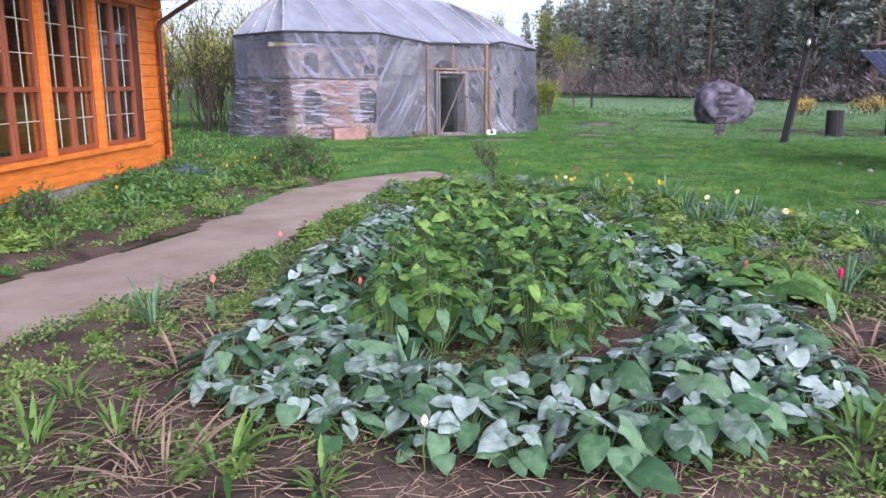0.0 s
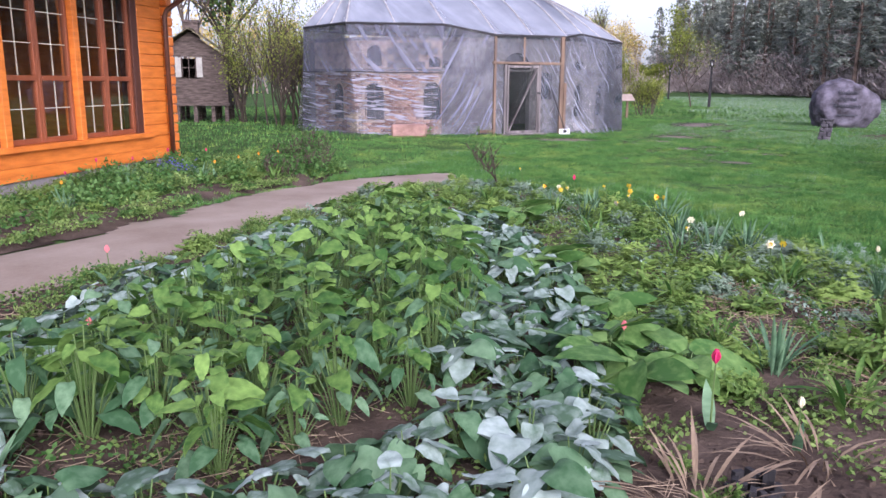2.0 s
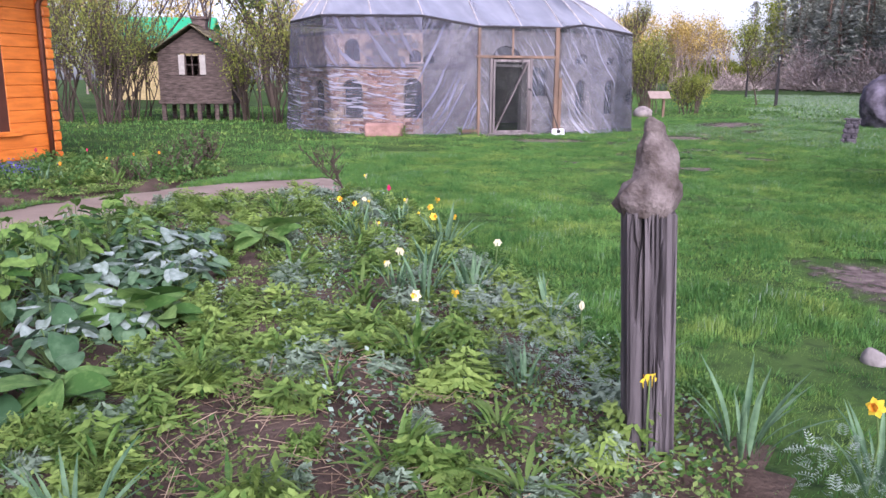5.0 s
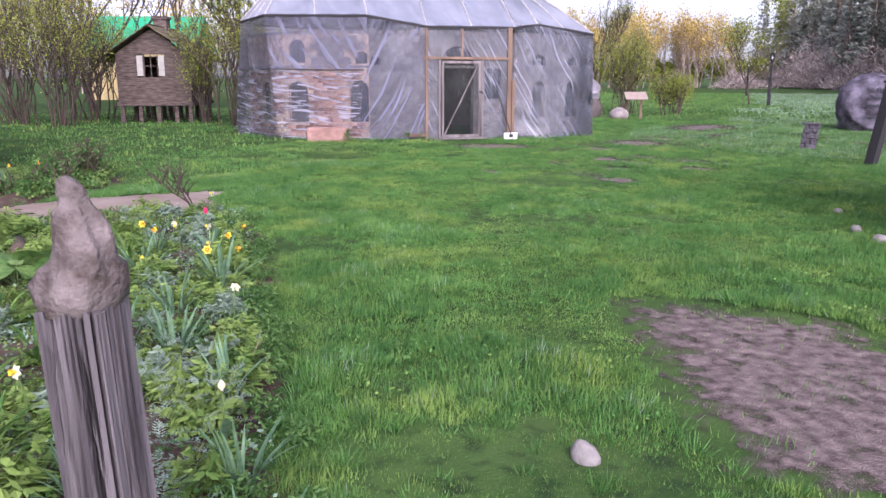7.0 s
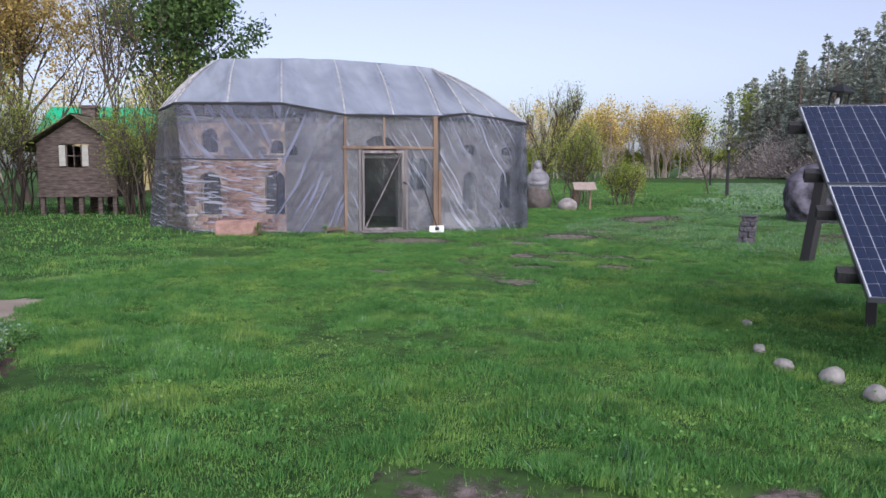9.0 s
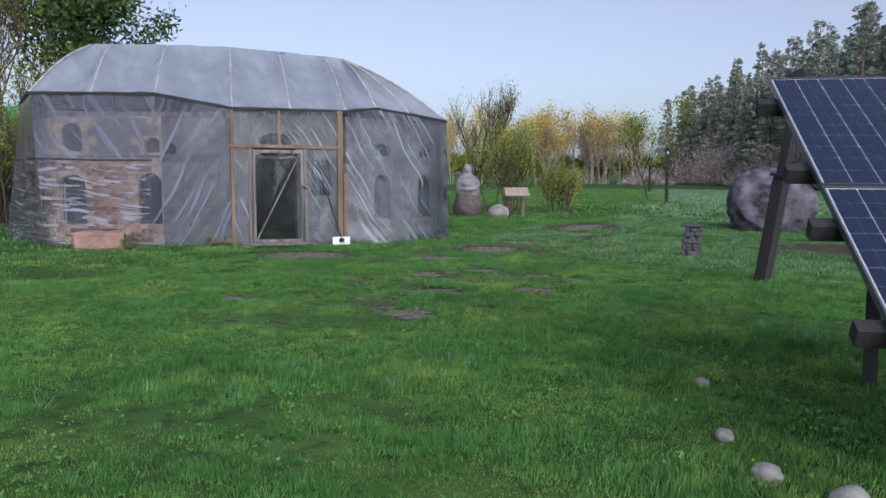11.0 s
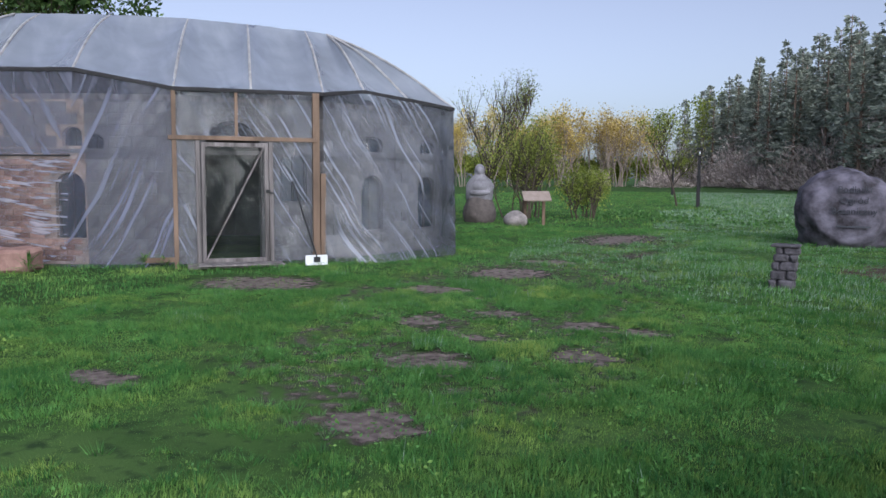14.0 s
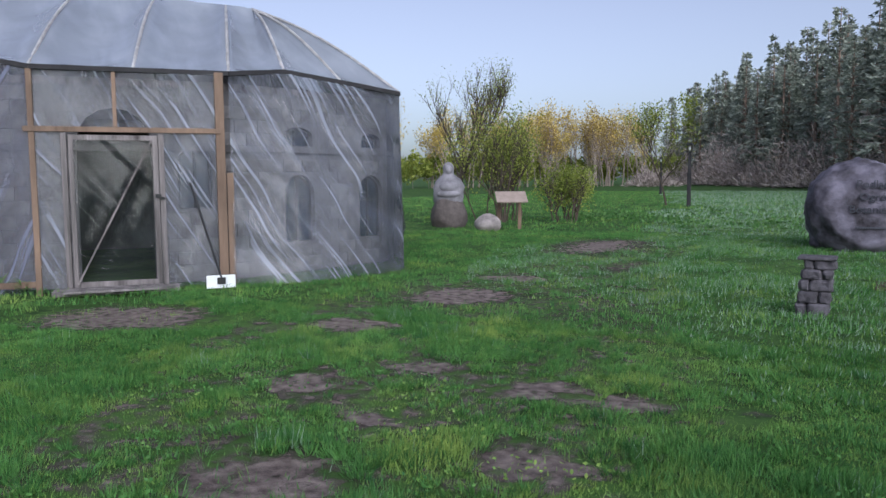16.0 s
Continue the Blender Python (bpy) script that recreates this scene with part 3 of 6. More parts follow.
dbox("post", [((0.0, -0.03, -0.05), (0.07, 0.04, 2.92))], M_WOOD_RAW)
dbox("post", [((2.30, -0.06, -0.05), (2.42, 0.03, 2.92))], M_WOOD_RAW, label="reddish raw timber corner post")
dbox("post", [((2.43, -0.02, -0.05), (2.52, 0.05, 1.55))], M_WOOD_RAW)
dbox("lintel", [((-0.06, 0.0, 2.085), (2.36, 0.055, 2.155))], M_WOOD_RAW)
dbox("stud", [((1.0, -0.03, 2.16), (1.05, 0.01, 2.9))], M_WOOD_RAW)
dbox("door_jamb", [((0.36, -0.04, 0.0), (0.43, 0.03, 2.08))], M_WOOD_GREY)
dbox("door_jamb", [((1.55, -0.04, 0.0), (1.62, 0.03, 2.08))], M_WOOD_GREY)
dleaf = dbox("door_leaf", [((0.45, 0.0, 0.06), (0.51, 0.035, 2.04)), ((1.47, 0.0, 0.06), (1.54, 0.035, 2.04)), ((0.45, 0.0, 1.98), (1.54, 0.033, 2.05)), ((0.45, 0.0, 0.05), (1.54, 0.033, 0.12))], M_WOOD_GREY, label="film-covered door of thin timber with a diagonal brace")
bm = bmesh.new()
beam(bm, DM @ Vector((0.50, 0.045, 0.1)), DM @ Vector((1.46, 0.045, 1.98)), 0.11, 0.025)
part("brace", bm, M_WOOD_GREY, dleaf)
M_FILM_DOOR = filmmat("door_film", 0.94, (0.25, 0.29, 0.31), 0.12, streak=0.06, relief=0.02)
part("door_film", crease(0.45, 1.54, 0.06, 2.04, 0.018, 0.012, 4), M_FILM_DOOR, dleaf, smooth=True)
part("latch", boxes([((1.49, 0.035, 1.22), (1.56, 0.07, 1.27)), ((1.55, 0.03, 1.2), (1.61, 0.06, 1.23))], DM), M_BLACK, dleaf, "black iron latch")
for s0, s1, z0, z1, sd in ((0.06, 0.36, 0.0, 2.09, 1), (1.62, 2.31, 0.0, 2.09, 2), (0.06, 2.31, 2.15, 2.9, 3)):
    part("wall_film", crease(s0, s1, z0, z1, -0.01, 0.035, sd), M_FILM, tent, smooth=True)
dbox("sill_board", [((0.2, -0.1, -0.02), (1.75, 0.35, 0.035)), ((0.35, 0.1, 0.03), (1.55, 0.5, 0.06))], M_WOOD_GREY)
dbox("base_board", [((-0.45, 0.0, 0.08), (0.0, 0.03, 0.16))], M_WOOD_RAW)

# snow pusher leaning by the door
push = thing("snow_shovel", "white-bladed snow shovel with a long dark handle leaning on the film", "shovel")
bm = bmesh.new()
tube(bm, [DM @ Vector((2.28, 0.42, 0.12)), DM @ Vector((1.94, 0.07, 1.42))], [0.016, 0.016], 8)
part("handle", bm, M_BLACK, push)
bm = boxes([((2.08, 0.40, 0.0), (2.46, 0.42, 0.17)), ((2.08, 0.40, 0.0), (2.46, 0.47, 0.02))], DM, 0.004)
part("blade", bm, M_PLASTIC_WHITE, push, "white plastic blade")
part("socket", boxes([((2.22, 0.415, 0.05), (2.33, 0.45, 0.14))], DM, 0.005), M_BLACK, push)

# stone trough under the sheeting's front
bm = bmesh.new()
mT, nT = seg_frame((-10.05, 18.05), (-9.15, 18.55))
box(bm, (0, -0.3, -0.03), (nT, 0.25, 0.34), mT, 0.05)
bmesh.ops.subdivide_edges(bm, edges=bm.edges[:], cuts=3, use_grid_fill=True)
for v in bm.verts:
    v.co += Vector((noise.noise(v.co * 4), noise.noise(v.co * 4 + Vector((5, 0, 0))), noise.noise(v.co * 4 + Vector((0, 5, 0))))) * 0.035
tr = link("stone_trough", bm, M_STONE_PINK)
tagged(tr, "rough pinkish granite block before the wrapped wall", "stone block")

# ---- timber house ----
HP, HD = Vector((-8.0, 4.8, 0)), Vector((-0.27, 0.963, 0)).normalized()
HM, _ = seg_frame((HP.x, HP.y), (HP.x + HD.x, HP.y + HD.y))
house = thing("timber_house", "orange varnished timber house with latticed windows", "house")
S_END = 4.12


def hpart(name, items, material, parent=None, label="", bevel=0.006):
    return part(name, boxes(items, HM, bevel), material, parent or house, label)


hpart("plinth", [((-9, -0.3, -0.05), (S_END, -0.03, 0.22))], M_STONE_WHITE)
for z0, z1 in ((0.22, 0.40), (0.403, 0.60)):
    hpart("plank", [((-9, -0.25, z0), (S_END, 0.0, z1))], M_WOOD_ORANGE)
hpart("sill_beam", [((-9, -0.25, 0.605), (3.36, 0.07, 0.68))], M_WOOD_ORANGE)
hpart("head_beam", [((-9, -0.25, 2.95), (S_END, 0.02, 3.12))], M_WOOD_ORANGE)
for z0 in np.arange(0.605, 2.94, 0.195):
    hpart("plank", [((3.20, -0.25, z0 + 0.003), (3.93, 0.0, min(2.948, z0 + 0.192)))], M_WOOD_ORANGE, bevel=0.008)
hpart("reveal", [((3.02, -0.25, 0.68), (3.198, -0.005, 2.948))], M_WOOD_BROWN)
for k, z0 in enumerate(np.arange(-0.02, 3.1, 0.165)):
    hpart("log_end", [((3.96 + 0.02 * (k % 2), -0.28, z0 + 0.006), (S_END + 0.02 * (k % 2), 0.10, z0 + 0.158))], M_WOOD_ORANGE, bevel=0.02)
hpart("wall", [((3.93, -8.0, 0.42), (S_END - 0.03, -0.26, 4.2))], M_WOOD_ORANGE)
hpart("wall", [((-9, -8.0, 0.0), (-8.8, -0.26, 4.2))], M_WOOD_ORANGE)
hpart("room_floor", [((-8.8, -8.0, 0.3), (3.92, -0.3, 0.4))], M_WOOD_BROWN)
hpart("room_wall", [((-8.8, -4.2, 0.4), (3.92, -4.0, 3.2))], mat("dim_plaster", (0.35, 0.32, 0.28), 0.9))
hpart("room_ceiling", [((-8.8, -8.0, 3.13), (3.92, -0.25, 3.2))], M_WOOD_BROWN)
M_WIN = bpy.data.materials.new("clear_glass")
M_WIN.use_nodes = True
nt = M_WIN.node_tree
nt.nodes.remove(nt.nodes["Principled BSDF"])
tp, gl, mx, fr = (nt.nodes.new(k) for k in ("ShaderNodeBsdfTransparent", "ShaderNodeBsdfGlossy", "ShaderNodeMixShader", "ShaderNodeFresnel"))
fr.inputs[0].default_value = 2.6
gl.inputs["Roughness"].default_value = 0.015
tp.inputs[0].default_value = (0.75, 0.8, 0.78, 1)
nt.links.new(fr.outputs[0], mx.inputs[0])
nt.links.new(tp.outputs[0], mx.inputs[1])
nt.links.new(gl.outputs[0], mx.inputs[2])
nt.links.new(mx.outputs[0], nt.nodes["Material Output"].inputs[0])
M_MUNTIN = mat("pale_muntin", (0.62, 0.55, 0.42), 0.5, var=0.1, bump=0.05)
M_FRAME = mat("reddish_frame_paint", (0.30, 0.085, 0.035), 0.45, var=0.2, bump=0.15, stretch=(1, 1, 0.3))
for k in range(7):
    s1 = 3.02 - k * 1.52
    s0 = s1 - 1.40
    hpart("mullion", [((s0 - 0.12, -0.2, 0.68), (s0, 0.045, 2.949))], M_WOOD_ORANGE)
    for c0, c1 in ((s0 + 0.004, (s0 + s1) / 2 - 0.003), ((s0 + s1) / 2 + 0.003, s1 - 0.004)):
        fw = 0.055
        win = hpart("window", [((c0, -0.12, 0.685), (c0 + fw, -0.04, 2.945)), ((c1 - fw, -0.12, 0.685), (c1, -0.04, 2.945)),
                               ((c0 + fw, -0.12, 0.685), (c1 - fw, -0.045, 0.76)), ((c0 + fw, -0.12, 2.87), (c1 - fw, -0.045, 2.945)),
                               ((c0 + fw, -0.115, 1.53), (c1 - fw, -0.03, 1.60))], M_FRAME, label="reddish-brown casement with thin lattice bars")
        cm = (c0 + c1) / 2
        hpart("muntin", [((cm - 0.006, -0.088, 0.76), (cm + 0.006, -0.072, 2.87)), ((c0 + fw, -0.088, 1.15), (c1 - fw, -0.074, 1.162)),
                         ((c0 + fw, -0.088, 2.02), (c1 - fw, -0.074, 2.032)), ((c0 + fw, -0.088, 2.44), (c1 - fw, -0.074, 2.452))], M_MUNTIN, win, bevel=0)
        for z0, z1 in ((0.76, 1.53), (1.60, 2.87)):
            bm = bmesh.new()
            bm.faces.new([bm.verts.new(HM @ Vector(v)) for v in ((c0 + fw, -0.08, z0), (c1 - fw, -0.08, z0), (c1 - fw, -0.08, z1), (c0 + fw, -0.08, z1))])
            pn = part("pane", bm, M_WIN, win)
            pn.visible_shadow = False
bm = bmesh.new()
tube(bm, [HM @ Vector(p) for p in ((3.90, 0.09, 0.05), (3.90, 0.09, 2.62), (3.92, 0.13, 2.72), (4.0, 0.42, 2.93), (4.02, 0.95, 3.24))], [0.042] * 5, 10)
part("downpipe", bm, M_WOOD_BROWN, house, "dark brown metal downpipe", smooth=True)
hpart("roof", [((-9, -0.3, 3.2), (4.9, 1.0, 3.26))], M_WOOD_BROWN)
bm = bmesh.new()
for a, b in (((-9, 1.02, 3.24), (-9, -4.2, 5.6)), ((-9, -4.2, 5.6), (-9, -9.4, 3.24))):
    f = [bm.verts.new(HM @ Vector(v)) for v in (a, b, (4.9, b[1], b[2]), (4.9, a[1], a[2]))]
    g = [bm.verts.new(v.co + Vector((0, 0, 0.12))) for v in f]
    bm.faces.new(f[::-1])
    bm.faces.new(g)
    for i in range(4):
        bm.faces.new((f[i], f[(i + 1) % 4], g[(i + 1) % 4], g[i]))
part("roof", bm, M_WOOD_BROWN, house)

# ---- trees and woods ----


def prisms(P0, P1, R0, R1, sides=5):
    """Tapered prisms along many segments at once: verts and quads."""
    P0, P1, R0, R1 = (np.asarray(a, float) for a in (P0, P1, R0, R1))
    d = P1 - P0
    d /= np.linalg.norm(d, axis=1, keepdims=True) + 1e-9
    ref = np.where(np.abs(d[:, 2:3]) > 0.9, np.array([[1.0, 0, 0]]), np.array([[0, 0, 1.0]]))
    u = np.cross(d, ref)
    u /= np.linalg.norm(u, axis=1, keepdims=True) + 1e-9
    v = np.cross(d, u)
    ang = np.arange(sides) * math.tau / sides
    c, s = np.cos(ang)[None, :, None], np.sin(ang)[None, :, None]
    ring = u[:, None] * c + v[:, None] * s
    A, B = P0[:, None] + ring * R0[:, None, None], P1[:, None] + ring * R1[:, None, None]
    verts = np.concatenate([A, B], 1).reshape(-1, 3)
    base = (np.arange(len(P0)) * 2 * sides)[:, None]
    k = np.arange(sides)[None]
    quads = np.stack([base + k, base + (k + 1) % sides, base + sides + (k + 1) % sides, base + sides + k], -1).reshape(-1, 4)
    return verts, quads


def leaf_quads(C, size, rng, up=0.0, droop=None, slim=0.55):
    """Pointed leaf quads at the places C, turned at random; up: how much they lie flat."""
    n = len(C)
    d = rng.normal(size=(n, 3))
    d[:, 2] *= (1 - up)
    if droop is not None:
        d = d * 0.35 + droop
    d /= np.linalg.norm(d, axis=1, keepdims=True) + 1e-9
    w = rng.normal(size=(n, 3))
    w -= (w * d).sum(1, keepdims=True) * d
    w /= np.linalg.norm(w, axis=1, keepdims=True) + 1e-9
    L = (size * rng.uniform(0.6, 1.3, n))[:, None]
    V = np.stack([C, C + d * L * 0.5 + w * L * slim * 0.5, C + d * L, C + d * L * 0.5 - w * L * slim * 0.5], 1).reshape(-1, 3)
    return V, np.arange(4 * n).reshape(-1, 4)


def merge(parts):
    V, Q, o = [], [], 0
    for v, q in parts:
        V.append(v)
        Q.append(q + o)
        o += len(v)
    return np.concatenate(V), np.concatenate(Q)


def grow(rng, height, r, spread=0.5, limbs=14, level=3, first=0.25, up=0.6, crook=0.12, lean=(0, 0)):
    """A trunk with limbs and twigs. Returns the wood's segments and the twig ends."""
    S, tips = [], []

    def limb(p, d, length, rad, lv):
        n = 6 if lv == level else 4
        pts = [np.array(p, float)]
        dd = np.array(d, float)
        for i in range(n):
            dd = dd + rng.normal(size=3) * crook + (np.array([0, 0, 0.10]) if lv < level else 0)
            dd /= np.linalg.norm(dd)
            pts.append(pts[-1] + dd * length / n)
        for i in range(n):
            S.append((pts[i], pts[i + 1], rad * (1 - 0.85 * i / n), rad * (1 - 0.85 * (i + 1) / n)))
        if lv == 0:
            tips.extend(pts[1:])
            return
        tips.append(pts[-1])
        k = limbs if lv == level else (5 if lv == level - 1 else 4)
        for j in range(k):
            f = first + (0.98 - first) * (j + rng.uniform(0, 0.9)) / k if lv == level else rng.uniform(0.25, 1)
            x = f * n
            i = min(n - 1, int(x))
            q = pts[i] + (pts[i + 1] - pts[i]) * (x - i)
            a = rng.uniform(0, math.tau)
            side = np.array([math.cos(a), math.sin(a), 0])
            nd = dd * 0.25 + side * spread * 1.6 + np.array([0, 0, up])
            nd /= np.linalg.norm(nd)
            ln = length * (0.55 * (1.15 - f) + 0.12) if lv == level else length * rng.uniform(0.35, 0.6)
            limb(q, nd, ln, rad * (1 - 0.8 * f) * 0.55 + 0.007, lv - 1)
    limb((0, 0, -0.1), (lean[0], lean[1], 1), height, r, level)
    return S, np.array(tips)


def tree_mesh(name, S, material, sides=5, thin=0.0):
    P0, P1, R0, R1 = (np.array(a) for a in zip(*S))
    keep = R0 >= thin
    v, q = prisms(P0[keep], P1[keep], R0[keep], R1[keep], sides)
    me = fast_mesh(name, v, 4, q, material)
    me.shade_smooth()
    return me


def make_tree(name, label, category, at, seed, height, r, leaf_mat, leaves, leaf_size, stems=1, base=0.3, group="", bark=None, fuzz=0.35, **kw):
    rng = np.random.default_rng(seed)
    ob = thing(name, label, category, at, group=group)
    S, T = [], []
    for k in range(stems):
        a, rr = rng.uniform(0, math.tau), rng.uniform(0, base) if stems > 1 else 0
        off = np.array([rr * math.cos(a), rr * math.sin(a), 0])
        ln = (math.cos(a) * 0.28 * rr / max(base, 0.01), math.sin(a) * 0.28 * rr / max(base, 0.01)) if stems > 1 else (0, 0)
        s, t = grow(rng, height * (rng.uniform(0.6, 1.0) if stems > 1 else 1), r, lean=ln, **kw)
        S += [(p + off, q + off, c, d) for p, q, c, d in s]
        T.append(t + off)
    new("trunk", tree_mesh("trunk", S, bark or M_BARK)).parent = ob
    T = np.concatenate(T)
    C = T[rng.integers(0, len(T), leaves)] + rng.normal(size=(leaves, 3)).clip(-1.1, 1.1) * fuzz
    v, q = leaf_quads(C, leaf_size, rng)
    new("crown", fast_mesh("crown", v, 4, q, leaf_mat)).parent = ob
    return ob


# young leaf yellowed and brightened to paint sun on the far trees
M_L_YELLOW = leafmat("sunlit_young_leaf", (0.56, 0.43, 0.11), (0.78, 0.61, 0.2), trans=0.4, scale=0.5)
M_L_SPRING = leafmat("spring_leaf", (0.19, 0.25, 0.045), (0.38, 0.41, 0.09), trans=0.35, scale=0.8)
M_L_DARK = leafmat("dark_leaf", (0.05, 0.10, 0.03), (0.12, 0.19, 0.05), trans=0.2, scale=0.5)
M_L_RUST = leafmat("rusty_bud", (0.36, 0.25, 0.08), (0.54, 0.42, 0.15), trans=0.3, scale=0.5)
# needle colour paled to stand in for haze over the distance
M_PINE = leafmat("hazed_pine_needles", (0.25, 0.285, 0.25), (0.45, 0.48, 0.40), trans=0.2, scale=0.3)
M_BIRCH = mat("birch_bark", (0.55, 0.52, 0.48), 0.8, var=0.5, scale=5, bump=0.3, stretch=(1, 1, 3))
M_TRUNK = mat("pine_bark", (0.20, 0.14, 0.11), 0.95, var=0.4, scale=1.5, bump=0.4, tint=(0.33, 0.24, 0.19))
# brown lightened as well, haze mixed into the colour
M_BRUSH = mat("hazed_brown_brushwood", (0.36, 0.295, 0.265), 0.9, var=0.35, scale=0.12, bump=0, isl=0.7, tint=(0.60, 0.51, 0.47))
M_TWIG = mat("grey_brown_twig", (0.42, 0.34, 0.295), 0.9, var=0.35, scale=0.3)

# thicket round the hut and behind the house
TH = "many-stemmed hazel thicket just coming into leaf beside the hut"
for k, (x, y, h) in enumerate(((-16.6, 21.4, 4.6), (-17.6, 24.4, 4.2), (-22.4, 19.0, 3.6), (-21.2, 17.6, 4.6), (-24.6, 21.2, 5.0),
                               (-23.3, 17.6, 5.2), (-19.0, 25.5, 4.2), (-26.5, 19.2, 5.6), (-18.9, 21.9, 3.4))):
    make_tree("hazel_bush", TH, "bush", (x, y, 0), 100 + k, h, 0.035, M_L_SPRING, 3600, 0.085, stems=11, base=0.7, group="thicket", limbs=6, level=2, spread=0.35, up=0.9, fuzz=0.25)
make_tree("broadleaf_tree", "round-crowned tree in fresh dark green leaf behind the sheeted house", "tree", (-28.6, 32.9, 0), 201, 9.4, 0.24, M_L_DARK, 15000, 0.24, limbs=20, spread=0.55, up=0.7, first=0.3, fuzz=0.45)
make_tree("bare_tree", "tall thin tree with rusty spring buds", "tree", (-31.0, 25.0, 0), 202, 9.5, 0.20, M_L_RUST, 24000, 0.16, first=0.12, limbs=24, spread=0.5, up=0.7, fuzz=0.3)
make_tree("bare_tree", "tall thin tree with rusty spring buds", "tree", (-34.5, 21.5, 0), 203, 9.0, 0.20, M_L_RUST, 24000, 0.16, first=0.12, limbs=24, spread=0.5, up=0.7, fuzz=0.3)
make_tree("bare_tree", "slender almost leafless tree behind the hut", "tree", (-26.0, 25.7, 0), 204, 8.6, 0.11, M_L_SPRING, 1200, 0.09, limbs=16, spread=0.35, up=0.9, fuzz=0.2)
make_tree("birch_tree", "small birch with thin yellow-green leaf", "tree", (-11.4, 38.0, 0), 205, 4.7, 0.07, M_L_SPRING, 3600, 0.06, limbs=22, spread=0.35, up=0.9, fuzz=0.2)
make_tree("lilac_bush", "tall leafy green bush behind the sculpture", "bush", (-9.3, 37.8, 0), 206, 3.3, 0.03, M_L_SPRING, 9000, 0.085, stems=20, base=0.9, limbs=6, level=2, spread=0.4, up=0.9, fuzz=0.3)
make_tree("lilac_bush", "tall leafy green bush behind the sculpture", "bush", (-7.2, 38.6, 0), 207, 1.7, 0.03, M_L_SPRING, 4500, 0.085, stems=14, base=0.8, limbs=6, level=2, spread=0.4, up=0.9, fuzz=0.3)
make_tree("young_tree", "young tree in thin green leaf beside the lamp post", "tree", (-7.6, 54.5, 0), 208, 4.3, 0.06, M_L_SPRING, 2200, 0.12, limbs=14, spread=0.4, up=0.7, fuzz=0.25)
make_tree("purple_bush", "low twiggy greyish bush in the meadow", "bush", (-14.5, 61.0, 0), 209, 2.0, 0.02, M_TWIG, 1200, 0.10, stems=18, base=1.6, limbs=5, level=2, spread=0.5, up=0.8, fuzz=0.2)

RW = np.random.default_rng(31)


def stuff(name, v, q, material, label, category):
    ob = new(name, fast_mesh(name, v, 4, q, material))
    return tagged(ob, label, category, kind="stuff")


def pine_parts(rng, at, h, bare=0.35):
    """A conifer: a trunk and uneven tiers of boughs, each bough a flat fan of needle sprays."""
    at = np.array(at, float)
    wood = [(at, at + (0, 0, h), 0.15 + h * 0.008, 0.03)]
    C, D = [], []
    tiers = int(h * (1 - bare) / 0.62)
    for k in range(tiers):
        f = bare + (1 - bare) * (k + rng.uniform(0.1, 0.9)) / tiers
        for _ in range(int(rng.integers(4, 7))):
            a = rng.uniform(0, math.tau)
            reach = (h * 0.19 * (1.02 - f) ** 1.05 + 0.18) * rng.uniform(0.4, 1.2) * (0.75 if f < bare + 0.12 else 1)
            rise = rng.uniform(-0.25, 0.35)
            side = np.array([math.cos(a), math.sin(a), rise])
            base = at + (0, 0, f * h)
            wood.append((base, base + side * reach * 0.8, 0.05, 0.015))
            n = int(9 + reach * 7)
            r = rng.uniform(0.2, 1, n) ** 0.7 * reach
            w = rng.normal(size=n) * 0.22 * reach * (1.1 - 0.6 * r / reach)
            C.append(base + side * r[:, None] + np.stack([-np.sin(a) * w, np.cos(a) * w, rng.normal(size=n) * 0.12 - 0.03 * r ** 2 / reach], 1))
            D.append(np.tile(side, (n, 1)) + np.stack([-np.sin(a) * w, np.cos(a) * w, np.full(n, 0.1)], 1) * 0.6)
    return wood, np.concatenate(C), np.concatenate(D)


wood, CC, OO = [], [], []
for k in range(230):
    f = RW.uniform(-0.02, 1.5)
    x, y = -31 + 40 * f + RW.normal() * 3, 180 - 88 * f + RW.uniform(0, 24)
    h = RW.uniform(14, 22)
    w, c, o = pine_parts(RW, (x, y, -0.1), h, RW.uniform(0.02, 0.32))
    wood += w
    CC.append(c)
    OO.append(o)
CC, OO = np.concatenate(CC), np.concatenate(OO)
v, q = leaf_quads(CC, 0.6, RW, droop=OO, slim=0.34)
stuff("pine_wood", v, q, M_PINE, "pine forest along the meadow's edge, paled in colour for haze", "forest")
me_w = tree_mesh("pine_trunks", wood, M_TRUNK, 5)
tagged(new("pine_trunks", me_w), "bare brown pine trunks of the forest edge", "forest", kind="stuff")


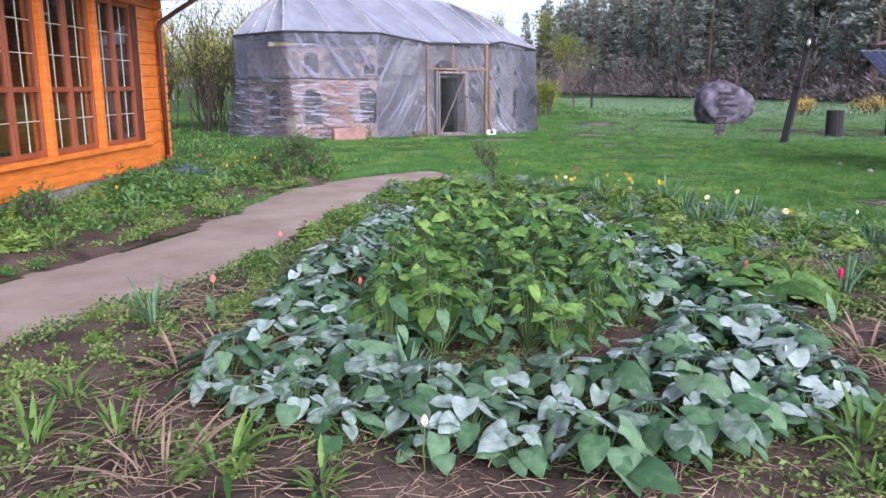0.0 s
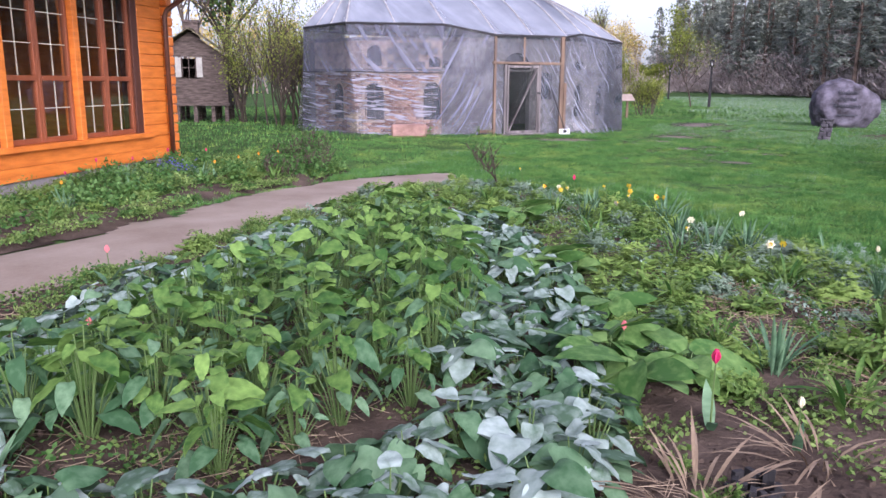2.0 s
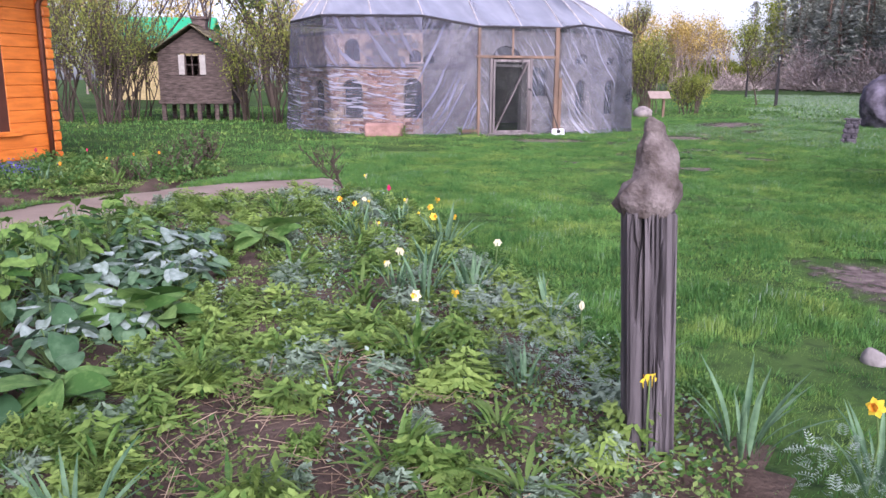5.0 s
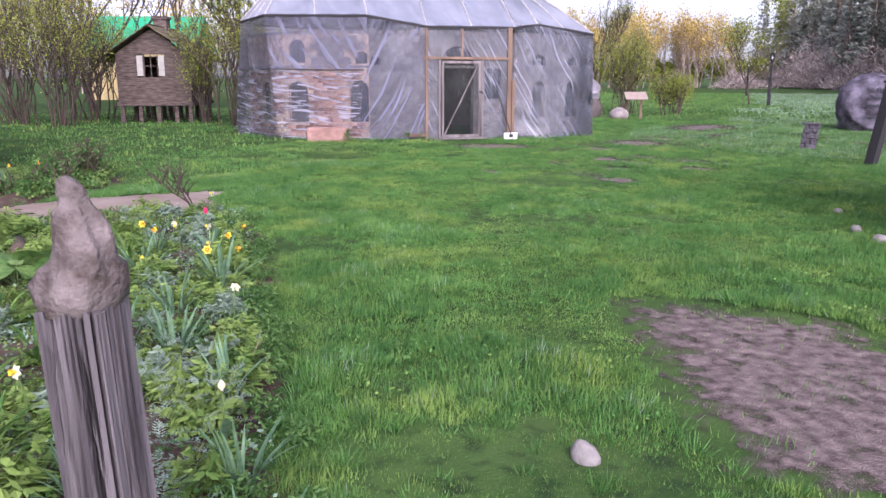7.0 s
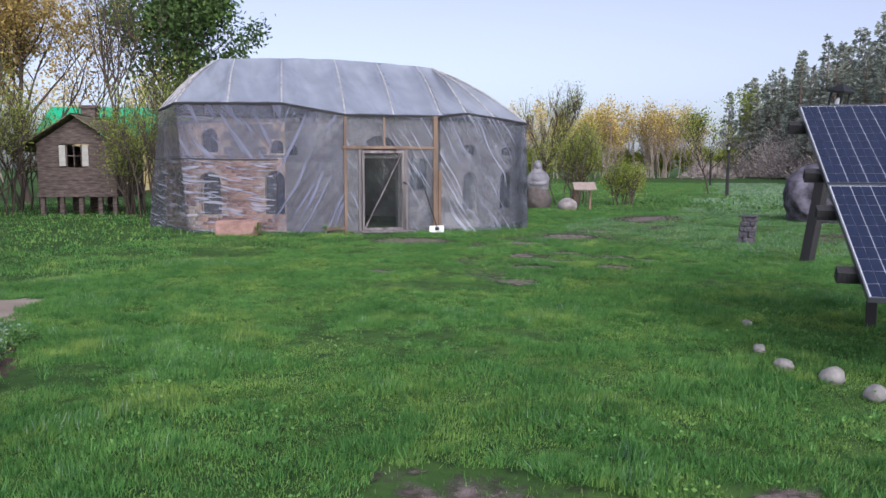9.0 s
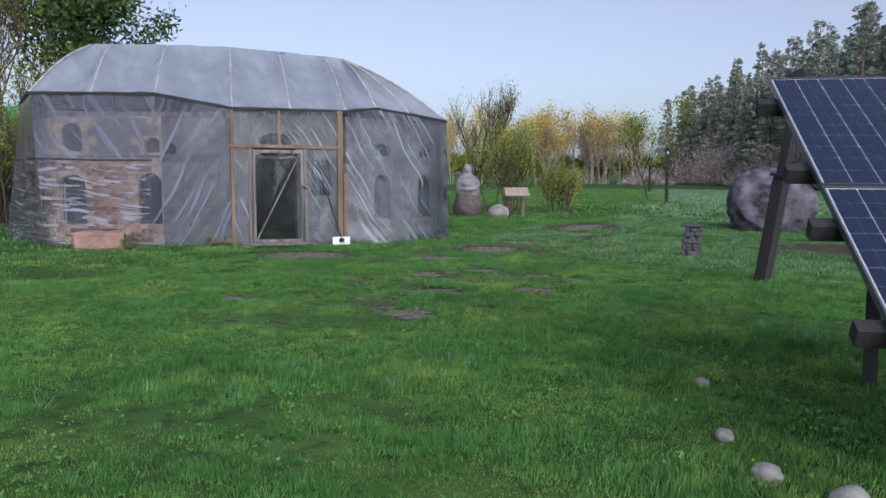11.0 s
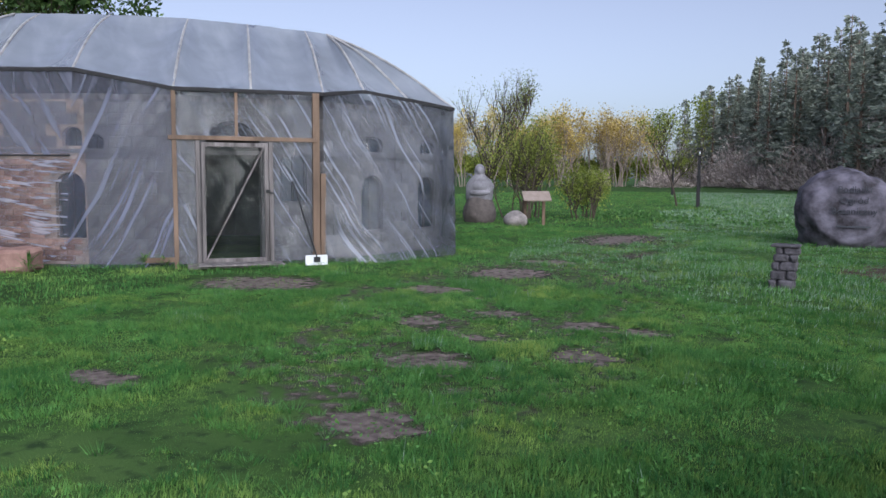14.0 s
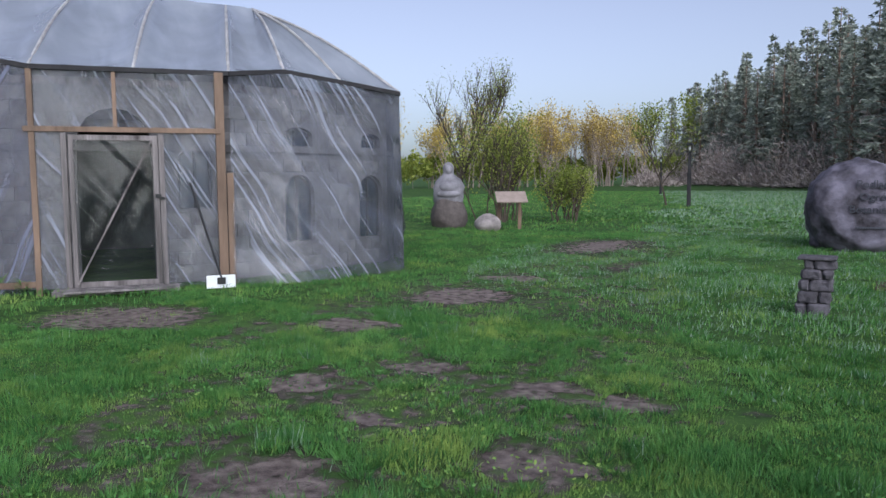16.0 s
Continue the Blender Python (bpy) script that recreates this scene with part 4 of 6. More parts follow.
def brushwood(name, label, n, a, b, deep, top, material, rng):
    """Leafless scrub: domed clumps of many fine upright twigs."""
    m = n // 60
    f = rng.uniform(0, 1, m)
    cx, cy = a[0] + (b[0] - a[0]) * f + rng.normal(size=m), a[1] + (b[1] - a[1]) * f + rng.uniform(0, deep, m)
    ch, cr = top * rng.uniform(0.2, 1.0, m) ** 1.6 * np.clip(1 + 0.7 * np.sin(f * 41) * np.sin(f * 17 + 1), 0.3, 1.6), rng.uniform(0.8, 2.6, m)
    k = rng.integers(0, m, n)
    d = rng.normal(size=(n, 2)) * 0.5
    z = ch[k] * rng.uniform(0, 1, n) ** 0.8 * np.clip(1.1 - 0.35 * (d ** 2).sum(1), 0.25, 1)
    C = np.stack([cx[k] + d[:, 0] * cr[k], cy[k] + d[:, 1] * cr[k], z], 1)
    up = np.stack([d[:, 0] * 0.9, d[:, 1] * 0.9, np.full(n, 0.7)], 1) + rng.normal(size=(n, 3)) * 0.35
    v, q = leaf_quads(C, 0.9, rng, droop=up, slim=0.13)
    return stuff(name, v, q, material, label, "forest")


def wood_belt(name, label, spots, rng, h0, h1, leaf_mat, leaves, size, bark, fuzz=0.5, r=0.13, **kw):
    S, T = [], []
    for x, y in spots:
        s, t = grow(rng, rng.uniform(h0, h1), r, **kw)
        off = np.array([x, y, 0])
        S += [(p + off, q + off, c, d) for p, q, c, d in s]
        T.append((t + off)[rng.integers(0, len(t), leaves)] + rng.normal(size=(leaves, 3)).clip(-1.2, 1.2) * fuzz)
    tagged(new(name + "_trunks", tree_mesh(name + "_trunks", S, bark, 3, 0.012)), label + ", trunks and limbs", "forest", kind="stuff")
    v, q = leaf_quads(np.concatenate(T), size, rng)
    stuff(name, v, q, leaf_mat, label, "forest")


def spots(n, a, b, deep, rng):
    f = np.sort(rng.uniform(0, 1, n))
    return [(a[0] + (b[0] - a[0]) * t + rng.normal() * 1.2, a[1] + (b[1] - a[1]) * t + rng.uniform(0, deep)) for t in f]


wood_belt("birch_row", "row of tall slender trees, spring leaf painted sunlit yellow", spots(44, (-66, 100), (-34, 142), 14, RW), RW, 7.5, 11.5, M_L_YELLOW, 620, 0.32, M_TWIG, limbs=12, level=2, spread=0.28, up=1.0, fuzz=0.6)
wood_belt("bare_row", "bare brownish trees among the yellow ones", spots(26, (-64, 108), (-34, 145), 14, RW), RW, 7, 11, M_L_RUST, 400, 0.35, M_TWIG, limbs=14, level=2, spread=0.3, up=1.0, fuzz=0.5)
brushwood("forest_fringe", "brown leafless undergrowth before the pines", 60000, (-38, 180), (27, 48), 14, 7.0, M_BRUSH, RW)
brushwood("meadow_scrub", "brownish leafless scrub at the meadow's end", 4000, (-32, 150), (-28, 128), 6, 2.6, M_BRUSH, RW)
wood_belt("fringe_birches", "white-trunked birches in thin leaf before the pines", spots(5, (13, 76), (22, 62), 5, RW), RW, 11, 15, M_L_SPRING, 500, 0.2, M_BIRCH, limbs=12, level=2, spread=0.28, up=1.0, fuzz=0.3)
wood_belt("far_hedge", "low leafy scrub closing the meadow", spots(110, (-75, 82), (-28, 178), 10, RW), RW, 2.5, 5, M_L_SPRING, 420, 0.55, M_TWIG, limbs=7, level=2, spread=0.6, up=0.6, fuzz=0.5, r=0.04)
wood_belt("left_wood", "trees beyond the hut in thin spring leaf", spots(40, (-75, 20), (-58, 100), 8, RW), RW, 6, 11, M_L_YELLOW, 260, 0.35, M_TWIG, limbs=12, level=2, spread=0.4, up=0.8, fuzz=0.6)
yr = np.random.default_rng(77)
spots_l = [(-30, 166)]
wood_belt("larch_trees", "pale yellow-green larches at the forest edge", spots_l, yr, 12, 17, M_L_SPRING, 1600, 0.5, M_TWIG, limbs=16, level=2, spread=0.35, up=0.3, fuzz=0.5)

# ---- hut on stilts ----
QM, QN = seg_frame((-21.55, 20.15), (-19.45, 21.75))
hut = thing("stilt_hut", "small weathered timber hut on stilts with a gable roof", "hut")
M_HUT = mat("old_brown_boards", (0.075, 0.056, 0.05), 0.9, var=0.4, scale=4, bump=0.7, stretch=(1, 1, 5), tint=(0.17, 0.13, 0.115))
M_SHINGLE = mat("mossy_shingles", (0.12, 0.095, 0.07), 0.95, var=0.4, scale=3, bump=0.8, bscale=18, tint=(0.20, 0.18, 0.10))


def qpart(name, items, material, parent=None, label="", bevel=0.0):
    return part(name, boxes(items, QM, bevel), material, parent or hut, label)


for s in (0.1, 0.75, 1.4, 2.05, 2.55):
    for y in (-0.1, -1.5, -2.9):
        qpart("stilt", [((s - 0.07, y - 0.07, -0.05), (s + 0.07, y + 0.07, 0.66))], M_HUT)
qpart("floor", [((-0.05, -3.1, 0.6), (QN + 0.05, 0.05, 0.72))], M_HUT)
for k in range(6):
    z0 = 0.72 + k * 0.15
    qpart("board", [((0, -0.08, z0 + 0.004), (QN, 0, z0 + 0.146))], M_HUT)
for k in range(5):
    z0 = 1.62 + k * 0.16
    for s0, s1 in ((0, 0.75), (1.75, QN)):
        qpart("board", [((s0, -0.08, z0 + 0.004), (s1, 0, z0 + 0.156))], M_HUT)
qpart("side_wall", [((0, -3.05, 0.72), (0.08, -0.085, 2.42)), ((QN - 0.08, -3.05, 0.72), (QN, -0.085, 2.42)), ((0.08, -3.05, 0.72), (QN - 0.08, -2.97, 2.42))], M_HUT)
hw = qpart("window", [((0.98, -0.05, 1.64), (1.02, 0.02, 2.4)), ((1.48, -0.05, 1.64), (1.52, 0.02, 2.4)), ((1.23, -0.04, 1.64), (1.26, 0.01, 2.4)), ((1.0, -0.05, 2.0), (1.5, 0.01, 2.03))], M_HUT)
for s in (0.76, 1.53):
    qpart("shutter", [((s, 0.01, 1.66), (s + 0.21, 0.04, 2.38))], mat("grey_shutter", (0.42, 0.40, 0.37), 0.8), hw, "pale grey shutter")
bm = bmesh.new()
for y0, y1 in ((-0.06, 0.0),):
    f = [bm.verts.new(QM @ Vector(p)) for p in ((-0.02, y1, 2.42), (QN + 0.02, y1, 2.42), (QN / 2, y1, 3.32))]
    g = [bm.verts.new(QM @ Vector(p)) for p in ((-0.02, y0, 2.42), (QN + 0.02, y0, 2.42), (QN / 2, y0, 3.32))]
    bm.faces.new(f)
    bm.faces.new(g[::-1])
    for i in range(3):
        bm.faces.new((f[i], g[i], g[(i + 1) % 3], f[(i + 1) % 3]))
part("gable", bm, M_HUT, hut)
for sgn in (-1, 1):
    bm = bmesh.new()
    for r in range(9):
        e0, e1 = r / 9, (r + 1.25) / 9
        c = QN / 2

        def rp(e, y, lift):
            return QM @ Vector((c + sgn * (c + 0.62) * (1 - e), y, 2.15 + (3.42 - 2.15) * e + lift))
        y = -3.5
        while y < 0.35:
            w = 0.3
            j = 0.02 * noise.noise(Vector((r, y, sgn)))
            f = [bm.verts.new(p) for p in (rp(e0, y, 0.05 + j), rp(e0, y + w - 0.01, 0.05 + j), rp(e1, y + w - 0.01, 0.02 + j), rp(e1, y, 0.02 + j))]
            g = [bm.verts.new(p.co - Vector((0, 0, 0.03))) for p in f]
            bm.faces.new(f)
            bm.faces.new(g[::-1])
            for i in range(4):
                bm.faces.new((f[i], g[i], g[(i + 1) % 4], f[(i + 1) % 4]))
            y += w
    part("roof", bm, M_SHINGLE, hut)
bm = boxes([((1.0, -1.9, 2.7), (1.5, -1.4, 3.75)), ((0.95, -1.95, 3.75), (1.55, -1.35, 3.85))], QM, 0.01)
part("chimney", bm, M_HUT, hut)

# green-roofed building far behind the hut
gr = thing("green_roofed_building", "distant building with a bright green metal roof", "building")
GM, GN = seg_frame((-49.2, 36.1), (-43.4, 40.6))
part("wall", boxes([((0, -6, 0), (GN, 0, 3.7))], GM), mat("yellowish_plaster", (0.5, 0.4, 0.2), 0.9), gr)
bm = bmesh.new()
for a, b in (((-0.4, 0.5, 3.6), (-0.4, -3, 6.0)), ((-0.4, -3, 6.0), (-0.4, -6.5, 3.6))):
    f = [bm.verts.new(GM @ Vector(p)) for p in (a, (GN + 0.4, a[1], a[2]), (GN + 0.4, b[1], b[2]), b)]
    g = [bm.verts.new(p.co + Vector((0, 0, 0.1))) for p in f]
    bm.faces.new(f[::-1])
    bm.faces.new(g)
    for i in range(4):
        bm.faces.new((f[i], f[(i + 1) % 4], g[(i + 1) % 4], g[i]))
part("roof", bm, mat("green_sheet_metal", (0.02, 0.42, 0.20), 0.4, var=0.1, bump=0.05), gr, "bright green metal roof")

# ---- boulder with its inscription ----
bm = rock((1.18, 1.0, 1.04), 11, 0.16, 5)
for v in bm.verts:
    c = v.co
    lim = -0.70 + 0.18 * (c.z - 0.2)
    if c.y < lim and abs(c.x) < 1.0:
        c.y = lim + (c.y - lim) * 0.12
    tilt = c.z + 0.45 * c.x
    if tilt > 0.92:
        c.z -= (tilt - 0.92) * 0.45
    if c.x < -0.95:
        c.x = -0.95 + (c.x + 0.95) * 0.5
    c += c.normalized() * (0.03 * noise.noise(c * 9) + 0.10 * abs(noise.noise(c * 3.4))) * (0.12 if c.y < -0.5 and abs(c.x) < 0.9 else 1.0)
boulder = thing("boulder", "huge granite boulder carved with an inscription", "boulder", (1.62, 31.5, 0.76), 4)
part("stone", bm, mat("boulder_granite", (0.045, 0.037, 0.045), 0.8, var=0.6, scale=2.6, bump=1.0, bscale=12, tint=(0.165, 0.15, 0.195)), boulder, smooth=True)
M_CARVE = mat("darkened_carving", (0.06, 0.062, 0.078), 0.8, var=0.3)
for text, z, size in (("Podlaski", 0.46, 0.21), ("Ogród", 0.22, 0.21), ("Botaniczny", -0.02, 0.21)):
    cu = bpy.data.curves.new("inscription", "FONT")
    cu.body, cu.size, cu.align_x, cu.extrude = text, size, "CENTER", 0.012
    tmp = bpy.data.objects.new("tmp", cu)
    scene.collection.objects.link(tmp)
    me = bpy.data.meshes.new_from_object(tmp.evaluated_get(bpy.context.evaluated_depsgraph_get()))
    bpy.data.objects.remove(tmp)
    me.name = "inscription"
    me.materials.clear()
    me.materials.append(M_CARVE)
    ob = new("inscription", me)
    ob.parent = boulder
    ob.matrix_basis = pose(0.12, -0.775 + 0.18 * (z - 0.2), z, 80)
bm = boxes([((-0.35, -0.01, -0.015), (0.35, 0.01, 0.02))])
ob = part("inscription", bm, M_CARVE, boulder)
ob.matrix_basis = pose(0.12, -0.87, -0.30, -10)

# ---- pillar of stacked stones ----
M_PILLAR = mat("dark_rubble", (0.065, 0.058, 0.067), 0.9, var=0.5, scale=7, bump=0.9, bscale=25, tint=(0.14, 0.128, 0.15))
pil = thing("stone_pillar", "short leaning pillar of rough stacked stones", "pillar", (1.22, 22.85, 0))
z = -0.03
for k, (w, h) in enumerate(((0.165, 0.15), (0.155, 0.13), (0.16, 0.12), (0.15, 0.11), (0.155, 0.10))):
    cut = w * (0.35 if k % 2 else -0.3)
    for x0, x1 in ((-w, cut), (cut, w)):
        bm = bmesh.new()
        box(bm, (x0 + 0.004, -w * 0.85, 0), (x1 - 0.004, w * 0.85, h * 1.04), None, 0.022)
        bmesh.ops.subdivide_edges(bm, edges=bm.edges[:], cuts=2, use_grid_fill=True)
        for v in bm.verts:
            v.co += Vector((noise.noise(v.co * 9 + Vector((k, 0, 0))), noise.noise(v.co * 9 + Vector((0, k, 3))), 0.5 * noise.noise(v.co * 9))) * 0.028
            v.co.x += z * 0.12
            v.co.z += z
        part("stone", bm, M_PILLAR, pil)
    z += h
bm = bmesh.new()
box(bm, (-0.15, -0.15, z), (0.22, 0.15, z + 0.035), None, 0.01)
part("cap", bm, M_PILLAR, pil, "thin flat cap stone")


def lamp_post(at, height, lean, label, turn=0):
    """A squared timber post with a collar and a four-paned lantern."""
    ob = thing("lamp_post", label, "lamp post", at, turn, group="lamp posts")
    top = Vector((lean[0], lean[1], height))
    up = top.normalized()
    bm = bmesh.new()
    beam(bm, -up * 0.1, top * 0.52, 0.17, 0.17)
    part("post", bm, M_WOOD_DARK, ob)
    bm = bmesh.new()
    beam(bm, top * 0.52, top * 0.86, 0.125, 0.125)
    part("upper_post", bm, M_WOOD_DARK, ob)
    bm = bmesh.new()
    beam(bm, top * 0.515, top * 0.53, 0.23, 0.23)
    part("collar", bm, M_BLACK, ob)
    lan = top * 0.86
    q = up.to_track_quat("Z", "Y").to_matrix().to_4x4()
    m = Matrix.Translation(lan) @ q
    head = part("lantern", boxes([((-0.12, -0.12, 0.0), (0.12, 0.12, 0.03))], m), M_BLACK, ob, "black lantern head")
    part("rim", boxes([((-0.15, -0.15, 0.33), (0.15, 0.15, 0.36))], m), M_BLACK, head)
    for x in (-0.1, 0.1):
        for y in (-0.1, 0.1):
            part("bar", boxes([((x - 0.012, y - 0.012, 0.02), (x + 0.012, y + 0.012, 0.34))], m), M_BLACK, head)
    bm = bmesh.new()
    bmesh.ops.create_cone(bm, cap_ends=True, segments=4, radius1=0.23, radius2=0.03, depth=0.12, matrix=m @ pose(0, 0, 0.42, 0, 0, 45))
    part("hood", bm, M_BLACK, head)
    bm = bmesh.new()
    bmesh.ops.create_uvsphere(bm, u_segments=10, v_segments=6, radius=0.055, matrix=m @ pose(0, 0, 0.17) @ Matrix.Diagonal((1, 1, 1.6, 1)))
    part("bulb", bm, M_PLASTIC_WHITE, head, "white lamp bulb")
    return ob


lamp_post((2.83, 19.98, 0), 2.95, (0.42, -0.2), "leaning black timber lamp post with a lantern")
lamp_post((-6.26, 53.4, 0), 3.1, (0.0, 0.0), "upright black timber lamp post with a lantern")
lamp_post((-14.2, 81.0, 0), 3.1, (0.0, 0.0), "upright black timber lamp post with a lantern")

# ---- litter bin ----
bin_ = thing("litter_bin", "round dark litter bin of upright wooden slats", "litter bin", (4.56, 22.9, 0))
bm = bmesh.new()
bmesh.ops.create_cone(bm, cap_ends=True, segments=20, radius1=0.21, radius2=0.21, depth=0.76, matrix=pose(0, 0, 0.40))
part("liner", bm, M_BLACK, bin_)
for k in range(18):
    a = k * math.tau / 18
    bm = bmesh.new()
    box(bm, (0.225, -0.034, 0.0), (0.25, 0.034, 0.82), pose(0, 0, 0, 0, 0, math.degrees(a)), 0.004)
    part("slat", bm, M_WOOD_DARK, bin_)
tagged(sheet("dug_bed", [(1.9, 25.6), (3.0, 24.2), (6.5, 23.8), (10, 24.5), (10, 27.5), (5.0, 28.0), (2.6, 27.2)], 0.02, M_SOIL, "dug dark soil beside the litter bin", seed=9.0, step=0.3), "dug dark soil beside the litter bin", "ground")

# ---- roofed shelter ----
sh = thing("garden_shelter", "small open garden shelter with a hipped brown roof", "shelter", (7.4, 24.0, 0), 20)
for x in (-0.8, 0.8):
    for y in (-0.8, 0.8):
        part("post", boxes([((x - 0.06, y - 0.06, -0.05), (x + 0.06, y + 0.06, 2.82))], None, 0.008), M_WOOD_DARK, sh)
bm = bmesh.new()
bmesh.ops.create_cone(bm, cap_ends=True, segments=4, radius1=1.75, radius2=0.15, depth=0.75, matrix=pose(0, 0, 3.2, 0, 0, 45))
part("roof", bm, mat("brown_roof_tiles", (0.20, 0.11, 0.10), 0.8, var=0.3, scale=6, bump=0.6, tint=(0.32, 0.20, 0.19)), sh)
part("eave_board", boxes([((-1.27, -1.27, 2.74), (1.27, 1.27, 2.82))], None, 0.01), M_WOOD_BROWN, sh)

# ---- notice board and sculpture ----
nb = thing("notice_board", "low timber lectern with a pale sloping board", "sign", (-7.45, 34.4, 0), 32)
for x in (-0.3, 0.3):
    part("leg", boxes([((x - 0.05, -0.04, -0.05), (x + 0.05, 0.04, 0.85))], None, 0.008), M_WOOD_RAW, nb)
part("board", boxes([((-0.44, -0.3, 0.86), (0.44, 0.3, 0.90))], pose(0, 0, 0.14, 28), 0.006), mat("bleached_board", (0.36, 0.285, 0.245), 0.8), nb)

fpl = link("rock_plinth", rock((0.56, 0.47, 0.62), 17, 0.14, 4), mat("dark_rock", (0.12, 0.10, 0.095), 0.9, var=0.4, bump=0.8, bscale=15), smooth=True)
fpl.matrix_basis = pose(-9.55, 34.6, 0.36, 0, 0, 30)
tagged(fpl, "dark rough rock carrying the carved sculpture", "rock")
bm = bmesh.new()
prof = ((0.6, 0.36), (0.75, 0.43), (0.9, 0.46), (1.05, 0.475), (1.2, 0.46), (1.33, 0.42), (1.43, 0.35), (1.50, 0.26), (1.56, 0.19), (1.62, 0.165), (1.70, 0.168), (1.78, 0.17), (1.86, 0.145), (1.92, 0.09), (1.95, 0.02))
rings = []
for z, r in prof:
    ring = []
    for k in range(40):
        a = k * math.tau / 40
        c, s_ = math.cos(a), math.sin(a)
        n = noise.noise(Vector((c * 1.5, s_ * 1.5, z * 3.2))) * 0.10 + noise.noise(Vector((c * 4, s_ * 4, z * 7))) * 0.05
        rr = r * (1 + n * (1.0 if z < 1.55 else 0.4))
        ring.append(bm.verts.new((c * rr, s_ * rr * 0.72, z)))
    rings.append(ring)
for r0, r1 in zip(rings, rings[1:]):
    for k in range(40):
        bm.faces.new((r0[k], r0[(k + 1) % 40], r1[(k + 1) % 40], r1[k]))
bm.faces.new(rings[-1])
for c, r in (((0.0, -0.2, 1.2), (0.3, 0.2, 0.2)), ((0.0, -0.1, 1.72), (0.11, 0.11, 0.14)), ((0.0, -0.25, 0.98), (0.36, 0.17, 0.12))):
    bmesh.ops.create_icosphere(bm, subdivisions=3, radius=1, matrix=Matrix.Translation(c) @ Matrix.Diagonal((*r, 1)))
stt = link("stone_sculpture", bm, mat("sculpture_granite", (0.19, 0.18, 0.20), 0.8, var=0.4, scale=3, bump=0.6, tint=(0.29, 0.275, 0.305)), smooth=True)
stt.matrix_basis = pose(-9.55, 34.6, 0, 0, 0, 30)
tagged(stt, "carved grey granite sculpture of a seated shape", "sculpture")


def fieldstone(at, r, seed, label, material=None, name="fieldstone"):
    ob = link(name, rock(r, seed, 0.2, 3), material or M_STONE_WHITE, smooth=True)
    ob.matrix_basis = pose(at[0], at[1], r[2] * (0.55 if r[0] > 0.3 else 0.2), 0, 0, seed * 40)
    return tagged(ob, label, "stone", group="stones in the grass" if r[0] < 0.3 else "")


fieldstone((-7.75, 33.6), (0.5, 0.36, 0.30), 21, "rounded grey rock beside the sculpture", M_STONE)
for k, (x, y, r) in enumerate(((3.17, 13.6, 0.11), (3.5, 12.5, 0.11), (3.79, 11.97, 0.15), (4.17, 11.78, 0.19), (4.49, 11.45, 0.16), (4.82, 11.2, 0.14))):
    fieldstone((x, y), (r * 0.55, r * 0.47, r * 0.42), 30 + k, "pale rounded fieldstone lying in the grass")
fieldstone((3.25, 6.02), (0.07, 0.055, 0.065), 40, "pale pointed fieldstone at the edge of bare dirt")

# ---- solar panels ----
PY, PT, PA = 0.335, 0.506, Vector((3.45, 14.29, 2.27))
M_CELL = mat("solar_cell", (0.014, 0.021, 0.05), 0.2, var=0.15, bump=0.0, spec=0.6)
M_ALU = mat("aluminium", (0.62, 0.63, 0.68), 0.5, metal=0.0, var=0.05, bump=0.02)
pw = Vector((math.cos(PY), math.sin(PY), 0))
pd = Vector((math.sin(PY) * math.cos(PT), -math.cos(PY) * math.cos(PT), -math.sin(PT)))
pnm = pw.cross(pd) * -1
PMX = Matrix((( pw.x, pd.x, pnm.x, PA.x), (pw.y, pd.y, pnm.y, PA.y), (pw.z, pd.z, pnm.z, PA.z), (0, 0, 0, 1)))
if pnm.z < 0:
    PMX = PMX @ Matrix.Diagonal((1, 1, -1, 1))
M_FRAME = mat("anodised_frame", (0.10, 0.105, 0.125), 0.4, metal=0.4, var=0.1, bump=0.02)
rack = thing("solar_array", "tilted rack of dark blue solar panels on dark timber rails", "solar panel")
PWID, PHEI = 1.015, 1.637
for i in range(2):
    for j in range(2):
        x0, y0 = i * (PWID + 0.02), j * (PHEI + 0.02)
        pan = part("panel", boxes([((x0 + 0.012, y0 + 0.012, -0.02), (x0 + PWID - 0.012, y0 + PHEI - 0.012, 0.0))], PMX), M_ALU, rack)
        part("frame", boxes([((x0, y0, -0.03), (x0 + PWID, y0 + 0.013, 0.012)), ((x0, y0 + PHEI - 0.013, -0.03), (x0 + PWID, y0 + PHEI, 0.012)), ((x0, y0 + 0.013, -0.03), (x0 + 0.013, y0 + PHEI - 0.013, 0.012)), ((x0 + PWID - 0.013, y0 + 0.013, -0.03), (x0 + PWID, y0 + PHEI - 0.013, 0.012))], PMX), M_FRAME, pan, "thin dark anodised frame")
        cw, ch = (PWID - 0.05) / 6, (PHEI - 0.05) / 10
        for a in range(6):
            for b in range(10):
                cx, cy = x0 + 0.025 + a * cw, y0 + 0.025 + b * ch
                bm = bmesh.new()
                for e, f in ((cx + 0.0035, cx + cw / 2 - 0.0012), (cx + cw / 2 + 0.0012, cx + cw - 0.0035)):
                    bm.faces.new([bm.verts.new(PMX @ Vector(p)) for p in ((e, cy + 0.0022, 0.004), (f, cy + 0.0022, 0.004), (f, cy + ch - 0.0022, 0.004), (e, cy + ch - 0.0022, 0.004))])
                part("cell", bm, M_CELL, pan)
for y0 in (0.3, 1.3, 1.95, 2.85):
    part("rail", boxes([((-0.13, y0, -0.13), (2 * PWID + 0.13, y0 + 0.09, -0.032))], PMX), M_WOOD_DARK, rack)
